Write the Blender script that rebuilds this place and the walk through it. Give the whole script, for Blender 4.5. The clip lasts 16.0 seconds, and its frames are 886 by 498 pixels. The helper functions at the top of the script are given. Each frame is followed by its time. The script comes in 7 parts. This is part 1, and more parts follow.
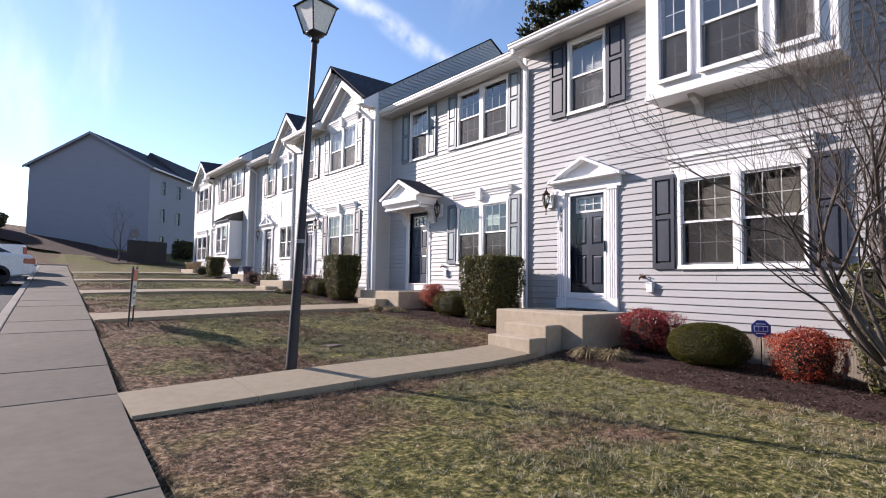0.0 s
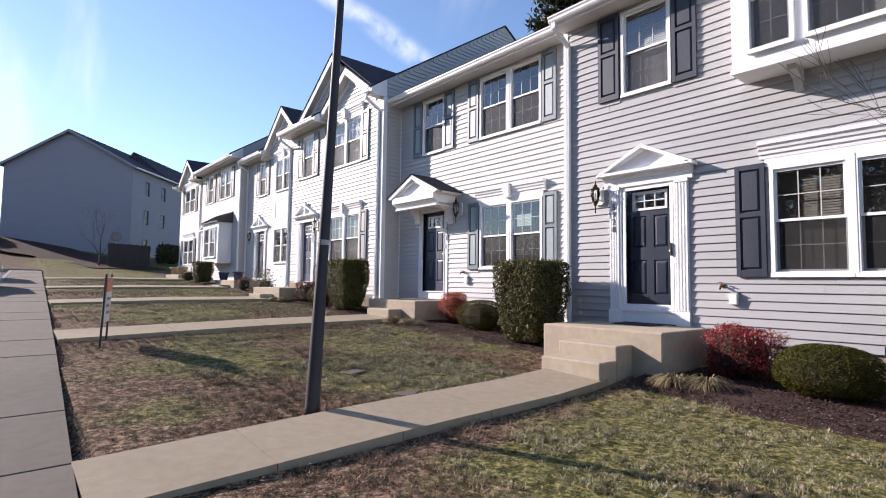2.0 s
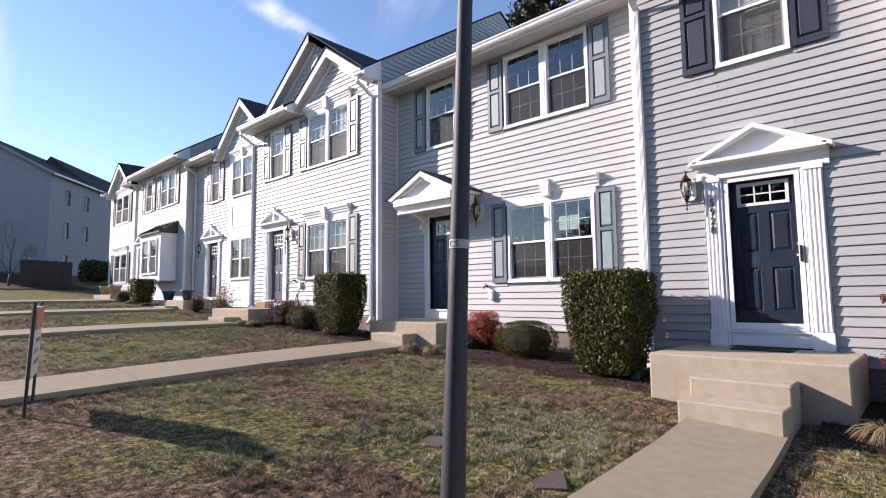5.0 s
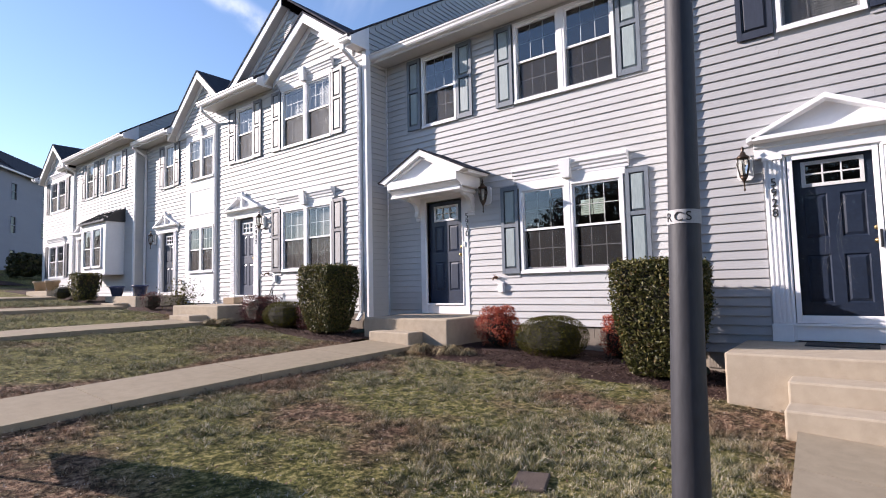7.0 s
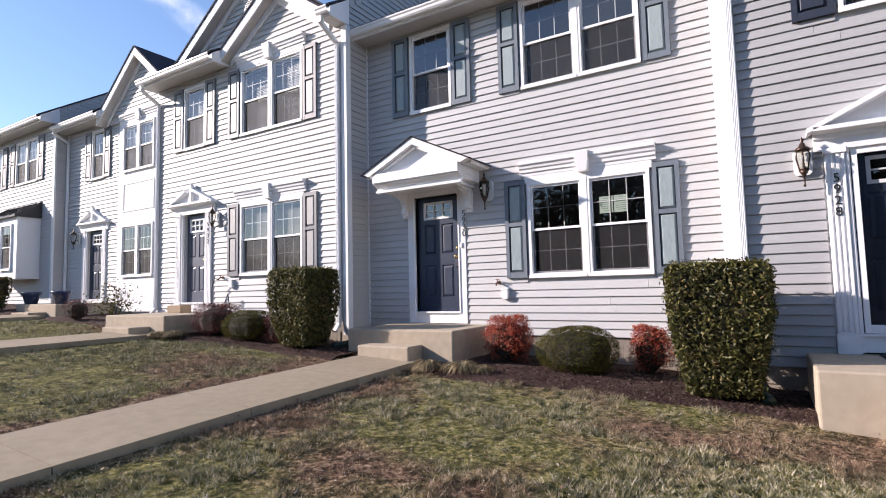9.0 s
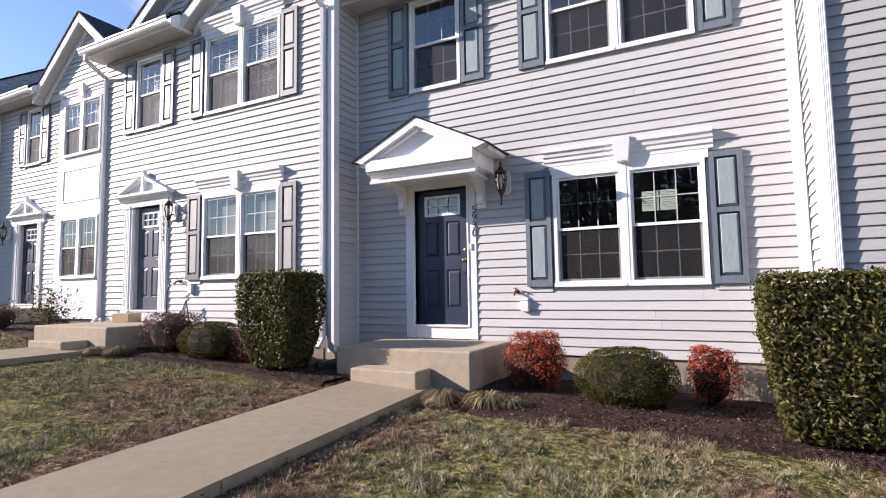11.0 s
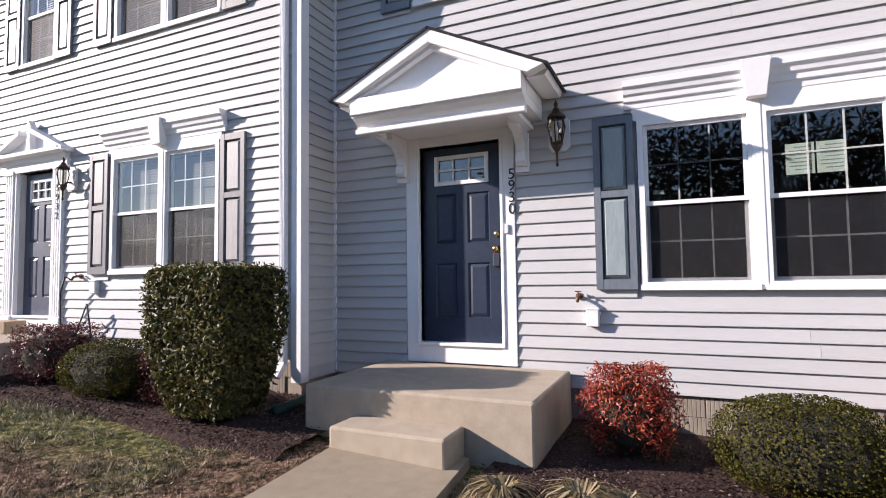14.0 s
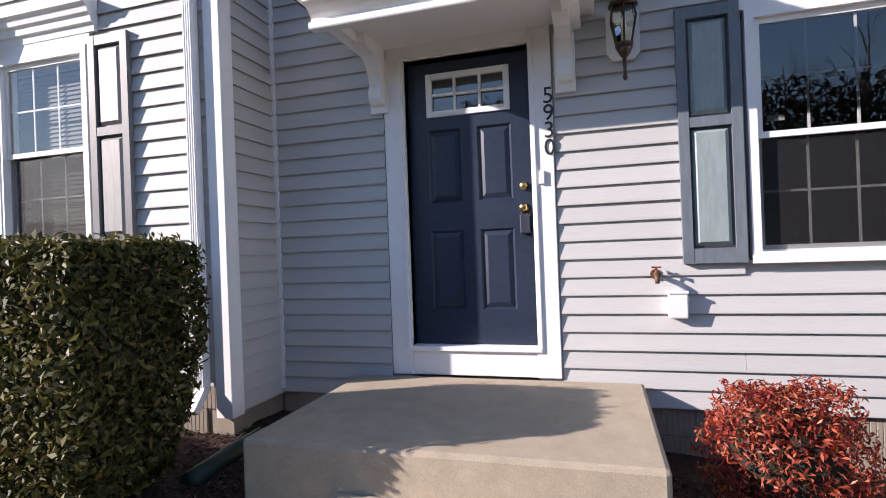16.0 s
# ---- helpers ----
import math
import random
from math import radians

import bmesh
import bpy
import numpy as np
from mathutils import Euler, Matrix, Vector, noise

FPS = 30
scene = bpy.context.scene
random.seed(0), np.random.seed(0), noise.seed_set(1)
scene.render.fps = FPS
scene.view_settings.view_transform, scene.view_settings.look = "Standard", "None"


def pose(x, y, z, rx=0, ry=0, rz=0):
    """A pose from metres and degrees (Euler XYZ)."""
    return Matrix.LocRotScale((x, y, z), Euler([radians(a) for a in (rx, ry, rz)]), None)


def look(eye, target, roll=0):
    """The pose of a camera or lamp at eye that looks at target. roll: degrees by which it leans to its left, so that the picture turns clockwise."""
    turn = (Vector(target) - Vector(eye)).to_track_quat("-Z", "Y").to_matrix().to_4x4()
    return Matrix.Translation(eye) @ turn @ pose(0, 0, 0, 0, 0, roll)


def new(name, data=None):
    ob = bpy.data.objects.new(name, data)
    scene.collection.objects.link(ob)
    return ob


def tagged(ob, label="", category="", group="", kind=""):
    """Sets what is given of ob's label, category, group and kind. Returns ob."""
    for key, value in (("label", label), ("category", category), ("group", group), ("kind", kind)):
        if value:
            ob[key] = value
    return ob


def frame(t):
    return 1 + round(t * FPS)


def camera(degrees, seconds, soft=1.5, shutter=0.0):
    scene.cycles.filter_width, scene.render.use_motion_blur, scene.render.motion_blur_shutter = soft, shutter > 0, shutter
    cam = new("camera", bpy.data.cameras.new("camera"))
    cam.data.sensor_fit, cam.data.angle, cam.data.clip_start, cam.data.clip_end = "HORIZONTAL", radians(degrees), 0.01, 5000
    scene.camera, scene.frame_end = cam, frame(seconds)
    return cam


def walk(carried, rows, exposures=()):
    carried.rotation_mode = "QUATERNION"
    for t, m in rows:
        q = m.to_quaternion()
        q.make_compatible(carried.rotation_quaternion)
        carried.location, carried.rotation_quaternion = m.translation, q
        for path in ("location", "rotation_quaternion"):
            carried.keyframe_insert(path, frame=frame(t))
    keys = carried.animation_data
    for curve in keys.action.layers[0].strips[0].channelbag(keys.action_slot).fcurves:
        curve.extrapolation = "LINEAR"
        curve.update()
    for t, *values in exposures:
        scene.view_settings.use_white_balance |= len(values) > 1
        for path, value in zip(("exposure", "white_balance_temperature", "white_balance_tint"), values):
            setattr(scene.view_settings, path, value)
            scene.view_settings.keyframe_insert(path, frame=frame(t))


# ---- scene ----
cam = camera(79.7, 16.0, soft=1.0)
METRES, EYE, TILT, LEAN, TURN = 13.4, 1.349, 0.0, 0.0, -38.8
ROWS = [
    (0.0, 0.0, 0.0, 0.0, -0.05, 3.39, -0.81),
    (0.5, -0.0093, 0.0212, 0.0025, -0.36, 3.69, -0.73),
    (1.0, -0.022, 0.0489, 0.0038, -0.69, 3.96, -0.83),
    (1.5, -0.0364, 0.0807, 0.0047, -0.87, 4.06, -0.82),
    (2.0, -0.0574, 0.1159, 0.0058, -1.37, 3.83, -0.74),
    (2.5, -0.0787, 0.1501, 0.0068, -2.07, 3.62, -0.42),
    (3.0, -0.099, 0.1824, 0.0072, -2.97, 4.36, -0.25),
    (3.5, -0.1202, 0.2123, 0.0083, -4.28, 5.18, -0.12),
    (4.0, -0.1394, 0.2375, 0.0094, -5.72, 5.54, -0.01),
    (4.5, -0.1557, 0.2608, 0.0116, -6.8, 5.41, 0.28),
    (7.0, -0.2299, 0.3766, 0.0181, -12.99, 4.02, 1.27),
    (7.5, -0.2431, 0.3999, 0.0196, -14.72, 3.94, 1.4),
    (8.0, -0.2569, 0.4239, 0.021, -16.54, 3.95, 1.38),
    (8.5, -0.2699, 0.451, 0.0213, -18.29, 4.12, 1.38),
    (11.0, -0.2858, 0.5925, 0.0305, -23.66, 4.48, 0.89),
    (11.5, -0.2809, 0.6207, 0.033, -24.27, 4.13, 0.62),
    (12.0, -0.2753, 0.6483, 0.0339, -25.0, 3.58, 0.43),
    (12.5, -0.2695, 0.6761, 0.0343, -25.77, 3.12, 0.34),
    (13.0, -0.2638, 0.7094, 0.0356, -26.49, 2.95, 0.32),
    (13.5, -0.256, 0.7458, 0.0383, -26.91, 3.0, 0.62),
    (14.0, -0.2474, 0.7803, 0.0411, -27.31, 3.27, 0.76),
    (14.5, -0.2377, 0.8124, 0.0437, -28.08, 3.04, 0.97),
    (15.0, -0.234, 0.8451, 0.0431, -30.25, 1.93, 1.12),
    (15.5, -0.2256, 0.8782, 0.0431, -32.19, 0.76, 1.49),
    (16.0, -0.219, 0.9138, 0.0432, -34.68, 0.13, 2.15),
]
walk(cam, [(t, pose(0, 0, EYE, TILT, LEAN, TURN) @ pose(METRES * x, METRES * y, METRES * z, 90 + pitch, roll, yaw)) for t, x, y, z, yaw, pitch, roll in ROWS],
     exposures=[(0.0, 0.85, 6600, 21.5), (16.0, 0.85, 6600, 21.5)])

# ---- light ----
SUN_TRAVEL = Vector((0.378, -0.840, -0.390))
sun = new("sun", bpy.data.lights.new("sun", "SUN"))
sun.data.energy, sun.data.angle, sun.data.color = 5.0, radians(0.5), (1.0, 0.93, 0.84)
sun.matrix_world = look((0, 0, 30), Vector((0, 0, 30)) + SUN_TRAVEL)
world = bpy.data.worlds.new("sky")
scene.world = world
world.use_nodes = True


def build_sky():
    nt = world.node_tree
    n, l = nt.nodes, nt.links
    bg = n["Background"]
    sky = n.new("ShaderNodeTexSky")
    sky.sky_type, sky.sun_disc = "NISHITA", False
    sky.sun_elevation, sky.sun_rotation = radians(23), radians(-24.2)
    sky.air_density, sky.dust_density, sky.ozone_density = 1.15, 0.1, 4.0
    # an old, ragged contrail: a band of directions round one great circle, broken by noise
    tc = n.new("ShaderNodeTexCoord")
    d1, d2, d3 = Vector((0.426, 0.773, 0.470)), Vector((0.494, 0.755, 0.431)), Vector((0.574, 0.720, 0.389))
    pole = d1.cross(d3).normalized()

    def node(kind, op, a, b=None):
        m = n.new(kind)
        m.operation = op
        l.new(a, m.inputs[0])
        if b is not None:
            if isinstance(b, (float, Vector)):
                m.inputs[1].default_value = b
            else:
                l.new(b, m.inputs[1])
        return m.outputs["Value"]

    def span(a, lo, hi):
        m = n.new("ShaderNodeMapRange")
        m.interpolation_type = "SMOOTHSTEP"
        m.inputs["From Min"].default_value, m.inputs["From Max"].default_value = lo, hi
        l.new(a, m.inputs["Value"])
        return m.outputs["Result"]

    def cloud(scale, detail, stretch=(1, 1, 1)):
        mp = n.new("ShaderNodeMapping")
        mp.inputs["Scale"].default_value = stretch
        nz = n.new("ShaderNodeTexNoise")
        nz.inputs["Scale"].default_value, nz.inputs["Detail"].default_value = scale, detail
        l.new(tc.outputs["Generated"], mp.inputs["Vector"])
        l.new(mp.outputs["Vector"], nz.inputs["Vector"])
        return nz.outputs["Fac"]

    off = node("ShaderNodeVectorMath", "DOT_PRODUCT", tc.outputs["Generated"], pole)
    wob = node("ShaderNodeMath", "MULTIPLY", cloud(9.0, 4.0), 0.03)
    off = node("ShaderNodeMath", "ADD", off, wob)
    off = node("ShaderNodeMath", "SUBTRACT", off, 0.015)
    band = span(node("ShaderNodeMath", "ABSOLUTE", off), 0.027, 0.0)
    along = span(node("ShaderNodeVectorMath", "DOT_PRODUCT", tc.outputs["Generated"], d2.normalized()), 0.93, 0.99)
    trail = node("ShaderNodeMath", "MULTIPLY", node("ShaderNodeMath", "MULTIPLY", band, along), span(cloud(22.0, 6.0), 0.3, 0.75))
    wisps = node("ShaderNodeMath", "MULTIPLY", span(cloud(1.7, 5.0, (5.0, 0.9, 1.6)), 0.56, 0.95), 0.7)
    veil = node("ShaderNodeMath", "MAXIMUM", node("ShaderNodeMath", "MULTIPLY", trail, 0.6), wisps)
    mix = n.new("ShaderNodeMix")
    mix.data_type = "RGBA"
    l.new(veil, mix.inputs["Factor"])
    l.new(sky.outputs["Color"], mix.inputs["A"])
    mix.inputs["B"].default_value = (6.5, 7.0, 7.6, 1.0)
    l.new(mix.outputs["Result"], bg.inputs["Color"])
    bg.inputs["Strength"].default_value = 0.115


build_sky()

# ---- materials ----


class Nodes:
    """A short way to write a node material."""

    def __init__(self, name, rough=0.6, metal=0.0, spec=0.5):
        self.mat = bpy.data.materials.new(name)
        self.mat.use_nodes = True
        self.t = self.mat.node_tree
        self.b = self.t.nodes["Principled BSDF"]
        self.b.inputs["Roughness"].default_value = rough
        self.b.inputs["Metallic"].default_value = metal
        self.b.inputs["Specular IOR Level"].default_value = spec
        self.tc = self.t.nodes.new("ShaderNodeTexCoord")
        self.geo = self.t.nodes.new("ShaderNodeNewGeometry")

    def node(self, kind, **values):
        nd = self.t.nodes.new(kind)
        for k, v in values.items():
            nd.inputs[k].default_value = v
        return nd

    def link(self, a, b):
        self.t.links.new(a, b)

    def noise(self, scale, detail=4.0, stretch=(1, 1, 1), local=False, rough=0.55):
        mp = self.node("ShaderNodeMapping", Scale=stretch)
        self.link(self.tc.outputs["Object"] if local else self.geo.outputs["Position"], mp.inputs["Vector"])
        nz = self.node("ShaderNodeTexNoise", Scale=scale, Detail=detail, Roughness=rough)
        self.link(mp.outputs["Vector"], nz.inputs["Vector"])
        return nz.outputs["Fac"]

    def ramp(self, fac, stops):
        r = self.t.nodes.new("ShaderNodeValToRGB")
        e = r.color_ramp.elements
        while len(e) < len(stops):
            e.new(0.5)
        for el, (p, c) in zip(e, stops):
            el.position = p
            el.color = (*c, 1) if len(c) == 3 else c
        self.link(fac, r.inputs["Fac"])
        return r.outputs["Color"]

    def mix(self, fac, a, b, kind="MIX"):
        m = self.t.nodes.new("ShaderNodeMix")
        m.data_type, m.blend_type = "RGBA", kind
        for sock, v in (("Factor", fac), ("A", a), ("B", b)):
            if isinstance(v, (int, float)):
                m.inputs[sock].default_value = v
            elif isinstance(v, tuple):
                m.inputs[sock].default_value = (*v, 1)
            else:
                self.link(v, m.inputs[sock])
        return m.outputs["Result"]

    def worn(self, fac):
        """Adds bare, trodden ground along the sidewalk's edge to a patch mask."""
        sp = self.t.nodes.new("ShaderNodeSeparateXYZ")
        self.link(self.geo.outputs["Position"], sp.inputs[0])
        mr = self.node("ShaderNodeMapRange")
        for k, v in (("From Min", 3.4), ("From Max", 0.8), ("To Min", 0.0), ("To Max", 0.20)):
            mr.inputs[k].default_value = v
        self.link(sp.outputs["X"], mr.inputs["Value"])
        ad = self.t.nodes.new("ShaderNodeMath")
        self.link(fac, ad.inputs[0])
        self.link(mr.outputs["Result"], ad.inputs[1])
        out = ad.outputs[0]
        # and along both sides of the two nearer front walks
        for tilt, middle, half in ((0.055, 5.59, 0.43), (0.085, 11.46, 0.5)):
            def math_node(op, a, b):
                nd = self.t.nodes.new("ShaderNodeMath")
                nd.operation = op
                for sock, v in zip(nd.inputs, (a, b)):
                    if isinstance(v, float):
                        sock.default_value = v
                    else:
                        self.link(v, sock)
                return nd.outputs[0]
            off = math_node("SUBTRACT", math_node("SUBTRACT", sp.outputs["Y"], math_node("MULTIPLY", sp.outputs["X"], tilt)), middle)
            near = self.node("ShaderNodeMapRange")
            for k, v in (("From Min", half + 0.8), ("From Max", half + 0.1), ("To Min", 0.0), ("To Max", 0.15)):
                near.inputs[k].default_value = v
            self.link(math_node("ABSOLUTE", off, 0.0), near.inputs["Value"])
            out = math_node("ADD", out, near.outputs["Result"])
        return out

    def rand(self, island=False):
        if island:
            return self.geo.outputs["Random Per Island"]
        return self.t.nodes.new("ShaderNodeObjectInfo").outputs["Random"]

    def colour(self, c):
        if isinstance(c, tuple):
            self.b.inputs["Base Color"].default_value = (*c, 1)
        else:
            self.link(c, self.b.inputs["Base Color"])

    def bump(self, fac, strength=0.3, dist=0.01):
        bp = self.node("ShaderNodeBump", Strength=strength, Distance=dist)
        self.link(fac, bp.inputs["Height"])
        self.link(bp.outputs["Normal"], self.b.inputs["Normal"])

    def roughness(self, fac, lo, hi):
        mr = self.node("ShaderNodeMapRange")
        mr.inputs["To Min"].default_value, mr.inputs["To Max"].default_value = lo, hi
        self.link(fac, mr.inputs["Value"])
        self.link(mr.outputs["Result"], self.b.inputs["Roughness"])


def speckled(name, a, b, scale, rough=0.6, bump=0.2, dist=0.004, metal=0.0, spec=0.5, fine=None, stretch=(1, 1, 1), detail=5.0, grit=0.35):
    m = Nodes(name, rough, metal, spec)
    big = m.noise(scale, detail, stretch)
    small = m.noise(fine or scale * 14, 3.0, stretch)
    col = m.ramp(big, [(0.3, a), (0.7, b)])
    col = m.mix(grit, col, m.ramp(small, [(0.35, tuple(v * 0.75 for v in a)), (0.65, tuple(min(1, v * 1.12) for v in b))]))
    m.colour(col)
    m.bump(small, bump, dist)
    m.roughness(big, max(0.05, rough - 0.1), min(1, rough + 0.1))
    return m.mat


def siding_material(name, a, b):
    m = Nodes(name, 0.58, spec=0.3)
    streak = m.noise(1.3, 5.0, (1, 0.6, 3))
    grain = m.noise(30, 3.0, (1, 0.25, 8))
    col = m.ramp(streak, [(0.3, a), (0.72, b)])
    col = m.mix(0.4, col, m.ramp(grain, [(0.3, tuple(v * 0.82 for v in a)), (0.7, b)]))
    tone = m.ramp(m.rand(), [(0.0, (0.93, 0.93, 0.93)), (1.0, (1.0, 1.0, 1.0))])
    m.colour(m.mix(1.0, col, tone, "MULTIPLY"))
    m.bump(grain, 0.22, 0.002)
    return m.mat


def leaf_material(name, stops, rough=0.45, spec=0.5, trans=0.25):
    m = Nodes(name, rough, spec=spec)
    m.colour(m.ramp(m.rand(True), stops))
    tr = m.node("ShaderNodeBsdfTranslucent")
    m.link(m.ramp(m.rand(True), stops), tr.inputs["Color"])
    mx = m.node("ShaderNodeMixShader", Fac=trans)
    out = m.t.nodes["Material Output"]
    m.link(m.b.outputs["BSDF"], mx.inputs[1])
    m.link(tr.outputs["BSDF"], mx.inputs[2])
    m.link(mx.outputs["Shader"], out.inputs["Surface"])
    return m.mat


def glass_material(name, tint=(0.60, 0.64, 0.66), ior=2.3):
    m = Nodes(name)
    tp = m.node("ShaderNodeBsdfTransparent", Color=(*tint, 1))
    gl = m.node("ShaderNodeBsdfGlossy", Roughness=0.012)
    wave = m.noise(2.5, 2.0)
    bp = m.node("ShaderNodeBump", Strength=0.06, Distance=0.02)
    m.link(wave, bp.inputs["Height"])
    m.link(bp.outputs["Normal"], gl.inputs["Normal"])
    fr = m.node("ShaderNodeFresnel", IOR=ior)
    mx = m.node("ShaderNodeMixShader")
    m.link(fr.outputs["Fac"], mx.inputs[0])
    m.link(tp.outputs["BSDF"], mx.inputs[1])
    m.link(gl.outputs["BSDF"], mx.inputs[2])
    m.link(mx.outputs["Shader"], m.t.nodes["Material Output"].inputs["Surface"])
    return m.mat


def screen_material():
    m = Nodes("insect_screen", 0.7)
    m.colour((0.022, 0.022, 0.024))
    tp = m.node("ShaderNodeBsdfTransparent")
    mx = m.node("ShaderNodeMixShader", Fac=0.32)
    m.link(tp.outputs["BSDF"], mx.inputs[1])
    m.link(m.b.outputs["BSDF"], mx.inputs[2])
    m.link(mx.outputs["Shader"], m.t.nodes["Material Output"].inputs["Surface"])
    return m.mat


def lawn_material():
    m = Nodes("dormant_lawn", 0.95, spec=0.1)
    patch = m.worn(m.noise(0.55, 6.0))
    fine = m.noise(22, 6.0, rough=0.7)
    grit = m.noise(60, 4.0)
    green = m.ramp(fine, [(0.42, (0.0644, 0.0674, 0.0213)), (0.52, (0.176, 0.161, 0.053)), (0.62, (0.376, 0.315, 0.142))])
    tan = m.ramp(fine, [(0.42, (0.0607, 0.0337, 0.0222)), (0.52, (0.204, 0.127, 0.0821)), (0.62, (0.365, 0.262, 0.175))])
    tone = m.ramp(m.noise(9.0, 6.0), [(0.40, (0.42, 0.46, 0.42)), (0.56, (1.08, 1.08, 1.08))])
    m.colour(m.mix(1.0, m.mix(m.ramp(patch, [(0.52, (0, 0, 0)), (0.64, (1, 1, 1))]), green, tan), tone, "MULTIPLY"))
    m.bump(grit, 0.9, 0.04)
    return m.mat


def blade_material():
    m = Nodes("grass_blades", 0.75, spec=0.2)
    patch = m.worn(m.noise(0.55, 6.0))
    r = m.rand(True)
    green = m.ramp(r, [(0.0, (0.126, 0.126, 0.0512)), (0.45, (0.279, 0.253, 0.112)), (0.72, (0.518, 0.424, 0.269)), (1.0, (0.663, 0.627, 0.535))])
    tan = m.ramp(r, [(0.0, (0.158, 0.0838, 0.0553)), (0.6, (0.346, 0.226, 0.149)), (1.0, (0.565, 0.434, 0.304))])
    tone = m.ramp(m.noise(9.0, 6.0), [(0.40, (0.42, 0.46, 0.42)), (0.56, (1.08, 1.08, 1.08))])
    m.colour(m.mix(1.0, m.mix(m.ramp(patch, [(0.52, (0, 0, 0)), (0.64, (1, 1, 1))]), green, tan), tone, "MULTIPLY"))
    return m.mat


def mulch_material():
    m = Nodes("bark_mulch", 0.95, spec=0.15)
    c = m.noise(38, 4.0)
    d = m.noise(7, 3.0)
    col = m.ramp(c, [(0.3, (0.0196, 0.0112, 0.0091)), (0.55, (0.0595, 0.035, 0.0294)), (0.78, (0.133, 0.091, 0.077))])
    m.colour(m.mix(0.4, col, m.ramp(d, [(0.3, (0.035, 0.0196, 0.0168)), (0.7, (0.084, 0.0525, 0.0434))])))
    m.bump(c, 0.9, 0.03)
    return m.mat


def concrete_material(name, a, b):
    m = Nodes(name, 0.92, spec=0.12)
    big = m.noise(1.1, 6.0)
    mid = m.noise(9, 5.0)
    fine = m.noise(160, 2.0)
    col = m.ramp(big, [(0.28, a), (0.72, b)])
    col = m.mix(0.38, col, m.ramp(mid, [(0.3, tuple(v * 0.7 for v in a)), (0.7, tuple(v * 1.1 for v in b))]))
    col = m.mix(0.3, col, m.ramp(fine, [(0.35, tuple(v * 0.78 for v in a)), (0.65, tuple(v * 1.15 for v in b))]))
    m.colour(col)
    m.bump(fine, 0.25, 0.003)
    return m.mat


def shingle_material():
    m = Nodes("asphalt_shingles", 0.95, spec=0.1)
    br = m.node("ShaderNodeTexBrick", Scale=1.0)
    mp = m.node("ShaderNodeMapping", Rotation=(0, 0, radians(90)))
    m.link(m.geo.outputs["Position"], mp.inputs["Vector"])
    m.link(mp.outputs["Vector"], br.inputs["Vector"])
    br.inputs["Color1"].default_value = (0.045, 0.046, 0.060, 1)
    br.inputs["Color2"].default_value = (0.075, 0.075, 0.092, 1)
    br.inputs["Mortar"].default_value = (0.01, 0.01, 0.012, 1)
    br.inputs["Brick Width"].default_value, br.inputs["Row Height"].default_value = 0.3, 0.12
    br.inputs["Mortar Size"].default_value = 0.008
    grit = m.noise(60, 3.0)
    m.colour(m.mix(0.4, br.outputs["Color"], m.ramp(grit, [(0.3, (0.03, 0.03, 0.038)), (0.7, (0.10, 0.10, 0.115))])))
    m.bump(br.outputs["Fac"], 0.4, 0.01)
    return m.mat


SIDING = siding_material("vinyl_siding", (0.509, 0.511, 0.508), (0.568, 0.568, 0.562))
SIDING_GREY = siding_material("greyer_vinyl_siding", (0.386, 0.387, 0.392), (0.438, 0.437, 0.441))
# blue cast and darkness of the far building's shade put into this colour
SIDING_FAR = siding_material("far_siding_shade_tone", (0.245, 0.253, 0.307), (0.274, 0.284, 0.339))
TRIM = speckled("white_trim_paint", (0.80, 0.80, 0.81), (0.84, 0.84, 0.845), 1.1, 0.6, 0.03, 0.001, spec=0.25, grit=0.07)
VINYL = speckled("white_vinyl", (0.82, 0.82, 0.83), (0.85, 0.85, 0.855), 1.2, 0.55, 0.03, 0.001, spec=0.3, grit=0.07)
GUTTER = speckled("painted_gutter_metal", (0.72, 0.71, 0.70), (0.79, 0.78, 0.77), 1.6, 0.4, 0.05, 0.002, grit=0.07)
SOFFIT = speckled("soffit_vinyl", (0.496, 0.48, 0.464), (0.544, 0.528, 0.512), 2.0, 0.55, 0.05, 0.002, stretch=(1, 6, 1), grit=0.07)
NAVY = speckled("navy_door_paint", (0.013, 0.022, 0.045), (0.018, 0.030, 0.060), 1.6, 0.42, 0.05, 0.001)
SLATE = speckled("slate_blue_shutter", (0.018, 0.024, 0.042), (0.032, 0.04, 0.062), 3.0, 0.5, 0.12, 0.002, stretch=(1, 1, 0.2))
BLUEGREY = speckled("bluegrey_shutter", (0.263, 0.321, 0.333), (0.302, 0.367, 0.371), 3.0, 0.5, 0.1, 0.002, stretch=(1, 1, 0.2))
GREYSH = speckled("grey_shutter", (0.336, 0.328, 0.32), (0.384, 0.376, 0.364), 3.0, 0.5, 0.1, 0.002, stretch=(1, 1, 0.2))
# dark shutter rails; also the painted shade in the panel grooves
SHEDGE_SHADE = speckled("shutter_edge_and_groove_shade", (0.035, 0.037, 0.045), (0.05, 0.052, 0.06), 3.0, 0.5, 0.1, 0.002)
SHINGLE = shingle_material()
CONCRETE = concrete_material("tan_concrete", (0.361, 0.301, 0.228), (0.447, 0.379, 0.293))
SIDEWALK = concrete_material("sidewalk_concrete", (0.14, 0.122, 0.099), (0.176, 0.156, 0.129))
WALKWAY = concrete_material("walkway_concrete", (0.282, 0.233, 0.165), (0.351, 0.292, 0.213))
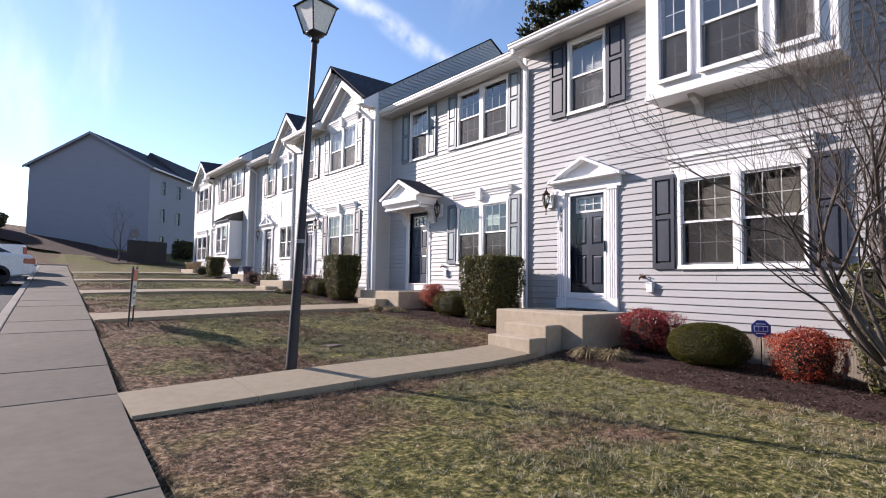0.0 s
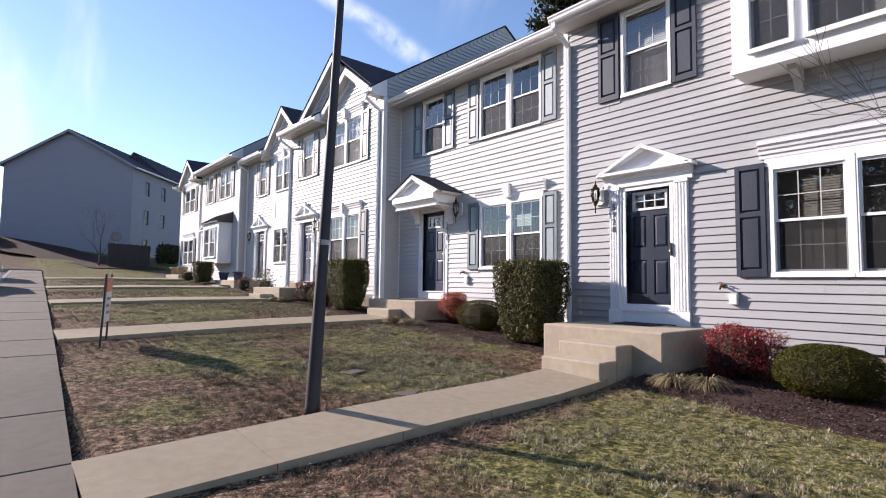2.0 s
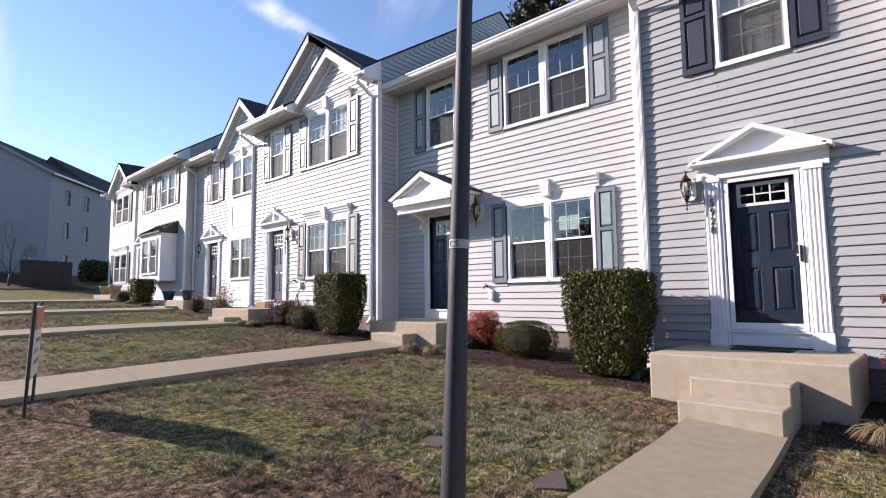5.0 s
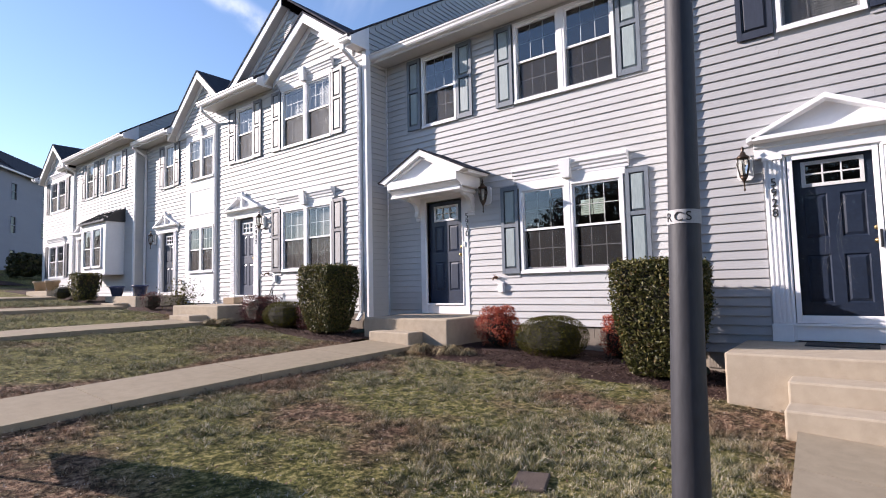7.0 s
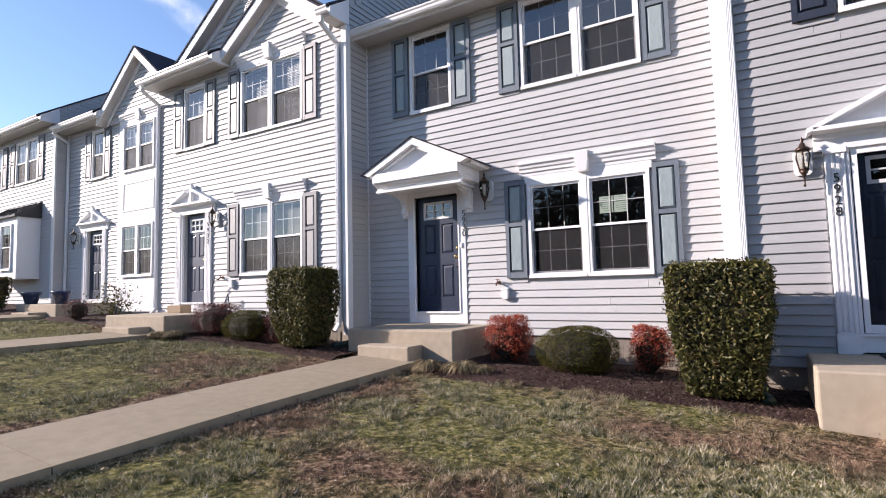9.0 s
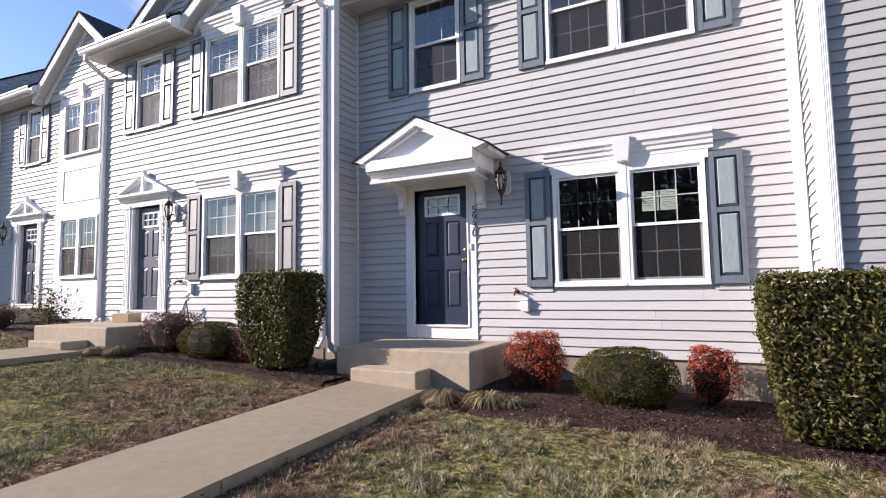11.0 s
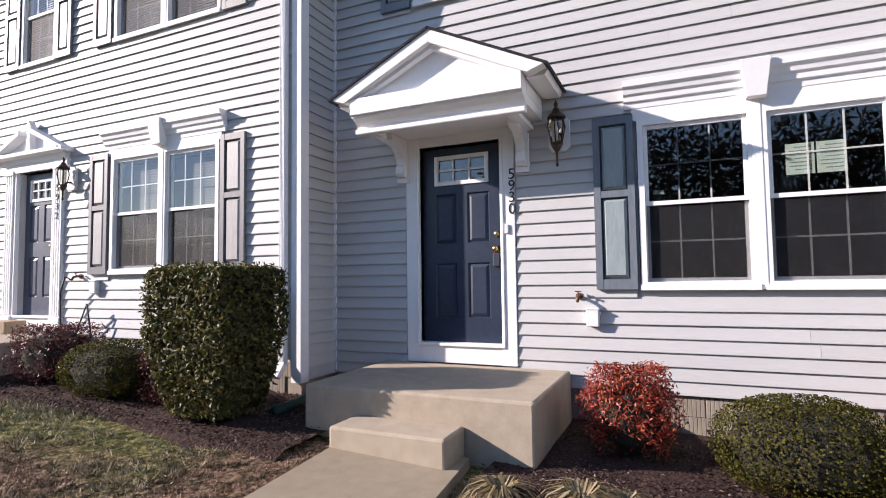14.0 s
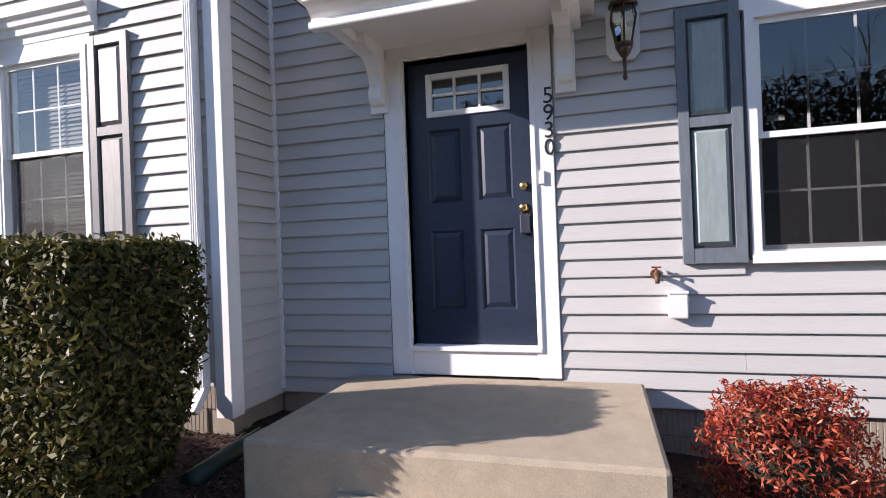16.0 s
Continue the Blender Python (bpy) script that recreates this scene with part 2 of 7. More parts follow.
KERB = concrete_material("kerb_concrete", (0.24, 0.219, 0.189), (0.312, 0.285, 0.246))
FOUND = concrete_material("foundation_block", (0.264, 0.228, 0.188), (0.368, 0.32, 0.264))
ASPHALT = speckled("asphalt", (0.045, 0.046, 0.05), (0.07, 0.07, 0.072), 1.2, 0.9, 0.5, 0.01, spec=0.2, fine=120)
LAWN = lawn_material()
BLADE = blade_material()
MULCH = mulch_material()
GLASS = glass_material("window_glass")
CLEAR = glass_material("clear_door_glass", (0.93, 0.95, 0.96), 1.45)
SCREEN = screen_material()
# dimness of the unseen rooms put into their wall colour
DARKROOM = speckled("painted_dim_room", (0.07, 0.0665, 0.063), (0.091, 0.0875, 0.084), 2.0, 0.9, 0.05)
BLIND = speckled("white_blind", (0.72, 0.72, 0.70), (0.80, 0.80, 0.78), 3.0, 0.6, 0.05)
BLINDSHADE = speckled("beige_blind", (0.20, 0.185, 0.165), (0.26, 0.24, 0.21), 3.0, 0.7, 0.05)
PAPER = speckled("pale_green_paper", (0.52, 0.62, 0.55), (0.6, 0.68, 0.62), 6.0, 0.8, 0.02)
INK = speckled("grey_ink", (0.2, 0.26, 0.24), (0.26, 0.32, 0.3), 6.0, 0.8, 0.02)
BLACK = speckled("black_metal", (0.016, 0.016, 0.018), (0.028, 0.028, 0.03), 5.0, 0.4, 0.2, 0.002, spec=0.5)
POST = speckled("painted_black_post", (0.0216, 0.0223, 0.0281), (0.0346, 0.0353, 0.0429), 3.5, 0.62, 0.35, 0.003, stretch=(1, 1, 0.3))
BRONZE = speckled("dark_bronze", (0.045, 0.030, 0.022), (0.095, 0.062, 0.042), 8.0, 0.35, 0.1, 0.001, metal=0.6)
BRASS = speckled("brass", (0.55, 0.38, 0.14), (0.68, 0.5, 0.22), 8.0, 0.28, 0.05, 0.001, metal=1.0)
LAMPGLASS = glass_material("clear_lamp_glass", (0.93, 0.93, 0.9), 1.5)
FROST = speckled("frosted_lamp_panel", (0.78, 0.77, 0.72), (0.86, 0.85, 0.80), 3.0, 0.35, 0.03)
HEDGE_LEAF = leaf_material("laurel_leaf", [(0.0, (0.032, 0.036, 0.010)), (0.45, (0.072, 0.074, 0.020)), (0.8, (0.135, 0.128, 0.036)), (0.93, (0.20, 0.17, 0.06)), (1.0, (0.20, 0.12, 0.06))], 0.52, 0.28)
BOX_LEAF = leaf_material("boxwood_leaf", [(0.0, (0.022, 0.0249, 0.0041)), (0.6, (0.0612, 0.0602, 0.009)), (1.0, (0.125, 0.106, 0.0185))], 0.65, 0.15)
RED_LEAF = leaf_material("nandina_leaf_crimson", [(0.0, (0.0675, 0.009, 0.0128)), (0.45, (0.24, 0.0225, 0.03)), (0.85, (0.413, 0.0525, 0.0525)), (1.0, (0.27, 0.12, 0.0525))], 0.42, 0.45, 0.35)
ORANGE_LEAF = leaf_material("nandina_leaf_orange", [(0.0, (0.09, 0.0121, 0.0117)), (0.4, (0.315, 0.0402, 0.0263)), (0.8, (0.495, 0.107, 0.0546)), (1.0, (0.54, 0.221, 0.109))], 0.45, 0.4, 0.35)
MAROON_LEAF = leaf_material("nandina_leaf_maroon", [(0.0, (0.0338, 0.0105, 0.0135)), (0.5, (0.0975, 0.0225, 0.0263)), (0.9, (0.18, 0.0562, 0.045)), (1.0, (0.09, 0.075, 0.03))], 0.45, 0.4)
STRAW = leaf_material("dry_liriope", [(0.0, (0.104, 0.072, 0.036)), (0.5, (0.256, 0.2, 0.104)), (1.0, (0.4, 0.336, 0.208))], 0.6, 0.3)
PINE_LEAF = leaf_material("evergreen_leaf", [(0.0, (0.0176, 0.0208, 0.0064)), (0.6, (0.048, 0.0528, 0.016)), (1.0, (0.104, 0.092, 0.032))], 0.5, 0.35)
WOODS_LEAF = leaf_material("brown_woods_leaf", [(0.0, (0.014, 0.012, 0.009)), (0.6, (0.03, 0.024, 0.017)), (1.0, (0.06, 0.048, 0.032))], 0.8, 0.1)
TWIG = speckled("bare_bark", (0.052, 0.04, 0.0352), (0.104, 0.084, 0.072), 6.0, 0.85, 0.5, 0.005, stretch=(1, 1, 0.3))
# near-black colour that paints the shade inside hedges and shrubs
CORE = speckled("foliage_inner_shade", (0.020, 0.019, 0.011), (0.04, 0.034, 0.02), 9.0, 0.95, 0.8, 0.03)
PLASTIC = speckled("white_plastic", (0.76, 0.76, 0.75), (0.82, 0.82, 0.81), 5.0, 0.4, 0.03, grit=0.07)
BLUE_SIGN = speckled("blue_sign_face", (0.035, 0.05, 0.25), (0.05, 0.065, 0.30), 5.0, 0.35, 0.02)
SILVER_SIGN = speckled("silver_sign_face", (0.62, 0.63, 0.68), (0.7, 0.71, 0.75), 5.0, 0.3, 0.02)
ORANGE_SIGN = speckled("orange_sign_face", (0.62, 0.20, 0.12), (0.7, 0.26, 0.16), 5.0, 0.5, 0.02)
CARPAINT = speckled("white_car_paint", (0.70, 0.71, 0.73), (0.75, 0.76, 0.78), 1.0, 0.2, 0.0, spec=0.6)
CARGLASS = speckled("dark_car_glass", (0.012, 0.014, 0.016), (0.018, 0.02, 0.024), 1.0, 0.06, 0.0, spec=0.8)
RUBBER = speckled("tyre_rubber", (0.015, 0.015, 0.016), (0.025, 0.025, 0.026), 8.0, 0.85, 0.2)
TAIL = speckled("red_tail_lamp", (0.30, 0.012, 0.012), (0.36, 0.02, 0.018), 4.0, 0.15, 0.0)
ALLOY = speckled("wheel_alloy", (0.5, 0.5, 0.52), (0.6, 0.6, 0.62), 4.0, 0.3, 0.02, metal=0.8)
GREENHOSE = speckled("green_plastic", (0.008, 0.026, 0.017), (0.012, 0.04, 0.025), 4.0, 0.5, 0.05)
BLUEPOT = speckled("blue_glazed_pot", (0.03, 0.045, 0.10), (0.045, 0.06, 0.13), 4.0, 0.25, 0.05)
CARD = speckled("brown_cardboard", (0.35, 0.25, 0.16), (0.42, 0.31, 0.2), 4.0, 0.8, 0.05)
FENCE = speckled("dark_fence_wood", (0.03, 0.028, 0.03), (0.05, 0.046, 0.045), 3.0, 0.85, 0.3, 0.01, stretch=(1, 1, 0.2))
BROWNMAT = speckled("dark_doormat", (0.02, 0.02, 0.022), (0.035, 0.034, 0.033), 20.0, 0.95, 0.6, 0.006)

# ---- mesh building ----


class Shape:
    """Collects faces of one mesh."""

    def __init__(self):
        self.v, self.f = [], []

    def add(self, verts, faces):
        n = len(self.v)
        self.v += [tuple(p) for p in verts]
        self.f += [tuple(i + n for i in q) for q in faces]
        return self

    def box(self, x0, x1, y0, y1, z0, z1):
        return self.add([(x, y, z) for x in (x0, x1) for y in (y0, y1) for z in (z0, z1)],
                        [(0, 1, 3, 2), (4, 6, 7, 5), (0, 4, 5, 1), (2, 3, 7, 6), (0, 2, 6, 4), (1, 5, 7, 3)])

    def sheet(self, x, y0, y1, z0, z1):
        """A pane of glass that faces -x."""
        return self.add([(x, y0, z0), (x, y0, z1), (x, y1, z1), (x, y1, z0)], [(0, 1, 2, 3)])

    def prism(self, outline, a, b, axis="y"):
        """An outline of (p, q) pulled from a to b along an axis; p, q are the other two in order."""
        def place(p, q, r):
            return {"x": (r, p, q), "y": (p, r, q), "z": (p, q, r)}[axis]
        n = len(outline)
        vs = [place(p, q, a) for p, q in outline] + [place(p, q, b) for p, q in outline]
        fs = [tuple(range(n)), tuple(range(2 * n - 1, n - 1, -1))]
        fs += [(i, (i + 1) % n, n + (i + 1) % n, n + i) for i in range(n)]
        return self.add(vs, fs)

    def slab(self, pts, thick):
        """A polygon in space thickened along its normal."""
        pts = [Vector(p) for p in pts]
        nrm = (pts[1] - pts[0]).cross(pts[2] - pts[0]).normalized() * thick
        n = len(pts)
        return self.add(pts + [p + nrm for p in pts], [tuple(range(n - 1, -1, -1)), tuple(range(n, 2 * n))] + [(i, (i + 1) % n, n + (i + 1) % n, n + i) for i in range(n)])

    def tube(self, pts, radii, n=8, cap=True):
        pts = [Vector(p) for p in pts]
        rings = []
        side = None
        for i, p in enumerate(pts):
            d = (pts[min(i + 1, len(pts) - 1)] - pts[max(i - 1, 0)]).normalized()
            if side is None:
                side = d.cross(Vector((0, 0, 1)) if abs(d.z) < 0.9 else Vector((1, 0, 0))).normalized()
            side = (side - d * side.dot(d)).normalized()
            up = d.cross(side)
            r = radii[i] if hasattr(radii, "__len__") else radii
            rings.append([p + side * (r * math.cos(2 * math.pi * k / n)) + up * (r * math.sin(2 * math.pi * k / n)) for k in range(n)])
        fs = [(i * n + k, i * n + (k + 1) % n, (i + 1) * n + (k + 1) % n, (i + 1) * n + k) for i in range(len(pts) - 1) for k in range(n)]
        if cap:
            fs += [tuple(range(n - 1, -1, -1)), tuple((len(pts) - 1) * n + k for k in range(n))]
        return self.add([q for r in rings for q in r], fs)

    def lathe(self, profile, n=16, at=(0, 0, 0)):
        """(radius, z) pairs turned round the upright axis."""
        vs = [(at[0] + r * math.cos(2 * math.pi * k / n), at[1] + r * math.sin(2 * math.pi * k / n), at[2] + z) for r, z in profile for k in range(n)]
        fs = [(i * n + k, i * n + (k + 1) % n, (i + 1) * n + (k + 1) % n, (i + 1) * n + k) for i in range(len(profile) - 1) for k in range(n)]
        fs += [tuple(range(n - 1, -1, -1)), tuple((len(profile) - 1) * n + k for k in range(n))]
        return self.add(vs, fs)

    def mesh(self, name, mat, smooth=False, weld=False):
        me = bpy.data.meshes.new(name)
        me.from_pydata(self.v, [], self.f)
        bm = bmesh.new()
        bm.from_mesh(me)
        if weld:
            bmesh.ops.remove_doubles(bm, verts=bm.verts[:], dist=1e-5)
        bmesh.ops.recalc_face_normals(bm, faces=bm.faces[:])
        bm.to_mesh(me)
        bm.free()
        me.materials.append(mat)
        if smooth:
            me.shade_smooth()
        return me


def glass_mesh(sh, name, mat):
    """Keeps the faces as they are turned, so that the glass has one outer side."""
    me = bpy.data.meshes.new(name)
    me.from_pydata(sh.v, [], sh.f)
    me.materials.append(mat)
    return me


def soften(ob, width=0.006, segments=2):
    b = ob.modifiers.new("worn_edge", "BEVEL")
    b.width, b.segments, b.limit_method = width, segments, "ANGLE"
    return ob


def part(name, shape, mat, parent, label="", at=(0, 0, 0), bevel=0.0, smooth=False):
    me = shape if isinstance(shape, bpy.types.Mesh) else shape.mesh(name, mat, smooth)
    ob = new(name, me)
    ob.parent = parent
    ob.location = at
    if label:
        ob["label"] = label
    if bevel:
        soften(ob, bevel)
    return ob


def thing(name, shape, mat, label, category, at=(0, 0, 0), rz=0.0, bevel=0.0, smooth=False, group="", kind=""):
    ob = new(name, shape.mesh(name, mat, smooth) if shape is not None else None)
    ob.location, ob.rotation_euler = at, (0, 0, radians(rz))
    if bevel:
        soften(ob, bevel)
    return tagged(ob, label, category, group, kind)


def big_mesh(name, verts, faces_n, mat):
    """A mesh from a numpy array whose every faces_n vertices make one face."""
    me = bpy.data.meshes.new(name)
    n = len(verts)
    me.vertices.add(n)
    me.vertices.foreach_set("co", np.ascontiguousarray(verts, dtype=np.float32).ravel())
    me.loops.add(n)
    me.loops.foreach_set("vertex_index", np.arange(n, dtype=np.int32))
    me.polygons.add(n // faces_n)
    me.polygons.foreach_set("loop_start", np.arange(0, n, faces_n, dtype=np.int32))
    me.update(calc_edges=True)
    me.materials.append(mat)
    return me


def hollow(x, y):
    """How far the lawn dips below its even slope, about the first front walk; for numbers or arrays."""
    k = np.clip((x - 5.6) / 1.8, 0.0, 1.0)
    return 0.12 * np.exp(-((y - 5.5) / 2.8) ** 2) * (1 - k * k * (3 - 2 * k))


def lie(x, y):
    """Height of the ground."""
    # a bank rises to the foot of the far building, higher towards the road
    s = (x - 0.8) * -0.675 + (y - 53) * -0.737
    u = (x - 0.8) * 0.737 + (y - 53) * -0.675
    k = max(0.0, min(1.0, 1 - s / 10))
    return 0.051 * min(y, 75.0) - float(hollow(x, y)) + max(0.0, min(3.0, 1.83 - 0.118 * u)) * k * k * (3 - 2 * k)

# ---- ground, walks, road ----


def sheet(name, outline_fn, xs, ys, mat, lift, label, category):
    sh = Shape()
    nx, ny = len(xs), len(ys)
    sh.v = [(*outline_fn(x, y), 0) for y in ys for x in xs]
    sh.v = [(a, b, lie(a, b) + lift(a, b)) for a, b, _ in sh.v]
    sh.f = [(j * nx + i, j * nx + i + 1, (j + 1) * nx + i + 1, (j + 1) * nx + i) for j in range(ny - 1) for i in range(nx - 1)]
    return thing(name, sh, mat, label, category, kind="structure", smooth=True)


def walk_edge(y):
    """x of the sidewalk's lawn-side edge."""
    return 0.56 + 0.046 * y


def ground_dip(x, y):
    kerb = walk_edge(min(y, 37)) - 1.25
    if y < 37 and x < kerb:
        return -0.17
    if x < walk_edge(min(y, 37)) + 0.02:
        return -0.12
    return 0.02 * noise.noise((x * 0.6, y * 0.6, 0)) - 0.02


def axis(lo, hi, fine_lo, fine_hi, step, far):
    pts = list(np.arange(fine_lo, fine_hi, step))
    g, a = step, fine_hi
    while a < hi:
        pts.append(a)
        g = min(g * 1.35, far)
        a += g
    pts.append(hi)
    g, a, low = step, fine_lo, []
    while a > lo:
        g = min(g * 1.35, far)
        a -= g
        low.append(max(a, lo))
    return sorted(set(low + pts))


sheet("ground", lambda x, y: (x, y), axis(-900, 900, -3, 10, 0.16, 90), axis(-900, 900, -4, 24, 0.16, 90), LAWN, ground_dip,
      "winter lawn of dormant tan and green grass", "lawn")

# road beyond the kerb
sheet("road", lambda u, y: (walk_edge(min(y, 37)) - 1.30 - u, y), [0, 0.5, 3, 6, 9, 13], list(np.arange(-40, 36, 4)) + [36.9], ASPHALT,
      lambda x, y: -0.145, "grey asphalt parking road beside the kerb", "road")

# sidewalk slabs, each one a piece with open joints
pavement = thing("pavement", None, None, "light concrete sidewalk of square slabs with dark joints", "sidewalk", kind="structure")


def slab_between(a, b, c, d, top, thick=0.11):
    """A slab on four corners (x, y) in order, following the ground."""
    sh = Shape()
    cs = (a, b, c, d)
    sh.v = [(x, y, lie(x, y) + top) for x, y in cs] + [(x, y, lie(x, y) + top - thick) for x, y in cs]
    sh.f = [(0, 1, 2, 3), (7, 6, 5, 4)] + [(i, i + 4, (i + 1) % 4 + 4, (i + 1) % 4) for i in range(4)]
    return sh


def slab_piece(sh, mat, parent):
    part("slab", sh, mat, parent, bevel=0.0 if mat is WALKWAY else 0.003)


SLAB, JOINT = 1.27, 0.012
for i in range(-6, 29):
    ya, yb = 0.97 + i * SLAB, 0.97 + (i + 1) * SLAB - JOINT
    ea, eb = walk_edge(ya), walk_edge(yb)
    slab_piece(slab_between((ea - 1.15, ya - 0.05), (ea, ya), (eb, yb), (eb - 1.15, yb - 0.05), 0.012 + 0.004 * (i % 3)), SIDEWALK, pavement)

kerb = thing("kerb", None, None, "pale concrete kerb along the parking road", "kerb", kind="structure")
for i in range(-10, 12):
    ya, yb = i * 3.05, i * 3.05 + 3.04
    ea, eb = walk_edge(ya) - 1.165, walk_edge(yb) - 1.165
    part("kerb_stone", slab_between((ea - 0.15, ya), (ea, ya), (eb, yb), (eb - 0.15, yb), 0.012, 0.2), KERB, kerb, bevel=0.02)
end = Shape().box(-1.4, 2.3, 36.6, 36.9, lie(0, 36.7) - 0.1, lie(0, 36.7) + 0.06)
part("kerb_end", end, KERB, kerb)


def front_walk(x0, x1, ya, yb, tilt, n, name_label):
    """A walk from the sidewalk to a stoop; ya, yb are its edges at x0."""
    w = thing("front_walk", None, None, name_label, "walkway", kind="structure")
    step = (x1 - x0) / n
    for i in range(n):
        a, b = x0 + i * step, x0 + (i + 1) * step - 0.009
        sh = slab_between((a, ya + tilt * (a - x0)), (b, ya + tilt * (b - x0)), (b, yb + tilt * (b - x0)), (a, yb + tilt * (a - x0)), 0.016)
        # flush with the sidewalk, then a hand's breadth proud of the lawn
        sh.v = [(x, y, z + 0.045 * min(1.0, (x - x0) / (0.45 * (x1 - x0)))) for x, y, z in sh.v]
        slab_piece(sh, WALKWAY, w)
    return w


front_walk(0.83, 6.35, 5.21, 6.07, 0.055, 5, "pale concrete front walk to a stoop with two steps")
front_walk(1.12, 7.5, 11.06, 12.05, 0.085, 4, "pale concrete front walk to a low stoop")
front_walk(1.40, 6.9, 17.0, 17.95, 0.03, 4, "pale concrete front walk to a stoop")
front_walk(1.66, 7.2, 22.6, 23.5, 0.02, 4, "pale concrete front walk to a stoop with blue pots")
front_walk(1.95, 7.2, 28.4, 29.3, 0.0, 4, "pale concrete front walk to a stoop")

# mulch beds along the house fronts
BEDS = [(-4.0, 5.35, 6.35), (6.55, 11.45, 7.0), (12.85, 17.15, 6.95), (18.4, 22.6, 7.2), (24.0, 28.4, 7.2), (29.6, 35.0, 7.2)]


def bed(y0, y1, front):
    ys = list(np.linspace(y0, y1, int((y1 - y0) / 0.15) + 2))
    n = 14
    sh = Shape()
    for y in ys:
        edge = front + 0.22 * noise.noise((y * 0.7, front, 3.0)) + 0.10 * noise.noise((y * 2.3, 7.0, front))
        for i in range(n):
            x = edge + (9.2 - edge) * i / (n - 1)
            rise = 0.0 if i == 0 else 0.045 + 0.025 * noise.noise((x * 4, y * 4, 1.5))
            sh.v.append((x, y, lie(x, y) + rise - (0.03 if i == 0 else 0)))
    sh.f = [(j * n + i, j * n + i + 1, (j + 1) * n + i + 1, (j + 1) * n + i) for j in range(len(ys) - 1) for i in range(n - 1)]
    return thing("mulch_bed", sh, MULCH, "dark reddish bark mulch bed along the house wall", "flower bed", kind="structure", smooth=True)


for b in BEDS:
    bed(*b)

# dark strip on the far bank: mulch plus the building's shade, painted to its shadow edge
sheet("mulch_and_shade_bank", lambda u, y: (5.43 - 0.565 * (y - 39.2) + u + 0.25 * math.sin(y * 1.7), y), list(np.linspace(0, 4.4, 12)), list(np.arange(39.6, 56.0, 0.6)), MULCH,
      lambda x, y: 0.05, "dark mulch with painted building shade on the far bank", "flower bed")

# ---- townhouses ----
COURSE = 0.1175


def board_mesh(mat):
    sh = Shape().prism([(0.0, 0.013), (-0.0235, 0.013), (-0.0265, 0.0), (-0.028, 0.0025), (-0.0275, 0.012), (-0.0085, COURSE + 0.004), (0.0, COURSE + 0.004)], 0.0, 1.0)
    return sh.mesh("siding_board", mat)


BOARD, BOARD_GREY = board_mesh(SIDING), board_mesh(SIDING_GREY)


def spans(lo, hi, z, holes):
    """The stretches of a course that no opening takes."""
    mid = z + COURSE / 2
    cuts = sorted((a, b) for a, b, c, d in holes if c < mid < d)
    out, at = [], lo
    for a, b in cuts:
        if a > at:
            out.append((at, a))
        at = max(at, b)
    if at < hi:
        out.append((at, hi))
    return out


def clapboard(parent, lo, hi, z0, z1, holes, ymid, rng, pieces=True, gable=None, x=0.0, board=BOARD):
    """Courses of siding; as pieces, or joined into one mesh for a wall far off. gable(z) narrows a course."""
    joined = Shape()
    n = int(math.ceil((z1 - z0) / COURSE - 0.05))
    for k in range(n):
        z = z0 + k * COURSE
        a0, b0 = (lo, hi) if gable is None else gable(z + COURSE / 2)
        if b0 - a0 < 0.05:
            continue
        for a, b in spans(a0, b0, z, holes):
            cuts = [a]
            if b - a > 3.0 and rng.random() < 0.7:
                cuts.append(a + (b - a) * rng.uniform(0.25, 0.75))
            cuts.append(b)
            for p, q in zip(cuts, cuts[1:]):
                dx = rng.uniform(-0.0015, 0.0015)
                if pieces:
                    ob = new("siding_board", board)
                    ob.parent = parent
                    ob.location, ob.scale = (x + dx, p - ymid, z), (1, q - p - (0.002 if q < b else 0), 1)
                else:
                    joined.prism([(x, z + 0.004), (x - 0.028, z), (x - 0.0275, z + 0.012), (x - 0.007, z + COURSE), (x, z + COURSE)], p - ymid, q - ymid)
    if not pieces:
        tagged(part("siding", joined, SIDING, parent), kind="stuff")


def pierced(sh, ys, zs, holes, x0, x1):
    """A plate from x0 to x1 over a grid of cells, open where a hole lies, as one connected shell."""
    ny, nz = len(ys) - 1, len(zs) - 1

    def solid(i, j):
        if not (0 <= i < ny and 0 <= j < nz):
            return False
        m, k = (ys[i] + ys[i + 1]) / 2, (zs[j] + zs[j + 1]) / 2
        return not any(h[0] < m < h[1] and h[2] < k < h[3] for h in holes)

    at, vs, fs = {}, [], []

    def vert(s, i, j):
        if (s, i, j) not in at:
            at[s, i, j] = len(vs)
            vs.append(((x0, x1)[s], ys[i], zs[j]))
        return at[s, i, j]

    for i in range(ny):
        for j in range(nz):
            if not solid(i, j):
                continue
            for s in (0, 1):
                fs.append((vert(s, i, j), vert(s, i + 1, j), vert(s, i + 1, j + 1), vert(s, i, j + 1)))
            for di, dj, a, b in ((-1, 0, (i, j), (i, j + 1)), (1, 0, (i + 1, j), (i + 1, j + 1)), (0, -1, (i, j), (i + 1, j)), (0, 1, (i, j + 1), (i + 1, j + 1))):
                if not solid(i + di, j + dj):
                    fs.append((vert(0, *a), vert(0, *b), vert(1, *b), vert(1, *a)))
    return sh.add(vs, fs)


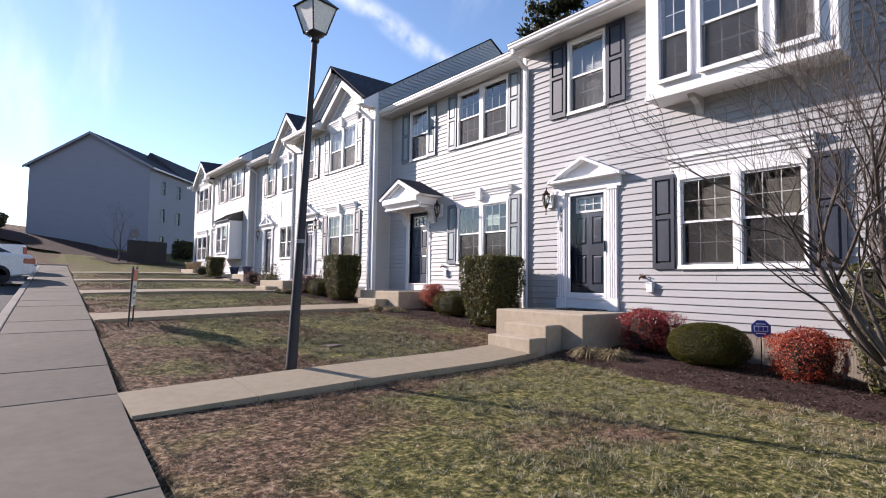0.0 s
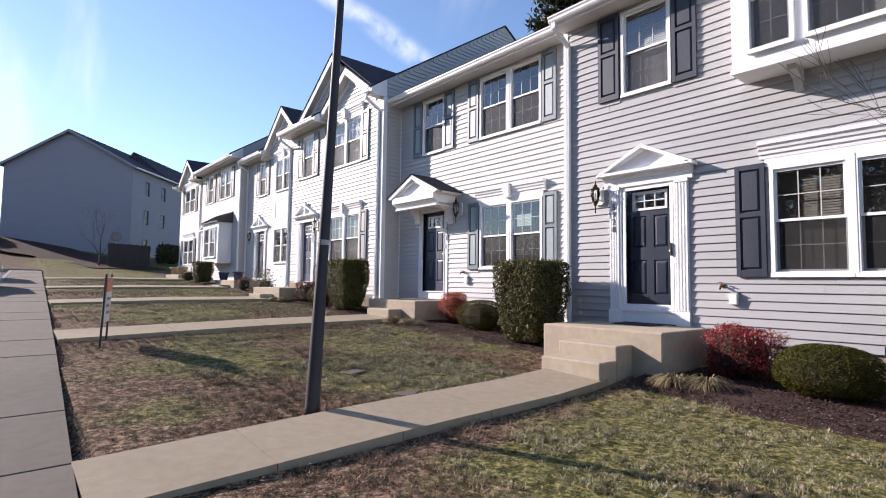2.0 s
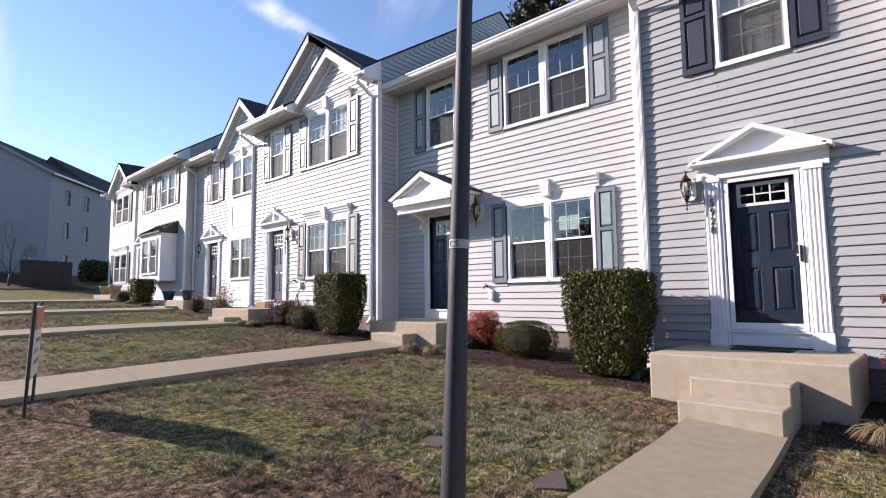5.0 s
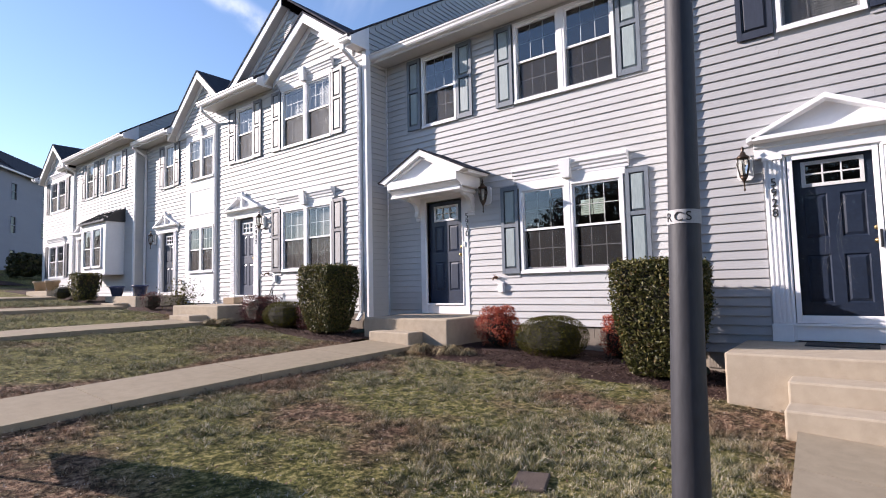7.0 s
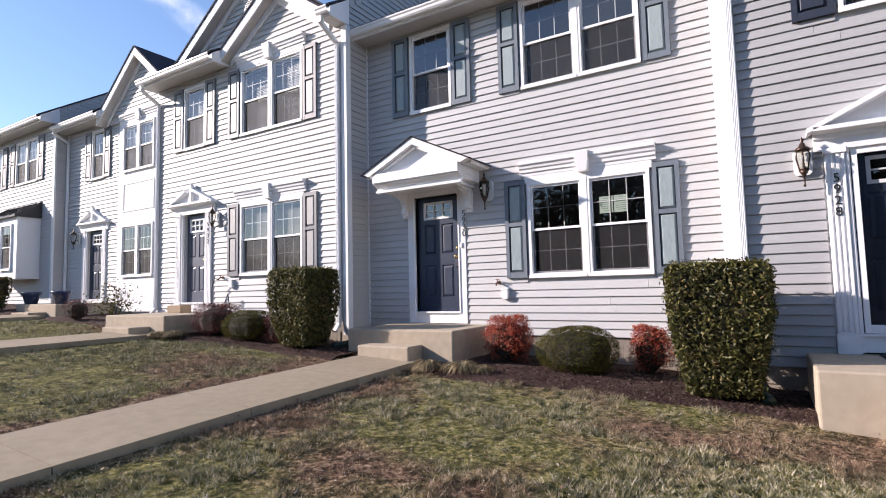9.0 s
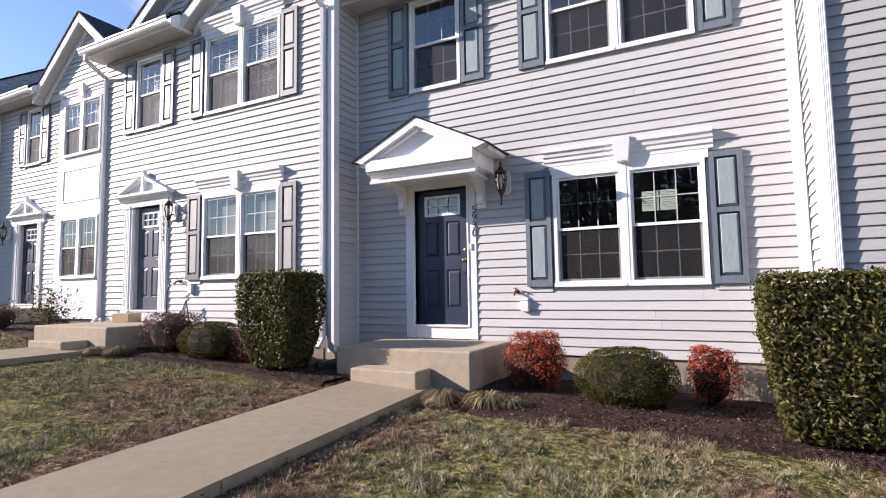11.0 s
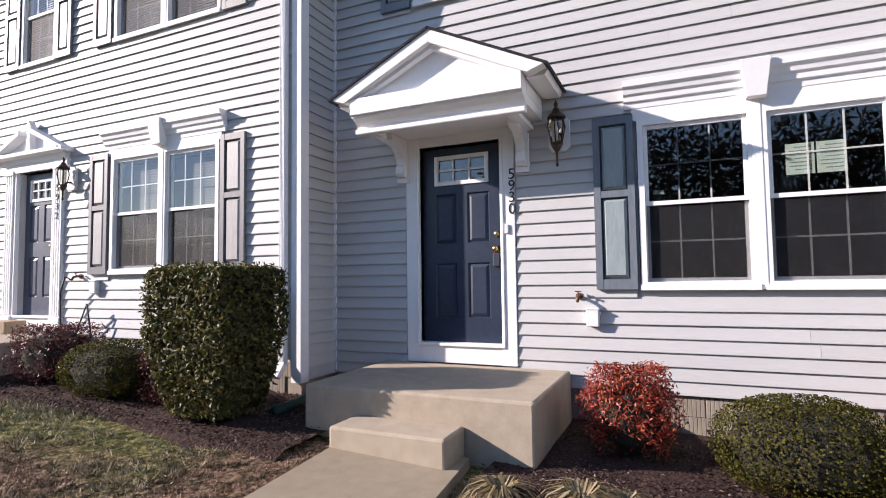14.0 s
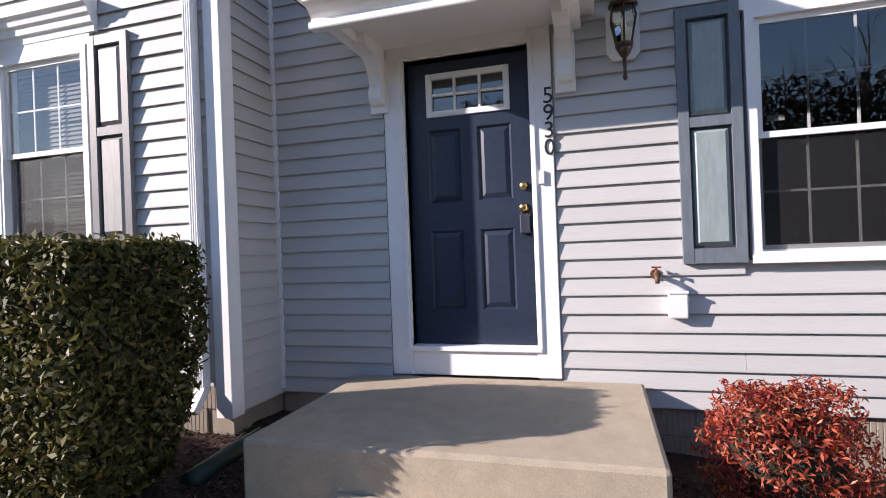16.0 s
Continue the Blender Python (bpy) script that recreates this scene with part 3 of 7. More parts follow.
def core_wall(lo, hi, z0, z1, holes, ymid, depth=0.16):
    hs = [(a - ymid, b - ymid, c, d) for a, b, c, d in holes]
    ys = sorted({lo - ymid, hi - ymid, *[v for h in hs for v in h[:2] if lo < v + ymid < hi]})
    zs = sorted({z0, z1, *[v for h in hs for v in h[2:] if z0 < v < z1]})
    return pierced(Shape(), ys, zs, hs, 0.0, depth)


CACHE = {}


def cached(key, build):
    if key not in CACHE:
        CACHE[key] = build()
    return CACHE[key]


def ring(sh, y0, y1, z0, z1, w, x0, x1, bottom=None, top=None):
    b, t = bottom or w, top or w
    sh.box(x0, x1, y0, y0 + w, z0, z1).box(x0, x1, y1 - w, y1, z0, z1)
    return sh.box(x0, x1, y0 + w, y1 - w, z0, z0 + b).box(x0, x1, y0 + w, y1 - w, z1 - t, z1)


def window(parent, yc, z0, w, h, ymid, cols=3, blind="", x=0.0, screen=True, grid=True):
    """A double-hung vinyl window; its base is the middle of its bottom edge."""
    key = (round(w, 3), round(h, 3), cols)
    a, b = -w / 2, w / 2
    fr = cached(("frame", *key), lambda: pierced(Shape(), [a, a + 0.05, b - 0.05, b], [0, 0.05, h - 0.05, h], [(a + 0.05, b - 0.05, 0.05, h - 0.05)], -0.045, 0.08).mesh("window", VINYL))
    win = part("window", fr, VINYL, parent, "white vinyl double-hung window", (x, yc - ymid, z0))
    part("window_sill", cached(("sill", *key), lambda: Shape().box(-0.062, -0.046, a - 0.004, b + 0.004, -0.018, 0.03).mesh("window_sill", VINYL)), VINYL, win)
    mid = h * 0.5

    def sash(lo, hi, xx):
        return pierced(Shape(), [a + 0.051, a + 0.083, b - 0.083, b - 0.051], [lo, lo + 0.036, hi - 0.036, hi], [(a + 0.083, b - 0.083, lo + 0.036, hi - 0.036)], xx, xx + 0.03)

    part("upper_sash", cached(("us", *key), lambda: sash(mid - 0.02, h - 0.05, -0.015).mesh("upper_sash", VINYL)), VINYL, win)
    part("lower_sash", cached(("ls", *key), lambda: sash(0.05, mid + 0.02, 0.02).mesh("lower_sash", VINYL)), VINYL, win)

    def pane(lo, hi, xx):
        return Shape().sheet(xx, a + 0.075, b - 0.075, lo, hi)

    for nm, lo, hi, xx in (("upper_pane", mid + 0.01, h - 0.08, -0.003), ("lower_pane", 0.08, mid - 0.01, 0.032)):
        p = part(nm, cached((nm, *key), lambda: glass_mesh(pane(lo, hi, xx), nm, GLASS)), GLASS, win)
        p.visible_shadow = False

    def bars(lo, hi, xx):
        sh = Shape()
        for i in range(1, cols):
            y = a + 0.08 + (w - 0.16) * i / cols
            sh.box(xx, xx + 0.006, y - 0.0068, y + 0.0068, lo, hi)
        z = (lo + hi) / 2
        return sh.box(xx, xx + 0.005, a + 0.08, b - 0.08, z - 0.0068, z + 0.0068)

    if grid:
        part("upper_muntins", cached(("um", *key), lambda: bars(mid + 0.015, h - 0.085, 0.002).mesh("upper_muntins", VINYL)), VINYL, win)
        part("lower_muntins", cached(("lm", *key), lambda: bars(0.085, mid - 0.015, 0.037).mesh("lower_muntins", VINYL)), VINYL, win)
    if screen:
        part("insect_screen", cached(("sc", *key), lambda: Shape().box(0.004, 0.006, a + 0.06, b - 0.06, 0.06, mid - 0.015).mesh("insect_screen", SCREEN)), SCREEN, win)
    if blind:
        def slats():
            sh = Shape().box(0.085, 0.125, a + 0.04, b - 0.04, h - 0.09, h - 0.045)
            n = int((h - 0.15) / 0.034)
            for i in range(n):
                z = 0.06 + i * 0.034
                sh.add([(0.104, a + 0.05, z + 0.037), (0.104, b - 0.05, z + 0.037), (0.09, b - 0.05, z), (0.09, a + 0.05, z)], [(0, 1, 2, 3)])
            return sh
        mat = BLIND if blind == "white" else BLINDSHADE
        part("blind", cached(("bl", blind, *key), lambda: slats().mesh("blind", mat)), mat, win, "closed horizontal slat blind")
    return win


def casing(parent, y0, y1, z0, z1, w, ymid, head=0.10, sill=0.06, mulls=()):
    """White trim round a window or a group of them."""
    sh = Shape()
    sh.box(-0.04, 0.01, y0 - w - ymid, y0 - ymid, z0 - sill, z1 + head).box(-0.04, 0.01, y1 - ymid, y1 + w - ymid, z0 - sill, z1 + head)
    sh.box(-0.04, 0.01, y0 - ymid, y1 - ymid, z1, z1 + head).box(-0.045, 0.01, y0 - ymid, y1 - ymid, z0 - sill, z0)
    for m, mw in mulls:
        sh.box(-0.042, 0.05, m - mw / 2 - ymid, m + mw / 2 - ymid, z0, z1)
    return part("window_trim", sh, TRIM, parent, bevel=0.004)


def shutter(parent, y0, y1, z0, z1, ymid, mat, edge):
    """A two-panel raised shutter."""
    w, h = y1 - y0, z1 - z0

    s, mid = 0.058, h * 0.55

    def rails():
        sh = Shape()
        sh.box(-0.062, -0.02, 0, s, 0, h).box(-0.062, -0.02, w - s, w, 0, h)
        return sh.box(-0.06, -0.02, s, w - s, 0, 0.09).box(-0.06, -0.02, s, w - s, h - 0.07, h).box(-0.06, -0.02, s, w - s, mid - 0.03, mid + 0.03)

    def field(lo, hi):
        g, c = 0.016, 0.022
        o = [(-0.034, s + g, lo + g), (-0.034, w - s - g, lo + g), (-0.034, w - s - g, hi - g), (-0.034, s + g, hi - g)]
        i = [(-0.056, s + g + c, lo + g + c), (-0.056, w - s - g - c, lo + g + c), (-0.056, w - s - g - c, hi - g - c), (-0.056, s + g + c, hi - g - c)]
        return Shape().add(o + i, [(4, 5, 6, 7)] + [(k, (k + 1) % 4, (k + 1) % 4 + 4, k + 4) for k in range(4)])

    k = (round(w, 2), round(h, 2), mat.name, edge.name)
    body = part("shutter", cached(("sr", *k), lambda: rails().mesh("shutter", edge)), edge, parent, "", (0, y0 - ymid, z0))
    # recess plate coloured dark, to paint the shade round the panels
    part("groove_shade", cached(("sb", *k), lambda: Shape().box(-0.034, -0.022, s, w - s, 0.09, h - 0.07).mesh("groove_shade", SHEDGE_SHADE)), SHEDGE_SHADE, body)
    part("upper_panel", cached(("su", *k), lambda: field(mid + 0.03, h - 0.07).mesh("upper_panel", mat)), mat, body)
    part("lower_panel", cached(("sl", *k), lambda: field(0.09, mid - 0.03).mesh("lower_panel", mat)), mat, body)
    return body


def crown_head(parent, y0, y1, z, ymid, key=True, keyh=0.28):
    """A moulded window head with a keystone."""
    prof = [(-0.02, 0), (-0.05, 0), (-0.055, 0.05), (-0.075, 0.06), (-0.08, 0.10), (-0.10, 0.12), (-0.11, 0.16), (-0.135, 0.18), (-0.14, 0.235), (-0.02, 0.235)]
    h = part("window_head", Shape().prism([(p, q + z) for p, q in prof], y0 - ymid, y1 - ymid), TRIM, parent, "white moulded window head")
    if key:
        c = (y0 + y1) / 2 - ymid
        zb, zt = z - 0.05, z + keyh - 0.03
        ks = Shape().add([(-0.02, c - 0.075, zb), (-0.02, c + 0.075, zb), (-0.02, c + 0.115, zt), (-0.02, c - 0.115, zt),
                          (-0.13, c - 0.07, zb), (-0.13, c + 0.07, zb), (-0.175, c + 0.11, zt), (-0.175, c - 0.11, zt)],
                         [(0, 1, 2, 3), (4, 7, 6, 5), (0, 4, 5, 1), (1, 5, 6, 2), (2, 6, 7, 3), (3, 7, 4, 0)])
        part("keystone", ks, TRIM, h, bevel=0.004)
    return h


def panel_door(parent, yc, z0, ymid, w=0.88, h=2.0, x=0.06, knob_side=-1, mat=None):
    """A four-panel steel door with a six-light window near its top."""
    mat = mat or NAVY
    sh = Shape()
    a, b = -w / 2, w / 2
    lx0, lx1, lz0, lz1 = a + 0.17, b - 0.17, h - 0.36, h - 0.11
    pw = (w - 0.14 * 2 - 0.12) / 2
    holes = [(a + 0.14, a + 0.14 + pw, 0.24, 0.80), (b - 0.14 - pw, b - 0.14, 0.24, 0.80),
             (a + 0.14, a + 0.14 + pw, 1.00, 1.52), (b - 0.14 - pw, b - 0.14, 1.00, 1.52)]
    ys = sorted({a, b, *[v for q in holes for v in q[:2]], lx0, lx1})
    zs = sorted({0, h, *[v for q in holes for v in q[2:]], lz0, lz1})
    light = (lx0, lx1, lz0, lz1)
    pierced(sh, ys, zs, [*holes, light], 0.0, 0.045)
    for p, q, c, d in holes:
        g = 0.03
        o = [(0.0, p, c), (0.0, q, c), (0.0, q, d), (0.0, p, d)]
        i = [(0.016, p + g * 0.5, c + g * 0.5), (0.016, q - g * 0.5, c + g * 0.5), (0.016, q - g * 0.5, d - g * 0.5), (0.016, p + g * 0.5, d - g * 0.5)]
        j = [(0.004, p + g * 1.6, c + g * 1.6), (0.004, q - g * 1.6, c + g * 1.6), (0.004, q - g * 1.6, d - g * 1.6), (0.004, p + g * 1.6, d - g * 1.6)]
        fs = [(k, (k + 1) % 4, (k + 1) % 4 + 4, k + 4) for k in range(4)] + [(k + 4, (k + 1) % 4 + 4, (k + 1) % 4 + 8, k + 8) for k in range(4)] + [(8, 9, 10, 11)]
        sh.add(o + i + j, fs)
    door = part("front_door", sh.mesh("front_door", mat, weld=True), mat, parent, "dark navy panelled front door with a small six-light window", (x, yc - ymid, z0))
    fr = ring(Shape(), lx0 - 0.03, lx1 + 0.03, lz0 - 0.03, lz1 + 0.03, 0.042, -0.012, 0.02)
    for i in (1, 2):
        y = lx0 + (lx1 - lx0) * i / 3
        fr.box(-0.008, 0.016, y - 0.009, y + 0.009, lz0, lz1)
    fr.box(-0.008, 0.016, lx0, lx1, (lz0 + lz1) / 2 - 0.009, (lz0 + lz1) / 2 + 0.009)
    part("light_frame", fr, VINYL, door, "white six-light frame", bevel=0.003)
    part("light_pane", glass_mesh(Shape().sheet(0.018, lx0, lx1, lz0, lz1), "light_pane", GLASS), GLASS, door)
    ky = b * knob_side - 0.065 * knob_side
    kn = Shape().lathe([(0.033, 0.0), (0.033, 0.006), (0.014, 0.012), (0.012, 0.035), (0.027, 0.05), (0.03, 0.066), (0.022, 0.078), (0.004, 0.082)], 14)
    bolt = Shape().lathe([(0.03, 0), (0.029, 0.014), (0.02, 0.022), (0.003, 0.023)], 14)
    for nm, s, z in (("door_knob", kn, 0.93), ("deadbolt", bolt, 1.08)):
        s.v = [(-c, q, p) for p, q, c in s.v]
        part(nm, s, BRASS, door, "polished brass " + nm.replace("_", " "), (0, ky, z), smooth=True)
    return door


def text_part(words, size, mat, parent, at, name="house_number", gap=0.125):
    """House numbers set one under another, facing the street."""
    holder = None
    for i, ch in enumerate(words):
        cu = bpy.data.curves.new(name, "FONT")
        cu.body, cu.size, cu.extrude, cu.align_x, cu.align_y = ch, size, 0.004, "CENTER", "CENTER"
        cu.materials.append(mat)
        ob = new("numeral", cu)
        ob.parent = parent
        ob.matrix_local = Matrix.Translation((at[0], at[1], at[2] - i * gap)) @ Euler((radians(90), 0, radians(-90))).to_matrix().to_4x4()
        holder = ob
    return holder


def wall_lantern(label, x, y, z, size=1.0):
    """A wall lamp: back plate, arm, six-sided glass body with a finial and a tail."""
    lamp = thing("wall_lantern", None, None, label, "wall lamp", (x, y, z), group="front door lanterns")
    s = size
    part("back_plate", Shape().prism([(-0.06 * s, -0.15 * s), (-0.09 * s, -0.11 * s), (-0.09 * s, 0.11 * s), (-0.06 * s, 0.15 * s), (0.06 * s, 0.15 * s), (0.09 * s, 0.11 * s), (0.09 * s, -0.11 * s), (0.06 * s, -0.15 * s)], -0.035, 0.0, "x"), PLASTIC, lamp, "white eight-sided mounting plate")
    part("arm", Shape().tube([(-0.03, 0, -0.05 * s), (-0.08 * s, 0, -0.06 * s), (-0.12 * s, 0, -0.10 * s), (-0.13 * s, 0, -0.16 * s)], [0.014, 0.012, 0.012, 0.018], 8), BRONZE, lamp, smooth=True)
    cx = -0.13 * s
    body = Shape()
    for k in range(6):
        an = math.pi * k / 3
        body.tube([(cx + 0.045 * s * math.cos(an), 0.045 * s * math.sin(an), -0.10 * s), (cx + 0.075 * s * math.cos(an), 0.075 * s * math.sin(an), 0.04 * s), (cx + 0.06 * s * math.cos(an), 0.06 * s * math.sin(an), 0.11 * s)], 0.006 * s, 5)
    body.lathe([(0.05 * s, -0.115 * s), (0.055 * s, -0.10 * s), (0.045 * s, -0.095 * s)], 6, (cx, 0, 0))
    part("cage", body, BRONZE, lamp)
    part("glass_body", glass_mesh(Shape().lathe([(0.042 * s, -0.095 * s), (0.07 * s, 0.04 * s), (0.056 * s, 0.108 * s)], 6, (cx, 0, 0)), "glass_body", LAMPGLASS), LAMPGLASS, lamp)
    part("candle", Shape().lathe([(0.014 * s, -0.09 * s), (0.014 * s, 0.0), (0.011 * s, 0.03 * s), (0.002 * s, 0.06 * s)], 8, (cx, 0, 0)), FROST, lamp, smooth=True)
    part("cap", Shape().lathe([(0.08 * s, 0.108 * s), (0.07 * s, 0.135 * s), (0.035 * s, 0.16 * s), (0.03 * s, 0.185 * s), (0.012 * s, 0.20 * s), (0.02 * s, 0.225 * s), (0.006 * s, 0.26 * s), (0.002, 0.27 * s)], 12, (cx, 0, 0)), BRONZE, lamp, smooth=True)
    part("tail", Shape().lathe([(0.003, -0.30 * s), (0.014 * s, -0.285 * s), (0.008 * s, -0.26 * s), (0.011 * s, -0.18 * s), (0.03 * s, -0.15 * s), (0.048 * s, -0.115 * s)], 12, (cx, 0, 0)), BRONZE, lamp, smooth=True)
    return lamp


def gutter_run(parent, y0, y1, z, ymid, x=-0.42):
    prof = [(x, z), (x - 0.075, z), (x - 0.095, z + 0.03), (x - 0.10, z + 0.07), (x - 0.118, z + 0.095), (x - 0.118, z + 0.12), (x - 0.105, z + 0.12), (x - 0.09, z + 0.03), (x - 0.012, z + 0.02), (x - 0.012, z + 0.12), (x, z + 0.12)]
    return part("gutter", Shape().prism(prof, y0 - ymid, y1 - ymid), GUTTER, parent, "white metal gutter")


def downspout(parent, y, ztop, zbot, ymid, x=-0.42, kick=-1):
    sh = Shape()

    def leg(p, q, w=0.038, d=0.028):
        p, q = Vector(p), Vector(q)
        dirn = (q - p).normalized()
        side = Vector((0, 1, 0))
        nrm = dirn.cross(side).normalized()
        vs = []
        for c in (p, q):
            for u, v in ((-w, -d), (w, -d), (w, d), (-w, d)):
                vs.append(c + side * u + nrm * v)
        sh.add(vs, [(0, 1, 2, 3), (7, 6, 5, 4)] + [(i, (i + 1) % 4, (i + 1) % 4 + 4, i + 4) for i in range(4)])

    yy = y - ymid
    leg((x - 0.05, yy, ztop), (x - 0.05, yy, ztop - 0.12))
    leg((x - 0.05, yy, ztop - 0.10), (-0.06, yy, ztop - 0.34))
    leg((-0.06, yy, ztop - 0.32), (-0.06, yy, zbot + 0.14))
    leg((-0.06, yy, zbot + 0.15), (-0.17, yy, zbot + 0.02))
    for k in (-0.026, -0.009, 0.009, 0.026):
        sh.box(-0.0915, -0.086, yy + k - 0.004, yy + k + 0.004, zbot + 0.16, ztop - 0.36)
    return part("downspout", sh, TRIM, parent, "white metal downspout with a kicked-out foot", bevel=0.008)


SLOPE = 0.65


def main_roof(parent, y0, y1, ymid, ze, deep=9.6, over=0.48, slope=SLOPE, gap=None, capped=False):
    """Two slopes of shingles with the eave at ze; in the stretch gap a front gable takes the eave's place."""
    ridge_x = deep / 2
    zr = ze + slope * (ridge_x + over)
    sh = Shape()
    fronts = [(y0, y1, -over)] if gap is None else [(y0, gap[0], -over), (gap[0], gap[1], 0.14), (gap[1], y1, -over)]
    for a, b, x in fronts:
        if b - a > 0.01:
            z = ze + slope * (x + over)
            sh.slab([(ridge_x, a - ymid, zr), (ridge_x, b - ymid, zr), (x, b - ymid, z), (x, a - ymid, z)], 0.03)
    sh.slab([(ridge_x, y0 - ymid, zr), (ridge_x, y1 - ymid, zr), (deep + over, y1 - ymid, ze), (deep + over, y0 - ymid, ze)][::-1], 0.03)
    part("roof", sh, SHINGLE, parent, "dark asphalt shingle roof")
    ends = ([y0 + 0.004] if capped else []) + ([gap[1] + 0.001] if gap else []) + ([gap[0] - 0.027] if gap and gap[0] - y0 > 0.1 else [])
    for y in ends:
        cap = [(-over + 0.03, ze - 0.17), (-over + 0.03, ze - 0.01), (0.06, ze - 0.012 + slope * (over + 0.06)), (0.06, ze - 0.17)]
        part("eave_cap", Shape().prism(cap, y - ymid, y + 0.026 - ymid), TRIM, parent, "white boxed eave end")
    return zr, ridge_x


def side_wall(parent, y, ymid, z0, roof, deep=9.6, over=0.48, facing=-1, slope=SLOPE):
    """The end wall with its sided gable under a roof whose eave is at height roof; facing -1 looks back along the row."""
    sh = Shape()
    t0, t1 = (y, y + 0.12) if facing < 0 else (y - 0.12, y)
    rx = deep / 2

    def under(x):
        return roof + slope * (over + min(x, deep - x)) - 0.012
    sh.prism([(0.02, z0), (deep, z0), (deep, under(deep)), (rx, under(rx)), (0.02, under(0.02))], t0 - ymid, t1 - ymid)
    w = part("end_wall", sh, SIDING, parent)
    cs = Shape()
    f = facing
    yy = y - ymid
    for k in range(int((under(rx) - z0) / COURSE)):
        z = z0 + k * COURSE
        a = max(0.0, (z + COURSE - roof + 0.02) / slope - over)
        if deep - 2 * a > 0.1:
            cs.prism([(yy, z + 0.004), (yy + f * 0.025, z), (yy + f * 0.0245, z + 0.012), (yy + f * 0.006, z + COURSE), (yy, z + COURSE)], a, deep - a, "x")
    tagged(part("siding", cs, SIDING, parent), kind="stuff")
    return w


def house(label, xf, y0, y1, dz, ground, number, rng):
    ymid = (y0 + y1) / 2
    h = thing("townhouse", None, None, label, "townhouse", (xf, ymid, dz), group="row of townhouses")
    return h, ymid


def shell(h, y0, y1, ymid, z0, deep=9.6):
    """Added floors, back and party walls, painted dark so that rooms look dim behind the glass."""
    sh = Shape()
    a, b = y0 - ymid, y1 - ymid
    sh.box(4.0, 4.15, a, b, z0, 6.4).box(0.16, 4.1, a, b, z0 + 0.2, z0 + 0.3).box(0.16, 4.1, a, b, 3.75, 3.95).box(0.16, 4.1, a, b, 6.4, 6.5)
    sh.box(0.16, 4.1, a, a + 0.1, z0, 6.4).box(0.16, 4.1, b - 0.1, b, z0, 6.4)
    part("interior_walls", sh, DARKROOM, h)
    part("back_wall", Shape().box(deep - 0.16, deep, a, b, z0 - 0.9, 6.8), SIDING, h)


def eaves(h, y0, y1, ymid, z=6.36, over=0.42):
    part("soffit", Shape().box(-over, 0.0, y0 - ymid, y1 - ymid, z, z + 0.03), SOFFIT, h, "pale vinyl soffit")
    part("fascia", Shape().box(-over - 0.012, -over + 0.02, y0 - ymid, y1 - ymid, z - 0.02, z + 0.15), TRIM, h)
    gutter_run(h, y0, y1, z + 0.02, ymid, -over - 0.012)


def ribbed_block():
    """A split-ribbed facing block."""
    face = [(0.03, 0.0), (-0.007, 0.0)]
    for k in range(12):
        y = 0.002 + k * 0.0325
        face += [(-0.010, y + 0.003), (-0.0105, y + 0.028), (-0.007, y + 0.030)]
    sh = Shape().prism(face + [(-0.007, 0.394), (0.03, 0.394)], 0.0, 0.196, "z")
    return sh.mesh("block", FOUND)


def foundation(h, y0, y1, ymid, zlo, ztop):
    f = part("foundation", Shape().box(0.02, 0.2, y0 - ymid, y1 - ymid, zlo, ztop), FOUND, h, "tan block foundation")
    brick = cached(("brick",), ribbed_block)
    z, k = ztop - 0.2, 0
    while z > ztop - 0.82:
        y = y0 + (0.2 if k % 2 else 0.0)
        while y + 0.4 < y1:
            ob = new("block", brick)
            ob.parent = f
            ob.location = (0.015, y - ymid, z)
            y += 0.4
        z -= 0.2
        k += 1
    return f


def stoop(label, x0, x1, y0, y1, top, base, steps):
    """A cast concrete landing with its steps, one block."""
    s = thing("stoop", Shape().box(x0, x1, y0, y1, base, top), CONCRETE, label, "stoop", bevel=0.022)
    for (a, b, c, d, zt) in steps:
        part("step", Shape().box(a, b, c, d, base, zt), CONCRETE, s, bevel=0.02)
    return s


def pilaster(parent, y0, y1, z0, z1, ymid):
    """A fluted pilaster with plinth and cap."""
    sh = Shape().box(-0.045, 0.0, y0 - ymid, y1 - ymid, z0, z1)
    w = y1 - y0
    n = 4
    for i in range(n):
        c = y0 + w * (i + 0.5) / n - ymid
        sh.box(-0.062, -0.045, c - w * 0.075, c + w * 0.075, z0 + 0.24, z1 - 0.05)
    sh.box(-0.075, 0.0, y0 - 0.012 - ymid, y1 + 0.012 - ymid, z0, z0 + 0.22)
    sh.box(-0.075, 0.0, y0 - 0.012 - ymid, y1 + 0.012 - ymid, z1 - 0.06, z1)
    return part("pilaster", sh, TRIM, parent, "white fluted pilaster", bevel=0.003)


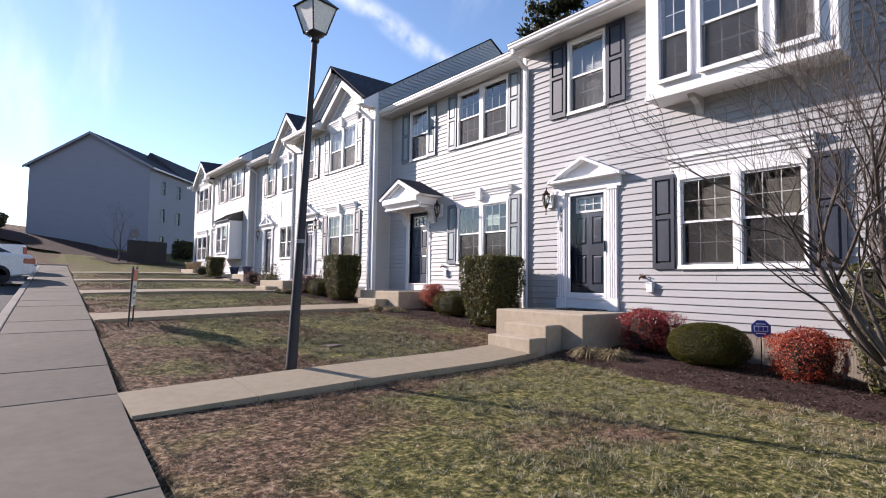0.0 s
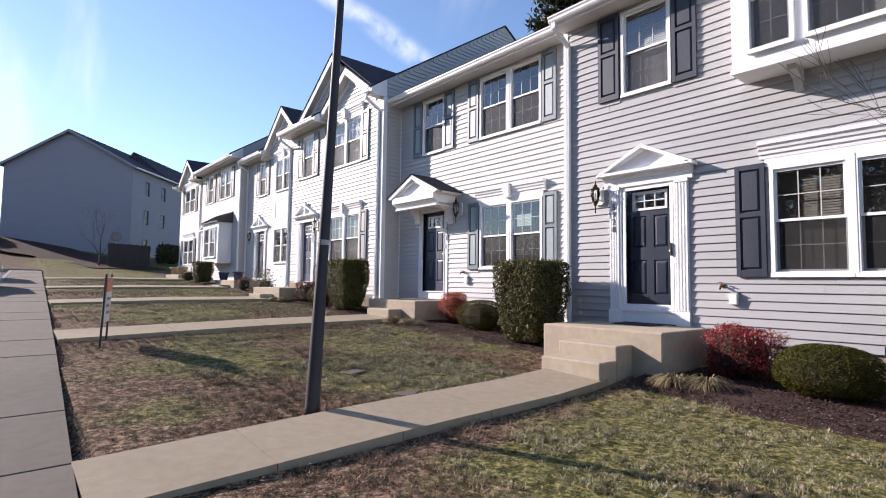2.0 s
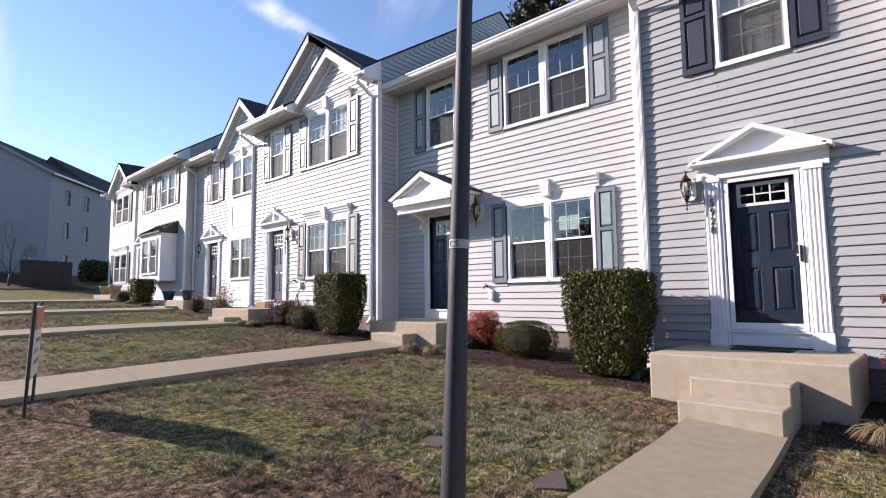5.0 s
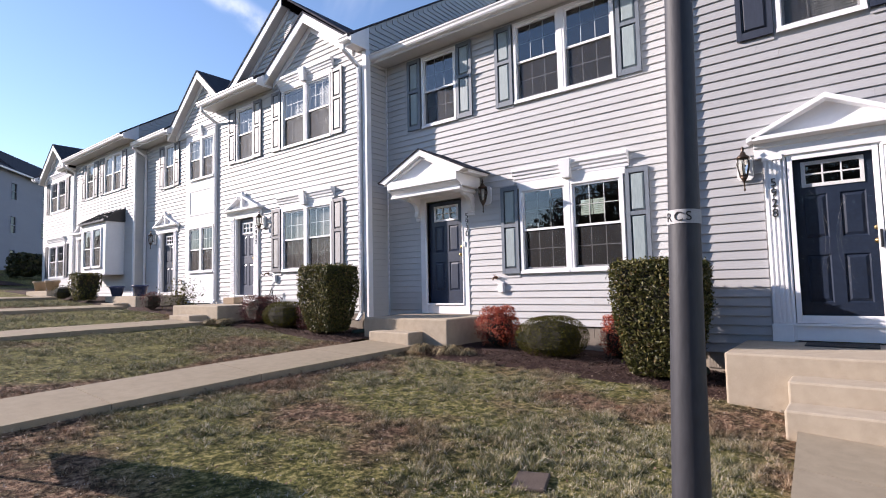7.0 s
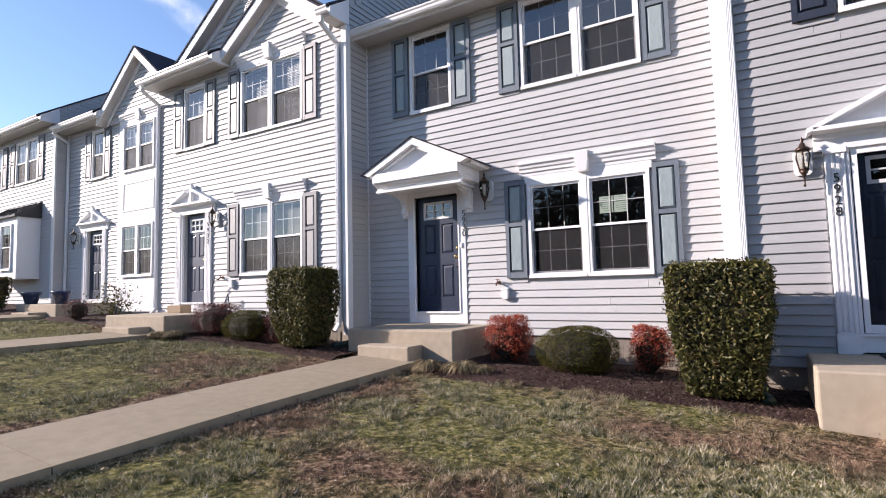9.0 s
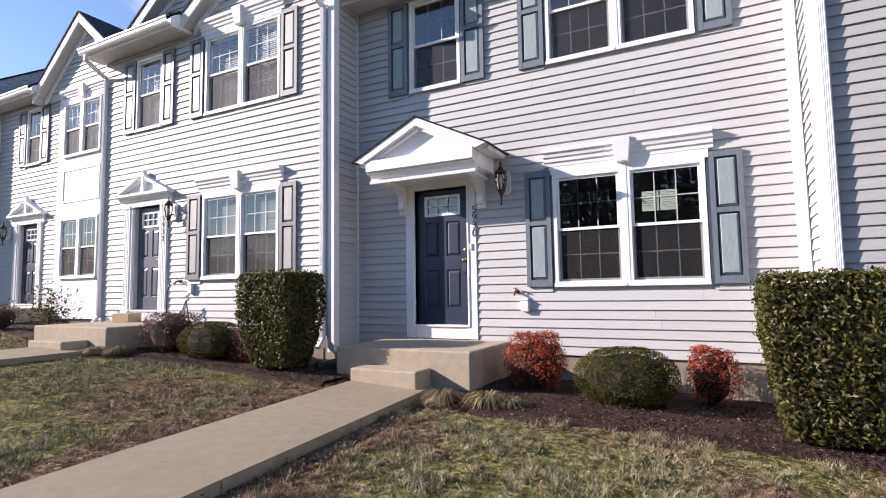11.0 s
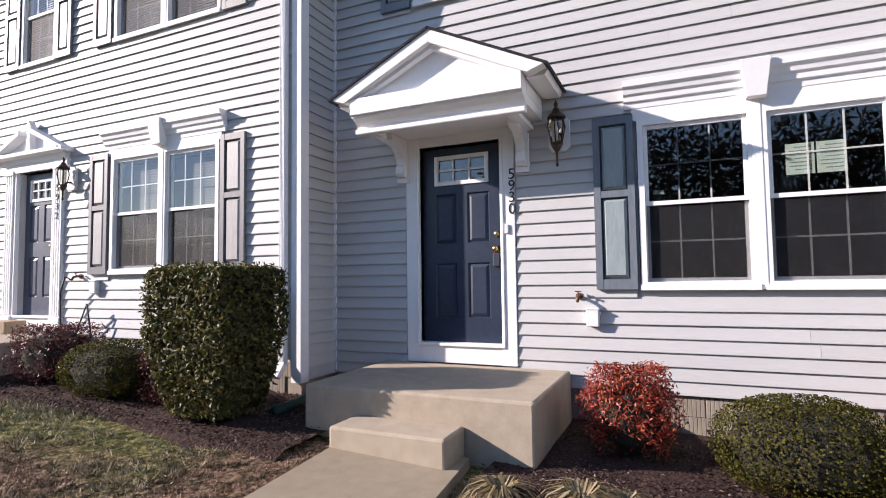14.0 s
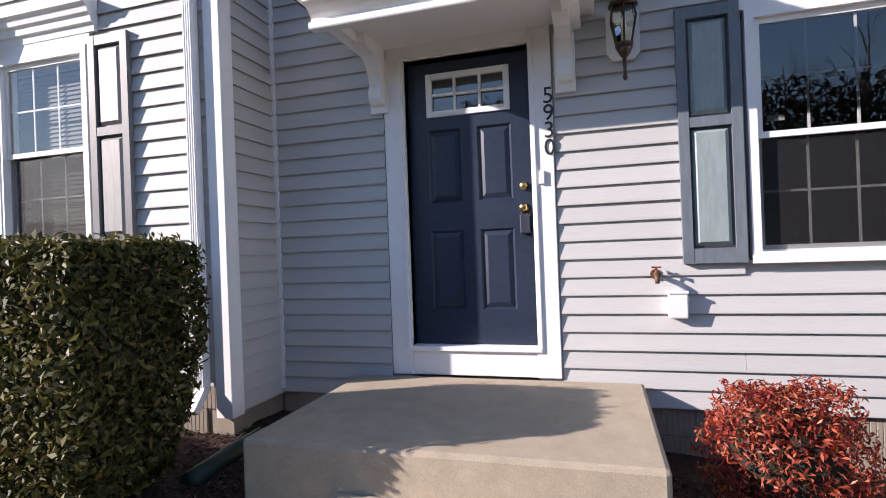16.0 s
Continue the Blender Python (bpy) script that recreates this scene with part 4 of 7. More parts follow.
def door_frame(parent, yc, w, z0, ztop, ymid, side=0.13, kick=0.2):
    """Jambs, head, threshold and kick plate round a door whose slab stands on z0."""
    sh = Shape()
    a, b = yc - w / 2 - ymid, yc + w / 2 - ymid
    sh.box(-0.035, 0.12, a - side, a, z0 - kick, ztop + 0.11).box(-0.035, 0.12, b, b + side, z0 - kick, ztop + 0.11)
    sh.box(-0.035, 0.12, a, b, ztop, ztop + 0.11).box(-0.025, 0.12, a, b, z0 - kick, z0 - 0.03).box(-0.05, 0.12, a - 0.03, b + 0.03, z0 - 0.03, z0)
    sh.box(-0.048, -0.03, a - 0.035, a - 0.01, z0 - 0.02, ztop + 0.03).box(-0.048, -0.03, b + 0.01, b + 0.035, z0 - 0.02, ztop + 0.03)
    return part("door_frame", sh, TRIM, parent, "white door frame", bevel=0.004)


def pediment(parent, y0, y1, z, ymid, rise=0.4, depth=0.17, solid=True):
    """A triangular door head over an entablature."""
    c = (y0 + y1) / 2 - ymid
    a, b = y0 - ymid, y1 - ymid
    sh = Shape()
    sh.prism([(-0.06, z - 0.22), (-0.065, z - 0.1), (-0.09, z - 0.09), (-0.1, z - 0.04), (-depth, z - 0.02), (-depth, z + 0.03), (0.0, z + 0.03), (0.0, z - 0.22)], a + 0.04, b - 0.04)
    top = part("pediment", sh, TRIM, parent, "white triangular door pediment", bevel=0.003)
    tri = Shape().prism([(a + 0.03, z + 0.03), (c, z + rise - 0.03), (b - 0.03, z + 0.03)], -0.05, 0.0, "x")
    part("tympanum", tri, TRIM, top)
    for s in (-1, 1):
        e = a - 0.02 if s < 0 else b + 0.02
        pts = [(e, z + 0.02), (c, z + rise), (c, z + rise - 0.065), (e - s * 0.0, z - 0.035)]
        if not solid:
            pts = [(e, z + 0.02), (c + s * 0.13, z + rise - 0.085), (c + s * 0.13, z + rise - 0.15), (e, z - 0.035)]
        part("raking_cornice", Shape().prism(pts, -depth, 0.0, "x"), TRIM, top, bevel=0.003)
    if not solid:
        fin = Shape()
        fin.prism([(c - 0.05, z + 0.05), (c - 0.035, z + rise - 0.08), (c - 0.055, z + rise - 0.03), (c, z + rise + 0.05), (c + 0.055, z + rise - 0.03), (c + 0.035, z + rise - 0.08), (c + 0.05, z + 0.05)], -0.13, -0.05, "x")
        part("finial", fin, TRIM, top, bevel=0.004)
    return top

RNG = random.Random(5)
Z0, ZTOP = 0.92, 6.38
U1, U2, U3, U4, U5, U6 = 8.36, 8.95, 8.36, 8.95, 8.60, 8.72


def grow(r, m):
    return (r[0] - m, r[1] + m, r[2] - m, r[3] + m)


def build_unit_2():
    y0, y1 = 7.66, 13.77
    h, ym = house("pale vinyl townhouse with a gabled door canopy and blue-grey shutters", U2, y0, y1, 0.0, 0.5, "5930", RNG)
    door = (11.80, 12.68, 1.06, 3.28)
    wins = [(8.67, 10.53, 1.80, 3.30), (11.85, 12.73, 4.83, 6.29), (8.70, 10.56, 4.83, 6.29)]
    holes = [(door[0], door[1], 1.03, 3.28)] + wins
    wall = part("front_wall", core_wall(y0, y1, Z0, ZTOP, holes, ym), SIDING, h)
    skin = [(door[0] - 0.16, door[1] + 0.16, 1.0, 3.42)] + [grow(w, 0.03) for w in wins]
    clapboard(wall, y0 + 0.15, y1, Z0 - 0.025, ZTOP, skin, ym, RNG)
    part("edge_board", Shape().box(-0.034, 0.0, y0 + 0.035 - ym, y0 + 0.15 - ym, Z0 - 0.06, ZTOP), TRIM, h, "flat white edge board", bevel=0.004)
    shell(h, y0, y1, ym, Z0)
    foundation(h, y0, y1, ym, 0.0, Z0)
    door_frame(h, 12.24, 0.88, 1.26, 3.28, ym, 0.15)
    panel_door(h, 12.24, 1.265, ym)
    for c in (9.13, 10.07):
        w = window(h, c, 1.80, 0.90, 1.48, ym)
    window(h, 12.29, 4.83, 0.87, 1.46, ym)
    for c in (9.16, 10.10):
        window(h, c, 4.83, 0.90, 1.46, ym)
    part("window_mullion", Shape().box(-0.05, 0.06, 9.60 - 0.035 - ym, 9.60 + 0.035 - ym, 1.79, 3.30), TRIM, h, bevel=0.004)
    part("window_mullion", Shape().box(-0.05, 0.06, 9.63 - 0.035 - ym, 9.63 + 0.035 - ym, 4.82, 6.29), TRIM, h, bevel=0.004)
    part("window_apron", Shape().box(-0.045, 0.0, 8.64 - ym, 10.56 - ym, 3.28, 3.40), TRIM, h)
    crown_head(h, 8.58, 10.62, 3.39, ym)
    for a, b, c, d in ((10.55, 10.90, 1.79, 3.34), (8.29, 8.64, 1.79, 3.34), (12.76, 13.11, 4.82, 6.30), (11.47, 11.83, 4.82, 6.30), (10.58, 10.94, 4.82, 6.30), (8.31, 8.67, 4.82, 6.30)):
        shutter(h, a, b, c, d, ym, BLUEGREY, SHUT2)
    eaves(h, y0, y1, ym)
    main_roof(h, y0, y1, ym, 6.52, slope=0.55)
    part("inside_corner_post", Shape().box(-0.03, 0.0, y1 - 0.045 - ym, y1 - 0.005 - ym, Z0, ZTOP), VINYL, h)
    text_part("5930", 0.15, BLACK, h, (-0.037, 11.675 - ym, 2.91), gap=0.113)
    return h, ym


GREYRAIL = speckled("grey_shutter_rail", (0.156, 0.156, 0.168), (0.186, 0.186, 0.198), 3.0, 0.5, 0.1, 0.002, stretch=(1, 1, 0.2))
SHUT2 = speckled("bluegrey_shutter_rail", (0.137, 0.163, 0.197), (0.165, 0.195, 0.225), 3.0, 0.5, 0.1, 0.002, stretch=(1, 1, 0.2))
unit_2, ym2 = build_unit_2()


def door_canopy():
    """A gabled canopy on two scrolled brackets."""
    c = thing("door_canopy", None, None, "white gabled door canopy with shingles on two scrolled brackets", "canopy", (U2, 12.21, 0))
    f = -0.755
    # entablature: a ledge, a cove and a tall fascia
    prof = [(f + 0.17, 3.315), (f + 0.105, 3.315), (f + 0.10, 3.325), (f + 0.10, 3.36), (f + 0.135, 3.365), (f + 0.135, 3.395), (f + 0.105, 3.425), (f + 0.055, 3.45), (f + 0.03, 3.455), (f + 0.025, 3.475), (f, 3.48), (f, 3.635), (-0.02, 3.635), (-0.02, 3.40), (f + 0.17, 3.40)]
    part("entablature", Shape().prism(prof, -0.845, 0.845), TRIM, c, bevel=0.003)
    for s in (-1, 1):
        ps = [(s * 0.70, 3.315), (s * 0.76, 3.325), (s * 0.76, 3.36), (s * 0.735, 3.365), (s * 0.735, 3.395), (s * 0.765, 3.425), (s * 0.80, 3.45), (s * 0.82, 3.475), (s * 0.848, 3.48), (s * 0.848, 3.632), (s * 0.66, 3.632), (s * 0.66, 3.315)]
        part("side_moulding", Shape().prism(ps, f + 0.172, -0.02, "x"), TRIM, c)
    part("ceiling_board", Shape().box(f + 0.175, -0.022, -0.655, 0.655, 3.375, 3.395), TRIM, c)
    part("tympanum", Shape().prism([(-0.86, 3.635), (0.0, 4.06), (0.86, 3.635)], f + 0.11, f + 0.17, "x"), TRIM, c)
    for s in (-1, 1):
        part("raking_cornice", Shape().prism([(s * 1.06, 3.655), (0.0, 4.165), (0.0, 4.03), (s * 0.90, 3.60)], f - 0.02, f + 0.10, "x"), TRIM, c, bevel=0.004)
        part("inner_cornice", Shape().prism([(s * 0.86, 3.63), (0.0, 4.045), (0.0, 3.99), (s * 0.76, 3.63)], f + 0.035, f + 0.108, "x"), TRIM, c, bevel=0.004)
        part("eave_board", Shape().prism([(s * 1.055, 3.652), (s * 1.02, 3.60), (s * 0.86, 3.60), (s * 0.86, 3.74)], f + 0.105, -0.02, "x"), TRIM, c)
        pts = [(f - 0.035, s * 1.08, 3.653), (-0.02, s * 1.08, 3.653), (-0.02, 0.0, 4.172), (f - 0.035, 0.0, 4.172)]
        part("shingle_slope", Shape().slab(pts if s > 0 else pts[::-1], 0.022), SHINGLE, c, "dark shingle canopy roof")
    for y in (-0.65, 0.65):
        br = [(-0.04, 2.97), (-0.10, 2.98), (-0.125, 3.01), (-0.12, 3.06), (-0.10, 3.11), (-0.115, 3.17), (-0.16, 3.23), (-0.23, 3.275), (-0.32, 3.29), (-0.36, 3.31), (-0.375, 3.345), (-0.375, 3.374), (-0.04, 3.374)]
        part("bracket", Shape().prism(br, y - 0.05, y + 0.05), TRIM, c, "white scrolled bracket", bevel=0.005)
        part("bracket_base", Shape().box(-0.055, 0.0, y - 0.065, y + 0.065, 2.92, 3.30), TRIM, c, bevel=0.004)
    return c


door_canopy()
wall_lantern("dark bronze wall lantern beside the canopied door", U2 - 0.03, 11.20, 3.24, 1.1)
stoop("tan concrete stoop with one low step below the canopied door", 7.56, 8.9, 11.15, 13.08, 1.055, 0.35, [(7.2, 7.56, 11.66, 12.58, 0.85)])


def build_unit_1():
    y0, y1 = 1.1, 7.66
    dz = -0.2
    h, ym = house("pale vinyl townhouse with box bay, pedimented door, dark shutters", U1, y0, y1, dz, 0.2, "5928", RNG)
    door = (5.62, 6.50, 1.03, 3.26)
    wins = [(2.45, 4.31, 1.80, 3.30), (5.63, 6.50, 4.83, 6.29)]
    holes = [door] + wins
    wall = part("front_wall", core_wall(y0, y1, Z0 - 0.05, ZTOP, holes, ym), SIDING, h)
    skin = [(5.37, 6.75, 1.0, 3.50)] + [grow(w, 0.03) for w in wins] + [(1.98, 4.5, 4.52, 6.5)]
    clapboard(wall, y0, y1 - 0.05, Z0 - 0.05, ZTOP, skin, ym, RNG, board=BOARD_GREY)
    shell(h, y0, y1, ym, Z0)
    foundation(h, y0, y1, ym, 0.0, Z0 - 0.05)
    door_frame(h, 6.06, 0.88, 1.26, 3.26, ym, 0.08)
    panel_door(h, 6.06, 1.265, ym)
    # glazed storm door
    storm = part("storm_door", ring(Shape(), -0.43, 0.43, 0.0, 2.0, 0.055, -0.035, -0.008, 0.09), VINYL, h, "white-framed glass storm door", (0, 6.06 - ym, 1.265), bevel=0.004)
    part("storm_pane", glass_mesh(Shape().sheet(-0.02, -0.38, 0.38, 0.08, 1.95), "storm_pane", CLEAR), CLEAR, storm).visible_shadow = False
    for sgn in (-1, 1):
        for k in range(2):
            arc = [(-0.0235, sgn * (0.035 + 0.035 * k + 0.13 * (2 * t - 1) ** 2) + 0.03, 0.38 + 0.05 * k + 1.15 * t) for t in np.linspace(0, 1, 14)]
            part("etched_curve", Shape().tube(arc, [0.0001 + 0.00012 * math.sin(math.pi * i / 13) for i in range(14)], 4), FROST, storm)
    part("storm_handle", Shape().box(-0.075, -0.035, -0.415, -0.39, 0.85, 1.05), BLACK, storm, "black pull handle", bevel=0.006)
    pilaster(h, 5.39, 5.58, 1.03, 3.30, ym)
    pilaster(h, 6.54, 6.73, 1.03, 3.30, ym)
    pediment(h, 5.27, 6.86, 3.50, ym, 0.42, 0.2)
    for c in (2.92, 3.84):
        window(h, c, 1.80, 0.90, 1.48, ym, blind="beige")
    window(h, 6.06, 4.83, 0.87, 1.46, ym, blind="white")
    part("window_mullion", Shape().box(-0.05, 0.06, 3.38 - 0.04 - ym, 3.38 + 0.04 - ym, 1.79, 3.30), TRIM, h, bevel=0.004)
    part("window_apron", Shape().box(-0.045, 0.0, 2.42 - ym, 4.34 - ym, 3.28, 3.40), TRIM, h)
    crown_head(h, 2.36, 4.40, 3.39, ym, key=False)
    for a, b, c, d in ((4.34, 4.72, 1.79, 3.34), (2.04, 2.42, 1.79, 3.34), (6.53, 6.93, 4.82, 6.32), (5.22, 5.60, 4.82, 6.32)):
        shutter(h, a, b, c, d, ym, SLATE, SLATE)
    # box bay on the upper floor
    bay = part("box_bay", Shape().box(-0.5, 0.0, 1.95 - ym, 4.55 - ym, 4.50, 4.56), TRIM, h, "white box bay window on the upper floor")
    face = core_wall(1.95, 4.55, 4.56, 6.4, [(3.80, 4.36, 4.72, 6.18), (2.80, 3.70, 4.72, 6.18), (2.14, 2.70, 4.72, 6.18)], ym, 0.08)
    face.v = [(x - 0.5, y, z) for x, y, z in face.v]
    for ya, yb in ((1.953, 2.01), (4.49, 4.547)):
        part("bay_side", Shape().box(-0.419, 0.0, ya - ym, yb - ym, 4.562, 6.398), TRIM, bay)
    part("bay_lip", Shape().box(-0.518, -0.502, 1.93 - ym, 4.57 - ym, 4.497, 4.563), TRIM, bay)
    part("bay_face", face, TRIM, bay, bevel=0.004)
    for yy in (2.5, 3.9):
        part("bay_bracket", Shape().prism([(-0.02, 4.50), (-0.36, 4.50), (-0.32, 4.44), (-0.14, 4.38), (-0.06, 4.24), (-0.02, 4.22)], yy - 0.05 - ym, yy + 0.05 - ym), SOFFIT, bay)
    for c, w, n in ((4.08, 0.56, 2), (3.25, 0.90, 3), (2.42, 0.56, 2)):
        window(h, c, 4.72, w, 1.46, ym, cols=n, x=-0.5)
    part("corner_post", Shape().box(-0.032, 0.02, y1 - 0.07 - ym, y1 + 0.028 - ym, Z0 - 0.1, ZTOP), TRIM, h, bevel=0.004)
    part("return_wall", Shape().box(0.0, 0.75, y1 - 0.06 - ym, y1 - 0.005 - ym, Z0 - 0.4, ZTOP + 0.1), TRIM, h)
    eaves(h, y0, y1, ym)
    main_roof(h, y0, y1, ym, 6.52, slope=0.55)
    side_wall(h, y1, ym, Z0, 6.52, facing=1, slope=0.55)
    side_wall(h, y0, ym, Z0, 6.52, facing=-1, slope=0.55)
    downspout(h, y1 - 0.10, 6.40, 0.75, ym, -0.43)
    text_part("5928", 0.14, BLACK, h, (-0.066, 6.635 - ym, 2.96))
    return h, ym


build_unit_1()
wall_lantern("dark bronze wall lantern beside the pedimented door", U1 - 0.03, 6.93, 2.98)
stoop("tan concrete stoop with two steps below the pedimented door", 6.93, 8.32, 5.1, 7.03, 0.845, 0.05, [(6.55, 6.93, 5.52, 6.45, 0.66), (6.17, 6.55, 5.52, 6.45, 0.475)])
thing("doormat", Shape().box(7.85, 8.25, 5.75, 6.4, 0.845, 0.86), BROWNMAT, "dark bristle doormat on the concrete stoop", "doormat", bevel=0.004)


def gable_front(h, ym, yc, half, zfoot, xface, slope, rake, vent=False, pieces=True, base=None, sides=(-1, 1)):
    """A sided front gable with rake boards, soffit and its own shingled roof running back."""
    def narrow(z):
        run = max(0.0, (z - zfoot) / slope)
        return (yc - half + run + 0.05, yc + half - run - 0.05) if run < half - 0.06 else (0, 0)
    top = zfoot + half * slope
    g = part("gable", Shape().prism([(yc - half - ym, zfoot - 0.2), (yc + half - ym, zfoot - 0.2), (yc + half - ym, zfoot), (yc - ym, top), (yc - half - ym, zfoot)], xface, xface + 0.12, "x"), SIDING, h)
    clapboard(g, 0, 0, base or zfoot, top, [], ym, RNG, pieces, narrow, xface)
    rk, sf, rf = Shape(), Shape(), Shape()
    o = 0.22
    ex = half + 0.28
    zf = zfoot - 0.28 * slope

    def slope_of(e, c, s):
        run = (top + 0.25 - 6.5) / SLOPE
        low = (zf + 0.25 - 6.5) / SLOPE
        pts = [(xface - o - 0.05, e, zf + 0.25), (max(low, xface) + 0.3, e, zf + 0.25), (run + 0.2, c, top + 0.25), (xface - o - 0.05, c, top + 0.25)]
        return (pts if s < 0 else pts[::-1]), 0.035

    for s in (-1, 1):
        e = yc + s * ex - ym
        c = yc - ym
        if s not in sides:
            rf.slab(*slope_of(e, c, s))
            continue
        rk.prism([(e, zf + 0.02), (c, top + 0.02), (c, top + 0.25), (e, zf + 0.25)], xface - o - 0.03, xface - o, "x")
        sf.prism([(e, zf + 0.02), (c, top + 0.02), (c, top + 0.045), (e, zf + 0.045)], xface - o, xface + 0.02, "x")
        rk.prism([(e - s * 0.16, zf + 0.02 + 0.16 * slope - 0.13), (c, top - 0.13), (c, top + 0.02), (e - s * 0.16, zf + 0.02 + 0.16 * slope)], xface - 0.05, xface, "x")
        rf.slab(*slope_of(e, c, s))
    part("rake_board", rk, TRIM, h, "white rake board", bevel=0.004)
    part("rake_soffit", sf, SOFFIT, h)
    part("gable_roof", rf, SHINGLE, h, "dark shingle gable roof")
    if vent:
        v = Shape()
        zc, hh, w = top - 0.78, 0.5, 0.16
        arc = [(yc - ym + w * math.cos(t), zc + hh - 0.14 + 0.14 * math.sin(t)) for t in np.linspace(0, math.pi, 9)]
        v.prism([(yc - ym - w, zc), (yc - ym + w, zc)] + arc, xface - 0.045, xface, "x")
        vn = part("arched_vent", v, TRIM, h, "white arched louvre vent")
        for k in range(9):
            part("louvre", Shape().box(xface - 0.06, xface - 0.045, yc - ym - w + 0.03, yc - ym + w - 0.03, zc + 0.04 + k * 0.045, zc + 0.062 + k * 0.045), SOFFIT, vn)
    return g


def build_unit_3():
    y0, y1 = 13.77, 19.78
    dz = 0.2
    h, ym = house("pale vinyl townhouse with two front gables and grey shutters", U3, y0, y1, dz, 0.8, "5932", RNG)
    door = (17.90, 18.65, 1.08, 3.26)
    wins = [(14.86, 16.70, 1.83, 3.32), (17.90, 18.70, 4.78, 6.22), (14.86, 16.70, 4.78, 6.22)]
    wall = part("front_wall", core_wall(y0, y1, Z0 - 0.05, ZTOP + 0.05, [door] + wins, ym), SIDING, h)
    skin = [(17.62, 18.95, 1.0, 3.48)] + [grow(w, 0.03) for w in wins]
    clapboard(wall, y0 + 0.08, y1 - 0.02, Z0, ZTOP + 0.05, skin, ym, RNG)
    shell(h, y0, y1, ym, Z0)
    foundation(h, y0, y1, ym, 0.0, Z0)
    door_frame(h, 18.28, 0.80, 1.28, 3.26, ym, 0.08)
    panel_door(h, 18.28, 1.285, ym, w=0.80, h=1.96, mat=DUSK)
    pilaster(h, 17.63, 17.82, 1.05, 3.30, ym)
    pilaster(h, 18.74, 18.93, 1.05, 3.30, ym)
    pediment(h, 17.5, 19.1, 3.48, ym, 0.42, 0.18, solid=False)
    for c in (15.32, 16.24):
        window(h, c, 1.83, 0.90, 1.47, ym, blind="beige")
        window(h, c, 4.78, 0.90, 1.44, ym, blind="white")
    window(h, 18.30, 4.78, 0.80, 1.44, ym, blind="white")
    for z0, z1 in ((1.82, 3.32), (4.77, 6.22)):
        part("window_mullion", Shape().box(-0.05, 0.06, 15.78 - 0.035 - ym, 15.78 + 0.035 - ym, z0, z1), TRIM, h, bevel=0.004)
        part("window_apron", Shape().box(-0.045, 0.0, 14.83 - ym, 16.73 - ym, z1 - 0.02, z1 + 0.09), TRIM, h)
        crown_head(h, 14.77, 16.79, z1 + 0.06, ym)
    for a, b, c, d in ((16.73, 17.08, 1.82, 3.34), (14.48, 14.83, 1.82, 3.34), (18.72, 19.07, 4.77, 6.24), (17.55, 17.88, 4.77, 6.24), (16.73, 17.08, 4.77, 6.24), (14.48, 14.83, 4.77, 6.24)):
        shutter(h, a, b, c, d, ym, GREYSH, GREYRAIL)
    eaves(h, 17.12, y1 + 0.1, ym, 6.40)
    eaves(h, y0 - 0.02, 14.02, ym, 6.40)
    main_roof(h, y0 - 0.045, y1, ym, 6.56, gap=(14.0, 17.1), capped=True)
    gable_front(h, ym, 16.45, 2.22, 6.60, 0.03, 0.72, True, vent=True, base=Z0 + 47 * COURSE, sides=(1,))
    gable_front(h, ym, 15.58, 1.32, 6.556, 0.0, 0.70, True, base=Z0 + 47 * COURSE)
    side_wall(h, y0, ym, Z0 - 2 * COURSE, 6.56, facing=-1)
    q = y0 - ym
    sh = Shape().prism([(-0.036, q - 0.036), (0.09, q - 0.036), (0.09, q - 0.002), (-0.002, q - 0.002), (-0.002, q + 0.09), (-0.036, q + 0.09)], Z0 - 0.25, ZTOP, "z")
    part("corner_post", sh, TRIM, h, "white corner post", bevel=0.004)
    part("side_foundation", Shape().box(0.203, 0.75, y0 + 0.02 - ym, y0 + 0.2 - ym, -0.2, Z0 - 2 * COURSE - 0.003), FOUND, h)
    downspout(h, y0 + 0.17, 6.40, 0.72, ym, -0.43)
    downspout(h, y1 - 0.08, 6.40, 1.0, ym, -0.43)
    text_part("5932", 0.13, BLACK, h, (-0.066, 17.725 - ym, 2.98))
    return h, ym


DUSK = speckled("slate_grey_door_paint", (0.06, 0.068, 0.10), (0.075, 0.084, 0.12), 1.6, 0.4, 0.05, 0.001)
build_unit_3()
wall_lantern("dark bronze wall lantern beside the scrolled pediment", U3 - 0.03, 17.45, 3.28)
stoop("tan concrete stoop with one step below a slate door", 6.9, 8.33, 17.0, 19.1, 1.27, 0.5, [(6.5, 6.9, 17.45, 18.4, 1.07)])


